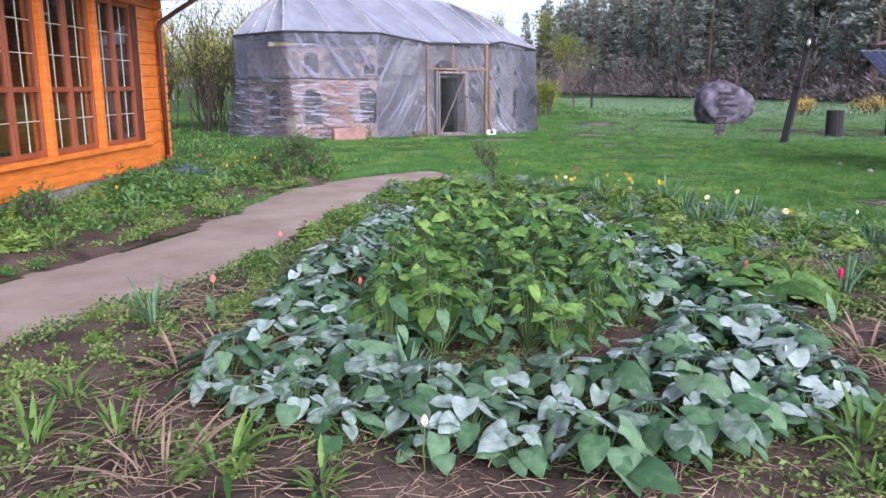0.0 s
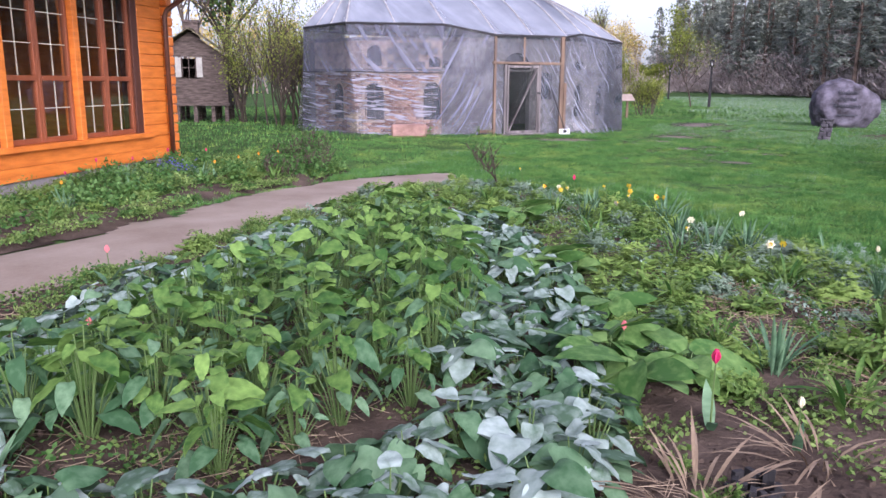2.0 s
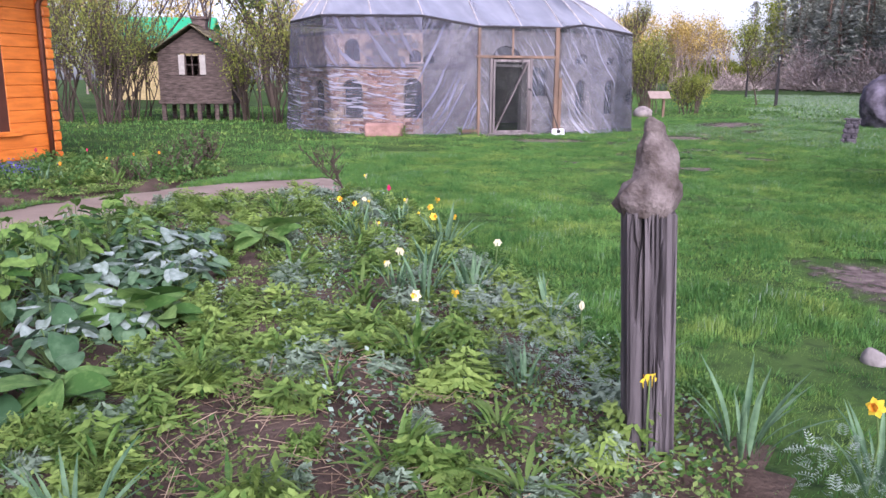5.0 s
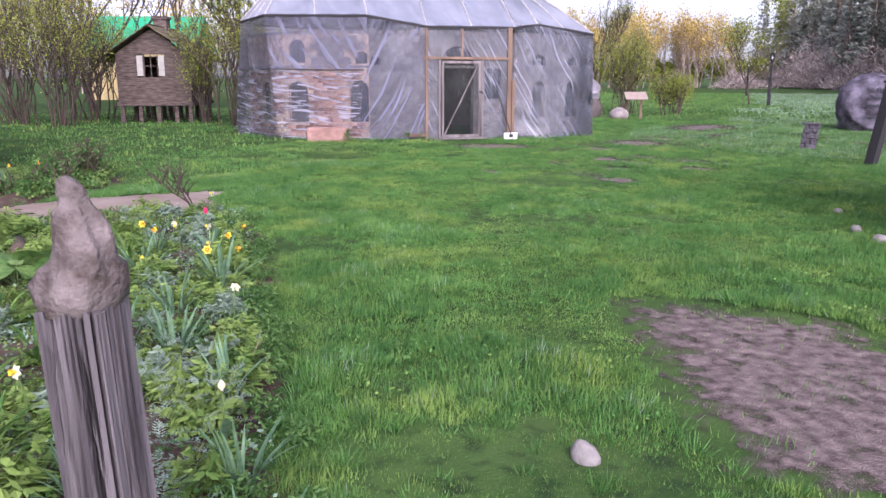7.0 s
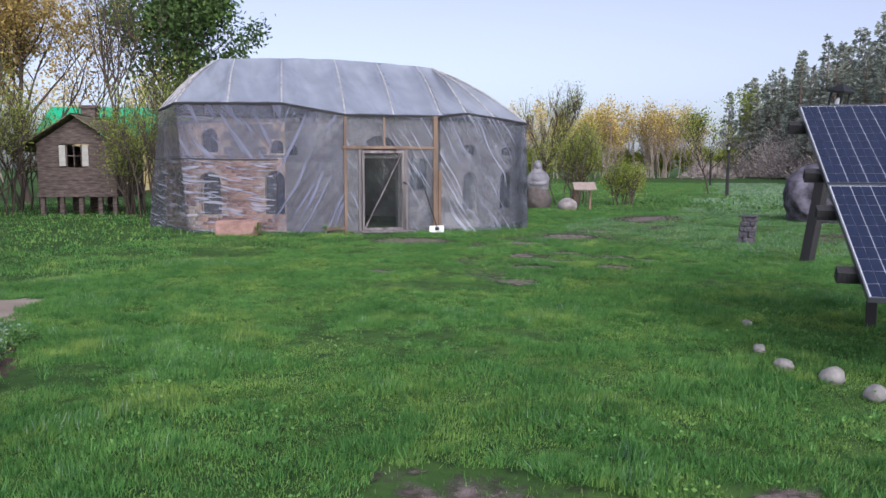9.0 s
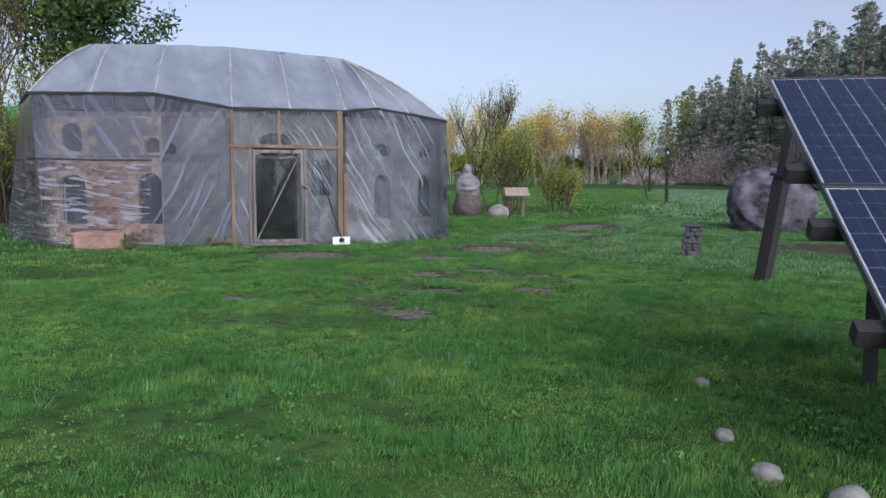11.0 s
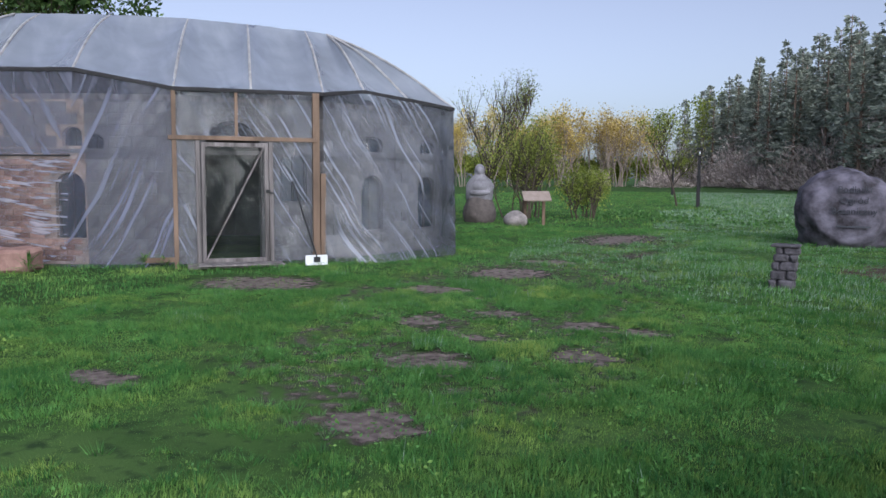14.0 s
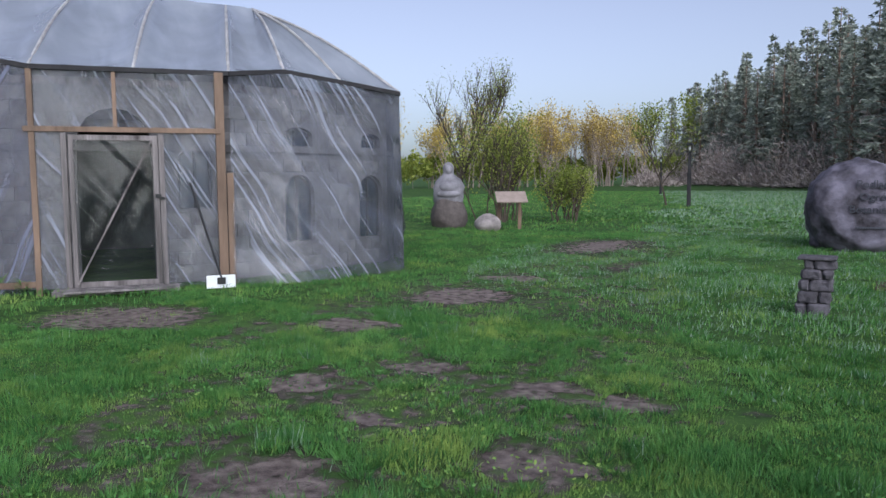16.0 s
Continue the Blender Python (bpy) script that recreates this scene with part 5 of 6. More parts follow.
for x0 in (0.75, 1.7):
    for y0 in (0.3, 2.85):
        p = PMX @ Vector((x0, y0 + 0.04, -0.1))
        part("post", boxes([((p.x - 0.05, p.y - 0.05, -0.05), (p.x + 0.05, p.y + 0.05, p.z))]), M_WOOD_DARK, rack)

# ---- garden post with a stone figure ----
gp = thing("garden_post", "deeply cracked grey oak post standing in the bed", "post", (2.60, 4.26, 0), 30)
bm = bmesh.new()
NS, NZ = 144, 26
rings = []
for k in range(NZ + 1):
    zz = -0.1 + 1.11 * k / NZ
    ring = []
    for a in range(NS):
        t = a * math.tau / NS
        c, s = math.cos(t), math.sin(t)
        w = 0.092 / max(abs(c), abs(s)) ** 0.86
        g = abs(noise.noise(Vector((c * 2.6, s * 2.6, zz * 0.45)))) 
        g2 = abs(noise.noise(Vector((c * 6 + 9, s * 6, zz * 0.6))))
        w -= max(0.0, 0.07 - g) * 1.3 + max(0.0, 0.06 - g2) * 0.5 + 0.004 * noise.noise(Vector((c * 20, s * 20, zz * 2)))
        ring.append(bm.verts.new((c * w - zz * 0.05, s * w, zz + (0.01 * noise.noise(Vector((c * 3, s * 3, 9))) if k == NZ else 0))))
    rings.append(ring)
for r0, r1 in zip(rings, rings[1:]):
    for a in range(NS):
        bm.faces.new((r0[a], r0[(a + 1) % NS], r1[(a + 1) % NS], r1[a]))
bm.faces.new(rings[-1])
part("post", bm, mat("cracked_grey_oak", (0.055, 0.048, 0.054), 0.9, var=0.5, scale=11, bump=1.0, bscale=38, stretch=(1, 1, 0.06), tint=(0.165, 0.147, 0.155)), gp)
bm = bmesh.new()
prof = ((0.0, 0.10), (0.03, 0.115), (0.07, 0.116), (0.11, 0.104), (0.14, 0.088), (0.17, 0.084), (0.20, 0.078), (0.23, 0.066), (0.26, 0.056), (0.285, 0.042), (0.30, 0.036), (0.32, 0.038), (0.34, 0.032), (0.352, 0.012))
rings = []
for z, r in prof:
    rings.append([bm.verts.new((math.cos(k * math.tau / 48) * r * (1 + 0.32 * noise.noise(Vector((math.cos(k * math.tau / 48) * 1.6, math.sin(k * math.tau / 48) * 1.6, z * 9)))) + 0.02 * math.sin(z * 9), math.sin(k * math.tau / 48) * r * 0.9, z)) for k in range(48)])
for r0, r1 in zip(rings, rings[1:]):
    for k in range(48):
        bm.faces.new((r0[k], r0[(k + 1) % 48], r1[(k + 1) % 48], r1[k]))
bm.faces.new(rings[-1])
for v in bm.verts:
    v.co += v.co.normalized() * 0.02 * noise.noise(v.co * 24)
fg = link("stone_figure", bm, mat("mottled_stone", (0.095, 0.068, 0.055), 0.9, var=0.5, scale=12, bump=0.7, bscale=60, tint=(0.22, 0.19, 0.185)), smooth=True)
fg.matrix_basis = pose(2.555, 4.235, 0.995, 0, 0, 20)
tagged(fg, "small rough stone figure resting on the oak post", "sculpture")

# ---- log and rotten stump in the bed ----
lg = thing("log", "short dark hollow log lying at the end of the bed trail", "log", (-2.75, 6.7, 0))
bm = bmesh.new()
tube(bm, [(-0.2, 0.1, 0.06), (0.0, 0.0, 0.065), (0.25, -0.12, 0.06)], [0.075, 0.08, 0.075], 12)
part("wood", bm, M_BARK, lg, smooth=True)

# ---- lawn ----
RL = np.random.default_rng(5)
PATCHES = [(-5.3, 19.45, 1.0, 0.85), (-2.78, 22.4, 0.75, 0.8), (-1.78, 18.2, 0.36, 0.36), (-0.18, 18.8, 0.27, 0.3), (0.37, 18.7, 0.27, 0.28), (-0.84, 16.7, 0.5, 0.36), (0.25, 17.5, 0.34, 0.25), (-0.81, 17.7, 0.24, 0.16), (-1.24, 19.0, 0.33, 0.27),
           (-3.3, 30.0, 1.1, 1.9), (-2.74, 20.1, 0.5, 0.42), (-1.75, 26.3, 0.3, 1.0), (-2.55, 14.9, 0.42, 0.22), (-0.2, 15.0, 0.36, 0.28), (4.5, 9.1, 0.5, 0.25), (-2.9, 24.2, 0.6, 0.4)]
TRACK = [(-3.9, 18.5), (-2.2, 15.4), (-0.2, 14.3), (1.0, 16.0), (1.3, 19.0), (0.2, 22.0), (-0.8, 26.0), (-1.6, 32.0), (-5.0, 32.0), (-4.2, 26.0), (-4.4, 22.0)]
for k, (x, y, rx, ry) in enumerate(PATCHES):
    sheet("worn_patch", [(x + 1.25 * rx * math.cos(a * math.tau / 12 + 0.3), y + 1.25 * ry * math.sin(a * math.tau / 12 + 0.3)) for a in range(12)], 0.0, M_DIRT, "worn bare earth in the lawn", flush=True, relief=0.004, step=0.08, seed=20.0 + k, edge=0.6 * ry)
sheet("worn_track", TRACK, 0.0, M_DIRT, "thin worn turf with bare earth showing through", flush=True, relief=0.002, step=0.12, seed=60.0, edge=1.1, top=0.42)


def smooth_noise(x, y, s, seed=0.0):
    return (np.sin(x * s + 2.1 * np.sin(y * s * 0.7 + seed)) + np.sin(y * s * 1.3 + 1.7 * np.sin(x * s * 0.9 + seed * 2)) + np.sin((x + y) * s * 0.6 + seed)) / 3


LATTICE = np.random.default_rng(99).uniform(-1, 1, (256, 256))


def value_noise(x, y, s, seed=0):
    """Smooth uneven noise over the plan, about -1 to 1, with features of 1 / s metres."""
    u, w = x * s + 37.7 * seed + 500, y * s + 91.3 * seed + 500
    i, j = np.floor(u).astype(int), np.floor(w).astype(int)
    fu, fw = u - i, w - j
    fu, fw = fu * fu * (3 - 2 * fu), fw * fw * (3 - 2 * fw)
    g = lambda a, b: LATTICE[a % 256, b % 256]
    return (g(i, j) * (1 - fu) + g(i + 1, j) * fu) * (1 - fw) + (g(i, j + 1) * (1 - fu) + g(i + 1, j + 1) * fu) * fw


def lushness(x, y):
    return 0.55 * value_noise(x, y, 0.7, 1) + 0.75 * value_noise(x, y, 2.2, 2) + 0.6 * value_noise(x, y, 5.5, 3) + 0.3 * value_noise(x, y, 13, 4)


def blades(name, n, area, length, width, material, label, want=None, skip=None, inside_of=None, lean_s=0.6):
    """Single grass blades over a stretch of lawn: tall tufts and short worn turf, none on bare ground."""
    x0, x1, y0, y1 = area
    x, y = RL.uniform(x0, x1, n), RL.uniform(y0, y1, n)
    jx, jy = x + 0.12 * value_noise(x, y, 4, 5), y + 0.12 * value_noise(x, y, 4, 6)
    ok = ~(inside(jx, jy, PATH_L + PATH_R[::-1]) | inside(jx, jy, BED) | inside(jx, jy, HOUSE_BED) | inside(x, y, BASE))
    ok &= ~(inside(jx, jy, DIRT) & (RL.uniform(0, 1, n) > 0.05))
    lush = lushness(x, y)
    for px, py, rx, ry in PATCHES:
        rr = ((jx - px) / rx) ** 2 + ((jy - py) / ry) ** 2 + 0.7 * value_noise(x, y, 4.5, 7) + 0.4 * value_noise(x, y, 12, 8)
        ok &= (rr > 1.2) | (RL.uniform(0, 1, n) < 0.03 + 0.5 * np.clip(rr - 0.6, 0, 1) ** 2)
    worn = inside(jx, jy, TRACK)
    ok &= ~worn | (RL.uniform(0, 1, n) < np.clip(0.85 + 0.9 * lush, 0.2, 1))
    if skip:
        ok &= ~((x > skip[0]) & (x < skip[1]) & (y > skip[2]) & (y < skip[3]))
    if inside_of:
        ok &= inside(x + 1.5 * value_noise(x, y, 0.4, 9), y + 1.5 * value_noise(x, y, 0.4, 10), inside_of)
    if want:
        t = np.clip((lush - want[0]) / (want[1] - want[0]), 0, 1)
        ok &= RL.uniform(0, 1, n) < t
    x, y, lush = x[ok], y[ok], lush[ok]
    n = len(x)
    L = length * RL.uniform(0.55, 1.25, n) * np.clip(1 + 0.75 * lush, 0.35, 2.2)
    a = 3.0 * value_noise(x, y, 3.0, 11) + RL.normal(0, 1.2, n)
    lean = np.abs(RL.normal(0, lean_s, n)).clip(0, 1.4)
    d = np.stack([np.cos(a) * np.sin(lean), np.sin(a) * np.sin(lean), np.cos(lean)], 1)
    b = RL.uniform(0, math.tau, n)
    w = np.stack([np.cos(b), np.sin(b), np.zeros(n)], 1) * (width * RL.uniform(0.6, 1.3, n) / 2)[:, None]
    p = np.stack([x, y, -0.012 + 0.022 * np.clip(lush, -0.3, 1)], 1)
    V = np.stack([p - w, p + w, p + d * L[:, None]], 1).reshape(-1, 3)
    ob = new(name, fast_mesh(name, V, 3, np.arange(3 * n).reshape(-1, 3), material))
    return tagged(ob, label, "grass", kind="stuff")


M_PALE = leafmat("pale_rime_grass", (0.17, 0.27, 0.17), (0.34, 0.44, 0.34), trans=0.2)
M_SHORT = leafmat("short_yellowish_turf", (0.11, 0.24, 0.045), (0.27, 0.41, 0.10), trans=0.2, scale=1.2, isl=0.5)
NEAR, MID = (-6.0, 5.2, 5.0, 21.0), (-10.0, 8.0, 8.0, 34.0)
RIME = [(-3.5, 26.0), (1.0, 19.5), (9.0, 21.0), (26.0, 30.0), (30.0, 90.0), (-18.0, 100.0), (-7.0, 55.0), (-4.0, 36.0)]
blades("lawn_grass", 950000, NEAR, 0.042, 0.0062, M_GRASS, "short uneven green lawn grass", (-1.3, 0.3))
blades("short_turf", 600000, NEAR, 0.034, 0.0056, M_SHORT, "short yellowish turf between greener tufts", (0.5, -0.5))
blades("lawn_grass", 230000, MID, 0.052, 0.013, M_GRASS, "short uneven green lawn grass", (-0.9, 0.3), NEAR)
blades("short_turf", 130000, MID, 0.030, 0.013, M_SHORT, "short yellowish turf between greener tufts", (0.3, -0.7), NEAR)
blades("meadow_grass", 220000, (-30.0, 25.0, 8.0, 95.0), 0.075, 0.04, M_GRASS, "meadow grass beyond the lawn", None, MID)
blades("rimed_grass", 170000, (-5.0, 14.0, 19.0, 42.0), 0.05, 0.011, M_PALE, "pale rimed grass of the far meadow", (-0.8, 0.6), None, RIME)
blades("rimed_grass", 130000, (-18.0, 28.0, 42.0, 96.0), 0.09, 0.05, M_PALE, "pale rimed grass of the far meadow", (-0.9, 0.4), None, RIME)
blades("rimed_tufts", 110000, NEAR, 0.05, 0.006, M_PALE, "pale bluish tufts in the lawn", (0.6, 1.05))


def tufts(name, n, each, area, length, material, label):
    """Dense tufts whose blades fan out of one root."""
    cx, cy = RL.uniform(area[0], area[1], n * 3), RL.uniform(area[2], area[3], n * 3)
    lush = lushness(cx, cy)
    ok = RL.uniform(0, 1, n * 3) < np.clip(0.25 + 0.5 * lush, 0.03, 1)
    ok &= ~(inside(cx, cy, PATH_L + PATH_R[::-1]) | inside(cx, cy, BED) | inside(cx, cy, HOUSE_BED) | inside(cx, cy, BASE) | inside(cx, cy, DIRT))
    for px, py, rx, ry in PATCHES:
        ok &= ((cx - px) / rx) ** 2 + ((cy - py) / ry) ** 2 > 0.9
    cx, cy = cx[ok], cy[ok]
    size = RL.uniform(0.55, 1.35, len(cx))
    k = np.repeat(np.arange(len(cx)), each)
    m = len(k)
    a, r = RL.uniform(0, math.tau, m), np.sqrt(RL.uniform(0, 1, m)) * 0.055 * size[k]
    lean = 0.15 + 0.9 * r / 0.055 * RL.uniform(0.5, 1.1, m)
    d = np.stack([np.cos(a) * np.sin(lean), np.sin(a) * np.sin(lean), np.cos(lean)], 1)
    p = np.stack([cx[k] + np.cos(a) * r, cy[k] + np.sin(a) * r, np.full(m, -0.012)], 1)
    b = RL.uniform(0, math.tau, m)
    w = np.stack([np.cos(b), np.sin(b), np.zeros(m)], 1) * (0.0035 * RL.uniform(0.6, 1.3, m))[:, None]
    V = np.stack([p - w, p + w, p + d * (length * size[k] * RL.uniform(0.6, 1.15, m))[:, None]], 1).reshape(-1, 3)
    ob = new(name, fast_mesh(name, V, 3, np.arange(3 * m).reshape(-1, 3), material))
    return tagged(ob, label, "grass", kind="stuff")


M_TUFT = leafmat("deep_green_tuft", (0.035, 0.13, 0.03), (0.14, 0.31, 0.075), trans=0.15, scale=2.5, isl=0.4)
tufts("grass_tufts", 9000, 30, NEAR, 0.08, M_TUFT, "denser deep green tufts standing in the lawn")
tufts("grass_tufts", 5000, 16, (-9.5, 8.0, 21.0, 34.0), 0.10, M_TUFT, "denser deep green tufts standing in the lawn")
blades("edge_grass", 60000, (2.2, 6.0, -6.0, 5.2), 0.06, 0.006, M_GRASS, "grass along the flower bed")


def low_leaves(name, n, poly, zmax, size, material, label, keep=0.55, s=2.4, seed=0.0, avoid=()):
    """Low weeds and seedlings: many small leaves close above the soil, in clumps."""
    xs, ys = [p[0] for p in poly], [p[1] for p in poly]
    x, y = RL.uniform(min(xs), max(xs), n), RL.uniform(min(ys), max(ys), n)
    ok = inside(x, y, poly)
    for av in avoid:
        ok &= ~inside(x, y, av)
    c = smooth_noise(x, y, s, seed) + 0.8 * smooth_noise(x, y, s * 2.7, seed + 1) + 0.4 * smooth_noise(x, y, s * 7, seed + 3)
    ok &= c > keep - 1 + RL.uniform(-0.3, 0.3, n)
    x, y, c = x[ok], y[ok], c[ok]
    h = 0.05 + zmax * np.clip(0.35 + 0.5 * c, 0.1, 1.2) * RL.uniform(0, 1, len(x))
    v, q = leaf_quads(np.stack([x, y, h], 1), size, RL, up=0.4, slim=0.6)
    return stuff(name, v, q, material, label, "weeds")


TRAIL = [(-3.3, 6.95), (-1.85, 6.0), (-0.58, 5.02), (0.46, 4.02), (1.2, 3.4), (1.4, 3.55), (0.58, 4.2), (-0.46, 5.2), (-1.75, 6.2), (-3.2, 7.1)]
GAP = [(-0.35, 0.45), (0.05, 0.45), (0.05, 1.15), (-0.3, 1.2)]
FRONT_L = [(-3.8, -4), (-0.9, -4), (-1.2, -0.9), (-2.1, -0.5), (-2.6, 0.9), (-3.5, 1.0)]
RIGHT_SOIL = [(0.9, -0.9), (2.2, -0.9), (2.5, 2.6), (1.1, 2.6), (0.7, 1.8), (1.05, 0.5)]
PATH_SIDE = [(-5.4, -6), (-5.2, 2.7), (-5.4, 4.6), (-5.8, 6.4), (-5.7, 8.2), (-6.2, 8.2), (-6.3, 6.4), (-5.9, 4.6), (-5.75, 2.7), (-6.0, -6)]
BARE_FRONT = [(-1.7, -1.3), (-0.4, -1.3), (-0.5, -0.9), (-1.6, -0.85)]
low_leaves("bed_weeds", 150000, BED, 0.10, 0.028, M_LEAF_FRESH, "low bright green weeds covering the flower bed", 0.72, seed=1.0, avoid=(TRAIL, GAP, BARE_FRONT, FRONT_L, RIGHT_SOIL))
low_leaves("bed_weeds", 80000, BED, 0.10, 0.034, M_LEAF_GREEN, "low dark green weeds covering the flower bed", 0.75, seed=4.0, avoid=(TRAIL, GAP, BARE_FRONT, FRONT_L, RIGHT_SOIL))
low_leaves("bed_weeds", 30000, [(-3.9, 5.2), (-4.2, 7.2), (-3.2, 9.1), (-2.4, 9.2), (2.6, 4.85), (2.9, 4.2), (2.0, 3.2), (1.0, 3.9)], 0.13, 0.03, M_LEAF_GREY, "greyish low herbs in the flower bed", 0.8, seed=6.0, avoid=(TRAIL,))
low_leaves("bed_weeds", 26000, FRONT_L, 0.08, 0.035, M_LEAF_FRESH, "sparse low weeds on bare soil", 1.1, s=3.5, seed=11.0)
low_leaves("bed_weeds", 16000, RIGHT_SOIL, 0.09, 0.035, M_LEAF_FRESH, "sparse low weeds on bare soil", 1.1, s=3.5, seed=12.0)
low_leaves("house_bed_weeds", 90000, HOUSE_BED, 0.20, 0.05, M_LEAF_FRESH, "low bright green weeds in the bed along the house", 0.85, seed=8.0, avoid=(PATH_SIDE,))
low_leaves("house_bed_weeds", 80000, HOUSE_BED, 0.34, 0.065, M_LEAF_GREEN, "dark green plants in the bed along the house", 0.9, seed=9.0, avoid=(PATH_SIDE,))
low_leaves("trail_weeds", 60000, TRAIL, 0.07, 0.03, M_LEAF_FRESH, "seedlings on the trodden bed trail", 0.1, seed=3.0)
low_leaves("path_edge_weeds", 50000, PATH_SIDE, 0.07, 0.035, M_LEAF_FRESH, "low weeds along the path's edge", 1.0, s=3.0, seed=17.0)


def mounds(name, n, poly, material, label, size=0.045, r0=0.09, r1=0.24, each=420, seed=3, avoid=()):
    """Soft domes of many small leaves."""
    rg = np.random.default_rng(seed)
    xs, ys = [p[0] for p in poly], [p[1] for p in poly]
    C = []
    while len(C) < n:
        x, y = rg.uniform(min(xs), max(xs)), rg.uniform(min(ys), max(ys))
        if not inside(np.array([x]), np.array([y]), poly)[0] or any(inside(np.array([x]), np.array([y]), a)[0] for a in avoid):
            continue
        r = rg.uniform(r0, r1)
        k = int(each * (r / r1) ** 2) + 40
        d = rg.normal(size=(k, 3))
        d /= np.linalg.norm(d, axis=1, keepdims=True)
        d[:, 2] = np.abs(d[:, 2])
        C.append(d * rg.uniform(0.6, 1.08, (k, 1)) * (r, r, r * rg.uniform(0.7, 1.2)) * (1 + 0.25 * np.sin(9 * d[:, :1] + rg.uniform(0, 6))) + (x, y, 0.04))
    v, q = leaf_quads(np.concatenate(C), size, rg, slim=0.34)
    return stuff(name, v, q, material, label, "weeds")


RIGHT_BED = [(0.4, 1.9), (1.1, 2.6), (2.6, 2.6), (2.9, 4.2), (2.0, 5.2), (0.4, 6.6), (-2.4, 9.0), (-3.3, 8.9), (-4.0, 7.2), (-3.8, 6.2), (-1.8, 6.0), (0.2, 4.0)]
PATH_EDGE = [(-3.75, -2.0), (-3.6, 1.7), (-3.6, 3.0), (-3.9, 5.2), (-3.3, 5.2), (-3.0, 3.0), (-2.7, 1.2), (-3.2, -2.0)]


def frond_mounds(name, n, poly, material, label, r0, r1, seed, fronds=34, pairs=9, avoid=()):
    """Mounds of arching feathery fronds, each frond set with narrow leaflets on both sides."""
    rg = np.random.default_rng(seed)
    xs, ys = [p[0] for p in poly], [p[1] for p in poly]
    V = []
    count = 0
    while count < n:
        x, y = rg.uniform(min(xs), max(xs)), rg.uniform(min(ys), max(ys))
        if not inside(np.array([x]), np.array([y]), poly)[0] or any(inside(np.array([x]), np.array([y]), a)[0] for a in avoid):
            continue
        count += 1
        r = rg.uniform(r0, r1)
        a = rg.uniform(0, math.tau, fronds)[:, None, None]
        rise = rg.uniform(0.35, 1.35, fronds)[:, None, None]
        ln = (r * rg.uniform(0.7, 1.25, fronds))[:, None, None]
        t = (np.arange(1, pairs + 1) / pairs)[None, :, None]
        sd = np.array([-1.0, 1.0])[None, None, :]
        flat, high = np.cos(rise) * t, np.sin(rise) * t - 0.5 * np.cos(rise) * t ** 2
        C = np.stack([x + np.cos(a) * flat * ln + 0 * sd, y + np.sin(a) * flat * ln + 0 * sd, 0.045 + np.maximum(high, 0.02) * ln + 0 * sd], -1)
        w = 0.3 * np.sin(np.pi * (0.12 + 0.85 * t)) + 0.05
        fwd = np.stack([np.cos(a) + 0 * t * sd, np.sin(a) + 0 * t * sd, 0.3 - t + 0 * a * sd], -1)
        lat = np.stack([-np.sin(a) * sd + 0 * t, np.cos(a) * sd + 0 * t, 0.15 + 0 * a * t * sd], -1)
        d = (lat + 0.7 * fwd + rg.normal(size=C.shape) * 0.25) * (w * ln + 0 * sd)[..., None]
        b = fwd * (0.085 * ln * (1 + 0 * t * sd))[..., None]
        V.append(np.stack([C, C + d * 0.5 + b * 0.6, C + d, C + d * 0.5 - b * 0.6], -2).reshape(-1, 3))
    V = np.concatenate(V)
    return stuff(name, V, np.arange(len(V)).reshape(-1, 4), material, label, "weeds")


M_FROND = leafmat("feathery_frond", (0.12, 0.24, 0.05), (0.33, 0.45, 0.12), trans=0.3, scale=2.5, isl=0.4)
M_FROND_GREY = leafmat("grey_feathery_frond", (0.15, 0.24, 0.14), (0.33, 0.42, 0.33), trans=0.2, scale=2.5, isl=0.4)
frond_mounds("herb_mounds", 130, RIGHT_BED, M_FROND, "soft mounds of bright green feathery herbs in the bed", 0.10, 0.26, 51, avoid=(TRAIL,))
frond_mounds("herb_mounds", 75, RIGHT_BED, M_FROND_GREY, "soft mounds of greyish feathery herbs in the bed", 0.08, 0.2, 52, avoid=(TRAIL,))
frond_mounds("herb_mounds", 60, HOUSE_BED, M_FROND, "bright feathery mounds in the bed along the house", 0.12, 0.3, 53, avoid=(PATH_SIDE,))
frond_mounds("herb_mounds", 55, [(-3.6, 3.0), (-3.9, 5.2), (-3.9, 6.6), (-2.6, 6.6), (-1.2, 5.4), (0.3, 4.0), (0.9, 3.2), (0.6, 2.6), (-0.8, 4.9), (-2.6, 5.7), (-3.1, 4.8)], M_FROND, "feathery green weeds between the leafy plants", 0.08, 0.2, 54, avoid=(TRAIL,))
frond_mounds("herb_mounds", 26, FRONT_L, M_FROND, "small feathery seedlings on the bare soil", 0.05, 0.12, 55)
frond_mounds("herb_mounds", 24, RIGHT_SOIL, M_FROND, "small feathery seedlings on the bare soil", 0.06, 0.15, 56)
mounds("herb_mounds", 60, PATH_EDGE, M_LEAF_FRESH, "low mounds of bright weeds beside the path", 0.036, 0.06, 0.13, seed=15)
mounds("herb_mounds", 60, HOUSE_BED, M_LEAF_FRESH, "bright green mounds in the bed along the house", 0.045, 0.1, 0.26, seed=21, avoid=(PATH_SIDE,))
mounds("herb_mounds", 75, [(-2.3, 9.25), (0.6, 6.7), (1.5, 6.05), (2.75, 4.95), (2.45, 4.65), (0.3, 6.3), (-2.5, 8.9)], M_LEAF_GREEN, "small mounds of weeds where the bed meets the lawn", 0.035, 0.05, 0.12, seed=33)
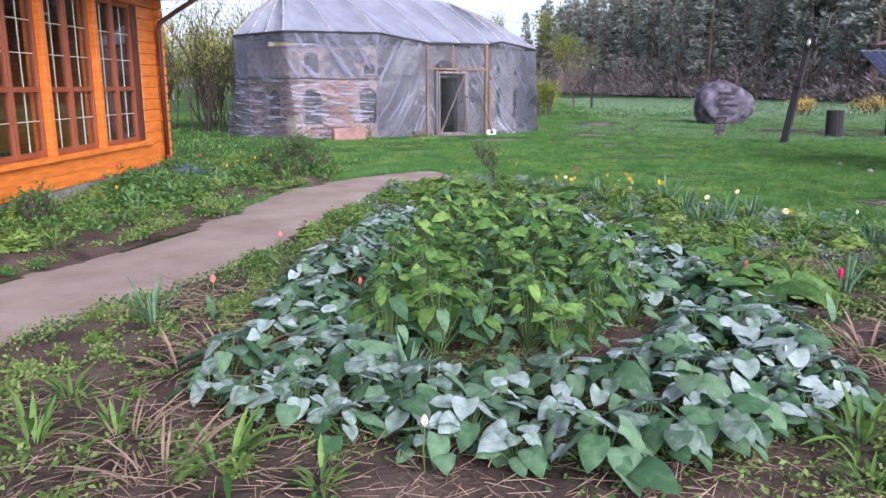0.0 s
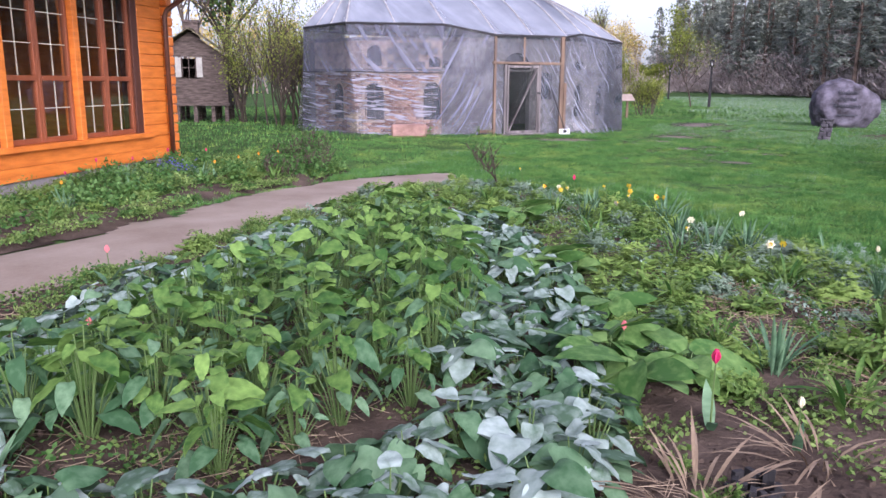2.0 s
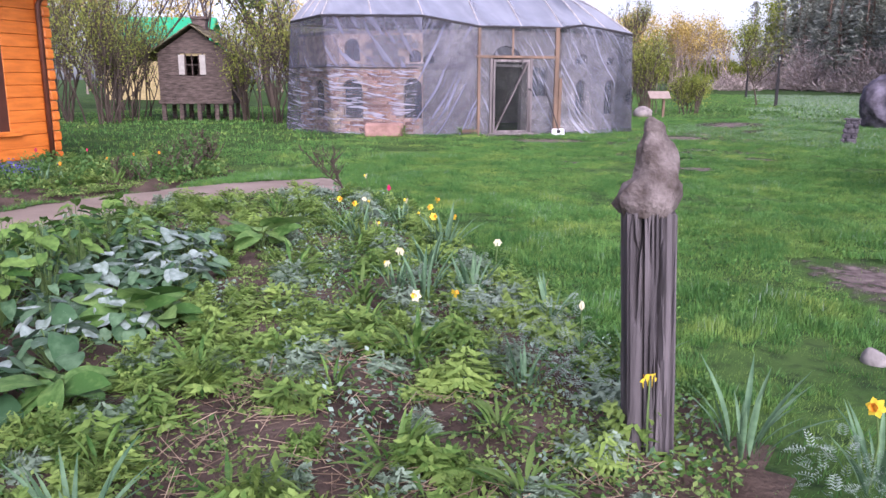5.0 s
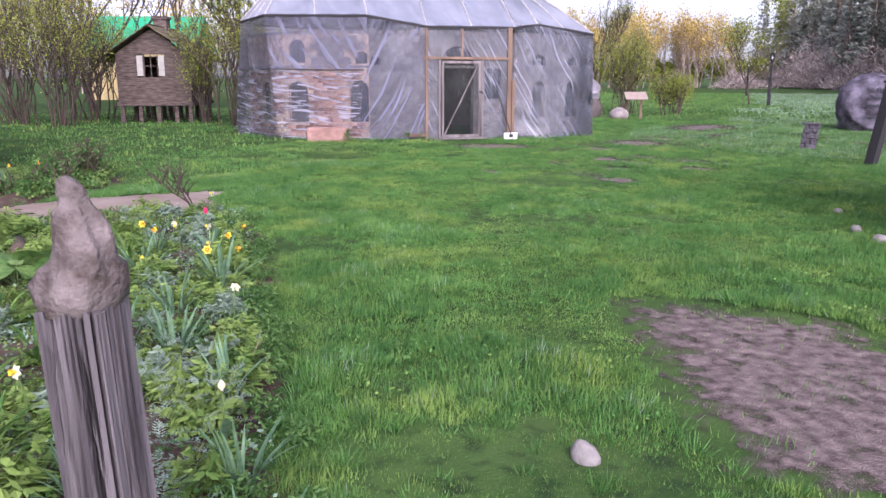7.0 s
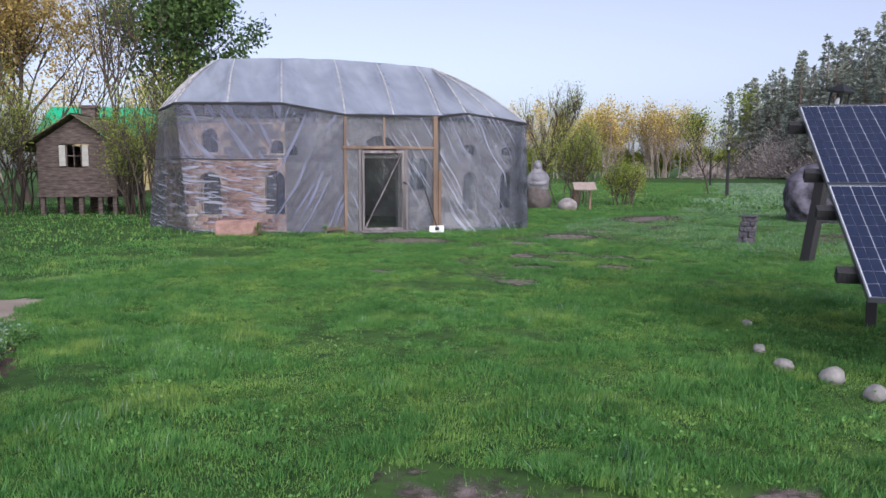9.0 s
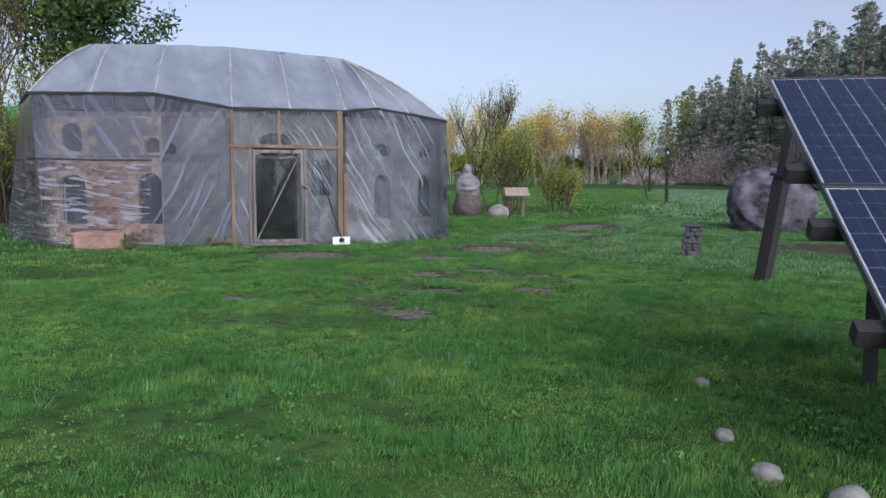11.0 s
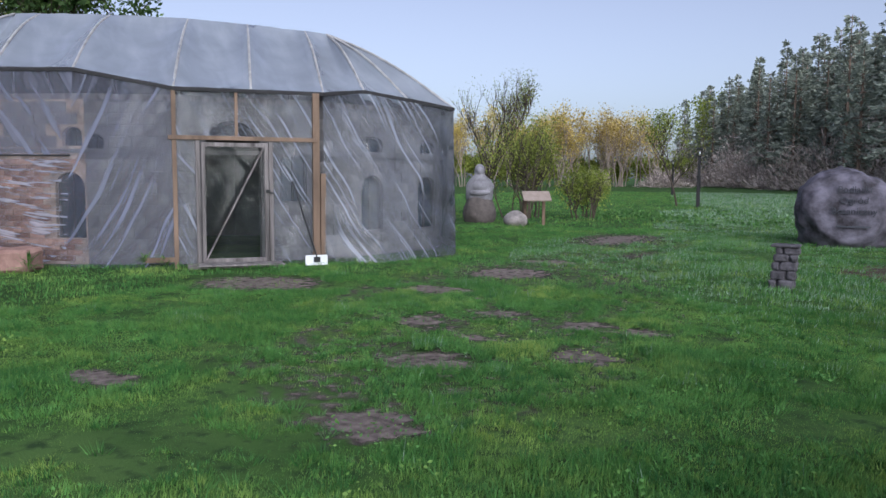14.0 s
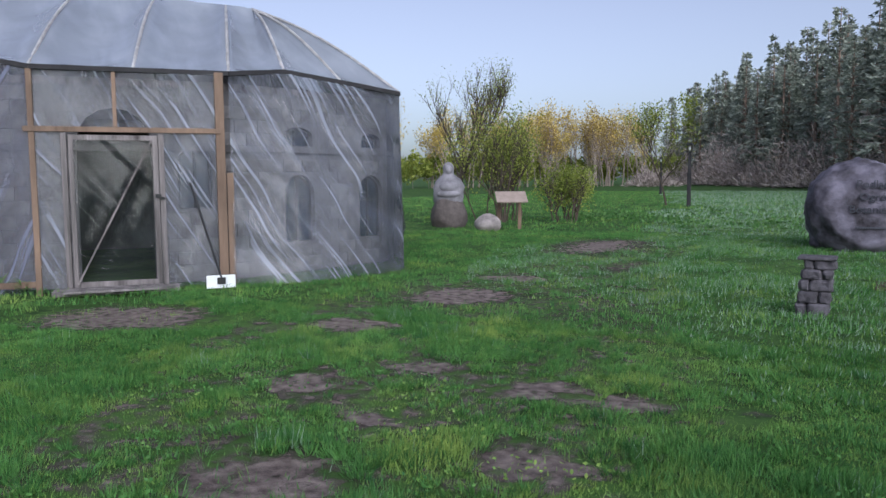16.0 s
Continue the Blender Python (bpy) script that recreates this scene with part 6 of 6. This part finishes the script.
mounds("herb_mounds", 26, PATH_SIDE, M_LEAF_GREEN, "small dark weed mounds at the path's edge", 0.035, 0.05, 0.11, seed=27)

low_leaves("lawn_weeds", 50000, [(-3.5, 9.4), (2.6, 5.2), (6.5, 9.5), (5.0, 19.0), (-5.0, 19.0)], 0.03, 0.026, M_GRASS, "small bright weeds scattered in the lawn grass", 1.45, s=1.7, seed=41.0, avoid=(DIRT, BED))
low_leaves("meadow_herbs", 9000, [(-7.5, 36.5), (-4, 35.5), (1.5, 36.5), (3, 40), (0, 46), (-6, 50), (-8, 44)], 0.2, 0.13, M_LEAF_GREEN, "dark clumps of perennials in the far meadow", 1.5, s=0.9, seed=14.0)
# dry stalks strewn on the soil
n = 15000
x, y = RL.uniform(-3.8, 2.9, n), RL.uniform(-2.4, 6.0, n)
c = smooth_noise(x, y, 1.6, 2.2) + 0.5 * smooth_noise(x, y, 5, 1)
ok = inside(x, y, BED) & ((c > 0.1) | (y < -0.6)) & ((y < 1.5) | (x > 0.8))
x, y = x[ok], y[ok]
a, L = RL.uniform(0, math.tau, len(x)), RL.uniform(0.04, 0.2, len(x))
z0 = 0.06 + RL.uniform(0, 0.05, len(x))
P0 = np.stack([x, y, z0], 1)
P1 = P0 + np.stack([np.cos(a) * L, np.sin(a) * L, RL.normal(0, 0.03, len(x))], 1)
v, q = prisms(P0, P1, np.full(len(x), 0.0024), np.full(len(x), 0.0016), 3)
stuff("dry_stalks", v, q, M_STRAW, "dry pale stalks strewn on the soil", "litter")
# crumbs of soil
n = 9000
C = np.stack([RL.uniform(-3.8, 3.2, n), RL.uniform(-3, 8, n), RL.uniform(0.045, 0.075, n)], 1)
C = C[inside(C[:, 0], C[:, 1], BED)]
v, q = leaf_quads(C, 0.03, RL, slim=0.9)
stuff("soil_crumbs", v, q, M_SOIL, "crumbs of dark soil", "soil")

n = 18000
C = np.stack([RL.uniform(2.2, 5.2, n), RL.uniform(6, 9.2, n), RL.uniform(-0.005, 0.02, n)], 1)
C = C[inside(C[:, 0], C[:, 1], DIRT)]
v, q = leaf_quads(C, 0.02, RL, up=0.6, slim=0.9)
stuff("dirt_crumbs", v, q, M_DIRT, "crumbs and grit on the bare dirt", "soil")

# ---- leaves ----


def leaf_mesh(name, L, W, material, heart=0.0, fold=0.25, droop=0.35, rows=6, wave=0.0):
    """One leaf along +x from its stalk: pointed, folded along the rib, its tip hanging."""
    bm = bmesh.new()
    g = []
    for i in range(rows + 1):
        f = i / rows
        w = W / 2 * (math.sin(math.pi * min(1, (f * (1 - heart * 0.35) + heart * 0.35)) ** 0.9) ** 0.78 if f < 1 else 0.0)
        back = heart * L * 0.14 * (1 - f) ** 2
        z = -droop * L * f ** 2 + wave * L * math.sin(f * 9)
        row = []
        for s in (-1, -0.5, 0, 0.5, 1):
            row.append(bm.verts.new((L * f - back * abs(s), s * w, z + abs(s) ** 1.5 * w * fold - 0.35 * droop * w * abs(s) ** 3 + (wave * L * 0.7 * math.sin(f * 14 + s) if abs(s) == 1 else 0))))
        g.append(row)
    for r0, r1 in zip(g, g[1:]):
        for k in range(4):
            bm.faces.new((r0[k], r1[k], r1[k + 1], r0[k + 1]))
    bmesh.ops.remove_doubles(bm, verts=bm.verts, dist=0.0004)
    me = bpy.data.meshes.new(name)
    bm.to_mesh(me)
    bm.free()
    me.materials.append(material)
    me.shade_smooth()
    return me


M_G1 = leafmat("rimed_heart_leaf", (0.10, 0.18, 0.11), (0.38, 0.46, 0.44), rough=0.75, trans=0.15, scale=22, obj=0.8)
M_G2 = leafmat("grey_green_heart_leaf", (0.06, 0.15, 0.065), (0.17, 0.28, 0.16), trans=0.2, scale=22, obj=0.8)
M_G3 = leafmat("fresh_ovate_leaf", (0.055, 0.15, 0.03), (0.20, 0.33, 0.08), trans=0.25, scale=22, obj=0.8)
M_G4 = leafmat("broad_rosette_leaf", (0.07, 0.18, 0.04), (0.20, 0.32, 0.10), trans=0.2, scale=22, obj=0.8)
M_G5 = leafmat("blue_green_strap_leaf", (0.09, 0.19, 0.10), (0.18, 0.30, 0.17), trans=0.2, scale=22, obj=0.8)
M_STEM = mat("green_stem", (0.12, 0.20, 0.06), 0.6, var=0.2, bump=0.1)
RP = np.random.default_rng(12)


def plant(name, label, category, leaf_meshes, n, rad, h0, h1, tilt, group="", scale=(0.7, 1.25), upright=0.0):
    """A plant with its stems in one mesh and every leaf a part."""
    ob = thing(name, label, category, group=group)
    bm = bmesh.new()
    for k in range(n):
        a = k * 2.399 + RP.uniform(-0.4, 0.4)
        f = (k + 0.5) / n
        r = rad * math.sqrt(f) * RP.uniform(0.6, 1.1)
        h = h0 + (h1 - h0) * (1 - f * 0.85) * RP.uniform(0.75, 1.1)
        p = Vector((math.cos(a) * r, math.sin(a) * r, h))
        tube(bm, [(p.x * 0.2, p.y * 0.2, 0.02), (p.x * 0.6, p.y * 0.6, h * 0.65), p], [0.004, 0.0035, 0.0025], 4, cap=False)
        lf = new("leaf", leaf_meshes[int(RP.integers(0, len(leaf_meshes)))] if f < 0.7 or len(leaf_meshes) < 3 else leaf_meshes[-1])
        lf.parent = ob
        lf.matrix_basis = Matrix.Translation(p) @ pose(0, 0, 0, RP.uniform(-36, 36), RP.uniform(*tilt), math.degrees(a) + RP.uniform(-25, 25)) @ Matrix.Diagonal((*(RP.uniform(*scale),) * 3, 1))
    part("stalk", bm, M_STEM, ob)
    return ob


HEART = [leaf_mesh("heart_leaf", 0.112, 0.10, M_G1, 0.65, 0.16, 0.45, 8, 0.03), leaf_mesh("heart_leaf", 0.09, 0.085, M_G1, 0.65, 0.3, 0.3, 8, 0.035), leaf_mesh("heart_leaf", 0.118, 0.098, M_G2, 0.6, 0.22, 0.6, 8, 0.03)]
OVATE = [leaf_mesh("ovate_leaf", 0.15, 0.09, M_G3, 0.35, 0.3, 0.6, 8, 0.04), leaf_mesh("ovate_leaf", 0.12, 0.075, M_G3, 0.35, 0.3, 0.45, 8, 0.045), leaf_mesh("ovate_leaf", 0.13, 0.085, M_G2, 0.35, 0.35, 0.75, 8, 0.04)]
BROAD = [leaf_mesh("broad_leaf", 0.27, 0.16, M_G4, 0.2, 0.25, 0.6, 8, 0.02), leaf_mesh("broad_leaf", 0.23, 0.14, M_G4, 0.2, 0.3, 0.45, 8, 0.02)]
GREY = [(-2.1, -0.6), (-1.0, -0.85), (0.3, -0.75), (1.0, 0.4), (0.6, 1.8), (0.1, 0.75), (-0.4, 0.1), (-1.1, -0.1), (-1.55, 0.35), (-2.1, 1.1), (-2.3, 2.4), (-2.5, 3.6), (-2.9, 4.8), (-3.1, 4.7), (-2.95, 3.3), (-2.7, 1.8), (-2.5, 0.8)]
GREY_B = [(0.0, 1.3), (0.6, 1.8), (0.35, 2.6), (-0.1, 3.6), (-0.8, 4.9), (-1.8, 5.8), (-2.2, 5.4), (-1.2, 4.2), (-0.5, 3.0), (-0.2, 2.0)]
GREEN = [(-1.5, 0.3), (-0.45, 0.4), (-0.05, 1.5), (-0.4, 2.6), (-1.0, 3.8), (-2.0, 5.3), (-2.7, 5.6), (-2.4, 4.0), (-2.1, 2.4), (-1.9, 1.3)]


def scatter(poly, gap, tries=4000, avoid=()):
    xs, ys = [p[0] for p in poly], [p[1] for p in poly]
    out = []
    for _ in range(tries):
        x, y = RP.uniform(min(xs), max(xs)), RP.uniform(min(ys), max(ys))
        if not inside(np.array([x]), np.array([y]), poly)[0] or any(inside(np.array([x]), np.array([y]), a)[0] for a in avoid):
            continue
        if all((x - u) ** 2 + (y - v) ** 2 > gap * gap for u, v in out):
            out.append((x, y))
    return out


def spread_copies(protos, places, s0, s1, z=0.03):
    for k, (x, y) in enumerate(places):
        ob = protos[k % len(protos)]
        m = pose(x, y, z, 0, 0, RP.uniform(0, 360))
        if k < len(protos):
            ob.matrix_basis = m
        else:
            ob = copy_thing(ob, m)
        ob.scale = (RP.uniform(s0, s1),) * 3


LG = "low clump of rimed grey-green heart-shaped leaves in the bed"
protos = [plant("heart_leaved_plant", LG, "plant", HEART, 17, 0.16, 0.08, 0.21, (-24, 24), "heart-leaved plants", (0.7, 1.3)) for _ in range(4)]
spread_copies(protos, scatter(GREY, 0.225, avoid=(GAP,)) + scatter(GREY_B, 0.27), 0.8, 1.25)
LV = "upright plant with fresh green ovate leaves in the bed"
protos = [plant("green_leaved_plant", LV, "plant", OVATE, 24, 0.15, 0.10, 0.48, (-30, 22), "green-leaved plants", (0.4, 1.15)) for _ in range(4)]
spread_copies(protos, scatter(GREEN, 0.26, avoid=(GAP,)), 0.8, 1.15)
LR = "broad-leaved rosette with large drooping green leaves"
protos = [plant("broad_rosette", LR, "plant", BROAD, 14, 0.12, 0.06, 0.20, (-42, 8), "rosettes") for _ in range(2)]
spread_copies(protos, [(0.30, 3.17), (0.55, 2.25), (0.75, 2.05), (-0.44, 4.0), (-0.25, 4.15), (-1.4, 6.0), (0.95, 2.3)], 0.85, 1.15)

STRAP = [leaf_mesh("strap_leaf", 0.30, 0.022, M_G5, 0, 0.5, 0.15, 5), leaf_mesh("strap_leaf", 0.26, 0.018, M_G5, 0, 0.5, 0.5, 5)]
SHOOT = [leaf_mesh("shoot_leaf", 0.16, 0.022, M_G3, 0, 0.4, 0.4, 4), leaf_mesh("shoot_leaf", 0.13, 0.02, M_LEAF_FRESH, 0, 0.4, 0.6, 4)]


def tuft(name, label, category, meshes, n, rad, tilt, group, z1=0.02):
    ob = thing(name, label, category, group=group)
    for k in range(n):
        a, r = RP.uniform(0, math.tau), rad * math.sqrt(RP.uniform(0, 1))
        lf = new("leaf", meshes[int(RP.integers(0, len(meshes)))])
        lf.parent = ob
        lf.matrix_basis = pose(math.cos(a) * r, math.sin(a) * r, RP.uniform(0, z1), 0, RP.uniform(*tilt), math.degrees(a)) @ Matrix.Diagonal((*(RP.uniform(0.7, 1.2),) * 3, 1))
    return ob


protos = [tuft("strap_leaf_clump", "clump of blue-green daffodil leaves in the bed", "plant", STRAP, 20, 0.07, (-88, -62), "daffodil leaves") for _ in range(3)]
spread_copies(protos, [(0.63, 5.53), (-0.89, 6.72), (1.92, 4.52), (2.92, 4.44), (-1.2, -0.04), (1.57, 5.5), (0.9, 5.7), (-0.04, 6.8), (-1.02, 7.5), (-1.5, 7.3), (0.35, 5.6), (0.2, 6.2), (-6.7, 5.6), (-7.2, 7.4), (-6.8, 8.6), (-7.6, 6.3), (-6.3, 4.3), (2.3, 4.95), (-3.2, 0.5), (3.4, 4.4), (1.35, 2.6)], 0.85, 1.3)
protos = [tuft("shoot_clump", "clump of bright green narrow young shoots", "plant", SHOOT, 34, 0.07, (-85, -20), "young shoots", 0.12) for _ in range(3)]
spread_copies(protos, [(-2.21, -1.04), (-1.55, -1.21), (-1.13, -1.22), (0.92, -0.21), (0.89, -0.57), (-2.68, -0.79), (-2.48, -1.24), (0.81, 4.66), (0.64, 3.66), (1.03, 2.9), (1.9, 3.53), (2.05, 4.03), (1.21, 3.96), (0.37, 5.19), (-0.4, 5.36), (1.15, -0.3),
                       (-1.3, 6.9), (-0.6, 6.3), (-2.2, 7.0), (-2.9, 7.6), (1.6, 3.0), (1.3, 4.5), (-5.7, 3.6), (-6.2, 5.2), (-6.6, 6.8), (-6.1, 7.8), (-7.0, 9.3), (-5.6, 2.2), (1.7, 2.2), (2.4, 3.6), (-9.0, 18.35), (-8.05, 19.75), (-7.75, 19.9)], 0.8, 1.4)

# dead stalk clumps
DRY = [leaf_mesh("dry_blade", 0.26, 0.012, M_STRAW, 0, 0.3, 0.5, 4), leaf_mesh("dry_blade", 0.20, 0.010, M_STRAW, 0, 0.3, 0.9, 4)]
protos = [tuft("dry_stalk_clump", "clump of dry reddish-brown dead stalks", "plant", DRY, 40, 0.12, (-70, 5), "dead stalks", 0.06) for _ in range(2)]
spread_copies(protos, [(-2.4, -0.3), (-2.3, 0.0), (-1.75, -1.35), (1.2, 1.05), (1.45, 0.9), (1.6, 1.6), (-2.1, -1.1), (-6.4, 2.7), (1.9, 2.7), (1.4, 0.4)], 0.9, 1.3)

# grey feathery herbs
M_SILVER = leafmat("silvery_leaf", (0.19, 0.28, 0.21), (0.34, 0.42, 0.36), trans=0.15, scale=22, obj=0.8)


def frond_mesh(name, L, material, pairs=9):
    """One feathery leaf along +x: a thin rib with narrow toothed leaflets on both sides."""
    V = []
    for k in range(1, pairs + 1):
        f = k / pairs
        c = np.array([L * f, 0, -0.35 * L * f * f])
        w = L * (0.32 * math.sin(math.pi * (0.15 + 0.8 * f)) + 0.04)
        for sd in (-1, 1):
            d, b = np.array([0.5 * w, sd * w, 0.1 * w]), np.array([0.06 * L, 0, 0])
            V += [c, c + d * 0.45 + b * 0.7, c + d, c + d * 0.45 - b * 0.7]
    return fast_mesh(name, np.array(V), 4, np.arange(len(V)).reshape(-1, 4), material)


FEATH = [frond_mesh("feather_leaf", 0.062, M_SILVER, 6), frond_mesh("feather_leaf", 0.05, M_SILVER, 5)]
protos = [tuft("feathery_herb", "soft mound of silvery feathery herb", "plant", FEATH, 70, 0.14, (-80, 20), "silvery herbs", 0.2) for _ in range(2)]
spread_copies(protos, [(2.25, 4.55), (1.7, 4.83), (3.29, 4.23), (2.05, 4.75), (1.4, 5.1), (1.1, 5.4), (1.75, 5.2)], 0.9, 1.35)

# ---- flowers ----
M_YEL = mat("daffodil_yellow", (0.80, 0.60, 0.04), 0.6, var=0.15, bump=0.05)
M_CRE = mat("cream_petal", (0.78, 0.74, 0.52), 0.6, var=0.1, bump=0.05)
M_ORG = mat("orange_cup", (0.80, 0.36, 0.03), 0.6, var=0.1, bump=0.05)
M_PNK = mat("pink_petal", (0.75, 0.22, 0.24), 0.5, var=0.2, bump=0.05)
M_CRIM = mat("crimson_petal", (0.62, 0.03, 0.13), 0.5, var=0.2, bump=0.05)
M_BLU = mat("violet_blue_petal", (0.11, 0.09, 0.42), 0.6, var=0.2, bump=0.05)


def daffodil(petal, cup, h, label):
    ob = thing("daffodil", label, "flower", group="daffodils")
    bm = bmesh.new()
    tube(bm, [(0, 0, 0), (0.01, 0, h * 0.6), (0.0, -0.02, h)], [0.004, 0.004, 0.003], 5)
    part("stem", bm, M_STEM, ob)
    me = leaf_mesh("petal", 0.034, 0.024, petal, 0, 0.2, 0.1, 3)
    hm = Matrix.Translation((0, -0.025, h)) @ pose(0, 0, 0, 75, 0, 0)
    for k in range(6):
        pt = new("petal", me)
        pt.parent = ob
        pt.matrix_basis = hm @ pose(0, 0, 0, 0, 0, k * 60)
    bm = bmesh.new()
    bmesh.ops.create_cone(bm, cap_ends=False, segments=10, radius1=0.008, radius2=0.014, depth=0.024, matrix=hm @ pose(0, 0, 0.012))
    part("cup", bm, cup, ob)
    return ob


def tulip(petal, h, label):
    ob = thing("tulip", label, "flower", group="tulips")
    bm = bmesh.new()
    tube(bm, [(0, 0, 0), (0.006, 0, h * 0.6), (0, 0, h)], [0.004, 0.004, 0.0035], 5)
    part("stem", bm, M_STEM, ob)
    me = leaf_mesh("petal", 0.055, 0.036, petal, 0, 0.5, -0.25, 4)
    for k in range(6):
        pt = new("petal", me)
        pt.parent = ob
        pt.matrix_basis = Matrix.Translation((0, 0, h)) @ pose(0, 0, 0, 0, 0, k * 60) @ pose(0.004, 0, 0, 0, -72, 0)
    for k in range(2):
        lf = new("leaf", STRAP[k])
        lf.parent = ob
        lf.matrix_basis = pose(0, 0, 0, 0, -65, k * 170) @ Matrix.Diagonal((0.7, 2.2, 0.8, 1))
    return ob


spread_copies([daffodil(M_YEL, M_ORG, 0.30, "yellow daffodil with an orange cup in the bed")], [(-1.58, 7.21), (-1.34, 7.2), (-0.63, 7.51), (-0.55, 7.35), (-0.1, 7.0), (1.22, 4.95), (2.64, 4.15), (3.37, 4.4), (3.45, 4.36), (-0.16, 6.79)], 0.9, 1.15)
spread_copies([daffodil(M_CRE, M_YEL, 0.30, "pale cream daffodil in the bed")], [(-1.3, 7.4), (-0.83, 7.38), (0.43, 5.52), (1.15, 4.73), (0.8, 6.22), (-2.4, 8.7), (-0.48, 7.1), (-0.5, 6.43), (0.45, 5.39), (-1.45, 7.45)], 0.85, 1.1)
spread_copies([tulip(M_PNK, 0.26, "pink tulip among low green weeds")], [(-3.19, 2.25), (-2.82, 0.66), (-1.93, 1.06), (0.62, 2.3)], 0.9, 1.1)
spread_copies([tulip(M_CRIM, 0.28, "crimson tulip standing in the soil")], [(1.15, 1.75), (-1.35, 7.74), (-8.3, 6.4), (-8.1, 6.9), (-8.6, 8.1), (-8.5, 8.9), (-7.7, 5.4), (-8.2, 7.2)], 0.9, 1.2)
spread_copies([tulip(M_ORG, 0.24, "orange-red tulip in the bed along the house")], [(-7.0, 4.8), (-7.1, 7.6), (-7.5, 8.6), (-7.3, 9.4), (-7.4, 9.0)], 0.9, 1.1)
spread_copies([tulip(M_CRE, 0.26, "pale yellow tulip bud in the bed")], [(1.0, -0.35), (-0.8, -0.95), (1.5, 1.7), (1.9, 5.2)], 0.8, 1.0)
v, q = leaf_quads(np.array([(-7.5, 7.1, 0.25)]) + RL.normal(size=(260, 3)) * (0.12, 0.18, 0.06), 0.03, RL)
stuff("blue_hyacinths", v, q, M_BLU, "patch of violet-blue flowers in the bed along the house", "flowers")

# twiggy saplings and seed stalks
make_tree("sapling", "thin twiggy sapling at the far end of the bed", "sapling", (-2.75, 8.8, 0), 301, 0.85, 0.012, M_LEAF_GREEN, 130, 0.05, limbs=9, level=2, spread=0.5, up=0.7, fuzz=0.03)
for k, (x, y, h) in enumerate(((-6.6, 9.4, 0.6), (-7.0, 10.0, 0.7), (-6.2, 9.0, 0.5), (-6.9, 3.4, 0.5), (-6.4, 8.2, 0.45), (-7.4, 9.7, 0.5))):
    make_tree("herb_bush", "low twiggy green bush in the bed along the house", "bush", (x, y, 0.03), 310 + k, h, 0.01, M_LEAF_GREEN, 700, 0.05, stems=12, base=0.2, limbs=4, level=2, spread=0.5, up=0.8, fuzz=0.06, group="herb bushes")
make_tree("meadow_bush", "low yellowish bush in the far meadow", "bush", (5.8, 41.0, 0), 320, 1.1, 0.02, M_L_YELLOW, 900, 0.09, stems=14, base=0.7, limbs=5, level=2, spread=0.5, up=0.8, fuzz=0.15, group="meadow bushes")
make_tree("meadow_bush", "low yellowish bush in the far meadow", "bush", (9.5, 42.5, 0), 321, 1.0, 0.02, M_L_YELLOW, 900, 0.09, stems=14, base=0.7, limbs=5, level=2, spread=0.5, up=0.8, fuzz=0.15, group="meadow bushes")
rs = thing("rotten_stump", "dark rotten splintered tree stump in the bed", "stump", (1.38, 1.22, 0.0))
bm = bmesh.new()
for k in range(16):
    a = k * math.tau / 16
    r = 0.07 + 0.015 * math.sin(k * 2.3)
    beam(bm, (r * math.cos(a), r * math.sin(a), -0.03), (r * 1.1 * math.cos(a), r * 1.1 * math.sin(a), 0.13 + 0.07 * noise.noise(Vector((k * 1.7, 0, 0)))), 0.04, 0.022, math.degrees(a))
part("wood", bm, M_WOOD_DARK, rs)

# ---- bricks and blocks of the wrapped house ----


def lay(wall_i, w, h, z0, z1, material, name, gap=0.007):
    ob, m, n = core_walls[wall_i]
    bm = bmesh.new()
    box(bm, (gap / 2, -0.02, gap / 2), (w - gap / 2, 0.014, h - gap / 2), None, 0.004)
    me = bpy.data.meshes.new(name)
    bm.to_mesh(me)
    bm.free()
    me.materials.append(material)
    rows = int((z1 - z0) / h)
    for r in range(rows):
        s = -(r % 2) * w / 2
        while s < n - 0.02:
            z = z0 + r * h
            if s >= 0 and s + w <= n and not any(s + w > o[0] and s < o[1] and z + h > o[2] and z < o[3] for o in OPENINGS.get(wall_i, [])):
                # paler bricks paint a warm patch of light at the wall's foot
                pale = name == "brick" and z < 0.62 and (wall_i == 0 and s > 1.5)
                b = new(name, me)
                if pale:
                    b.material_slots[0].link = "OBJECT"
                    b.material_slots[0].material = M_LIT_BRICK
                b.parent = ob
                b.matrix_basis = m @ Matrix.Translation((s, 0.004 * RP.uniform(-1, 1), z))
            s += w


# brick colour with the warm patch of light painted in
M_LIT_BRICK = mat("lit_patch_brick", (0.62, 0.44, 0.29), 0.9, var=0.3, scale=6, bump=0.5, bscale=30, tint=(0.80, 0.62, 0.44), obj=0.5)
lay(1, 0.27, 0.095, 0.05, 1.85, M_BRICK, "brick")
lay(0, 0.27, 0.095, 0.05, 1.85, M_BRICK, "brick")
for wi in (2, 3, 4, 5, 6):
    lay(wi, 0.38, 0.19, 0.05, 1.85, M_BLOCK, "block")
for wi in (1, 2, 4, 5, 6):
    lay(wi, 0.38, 0.19, 1.95, 2.74, M_BLOCK, "block")
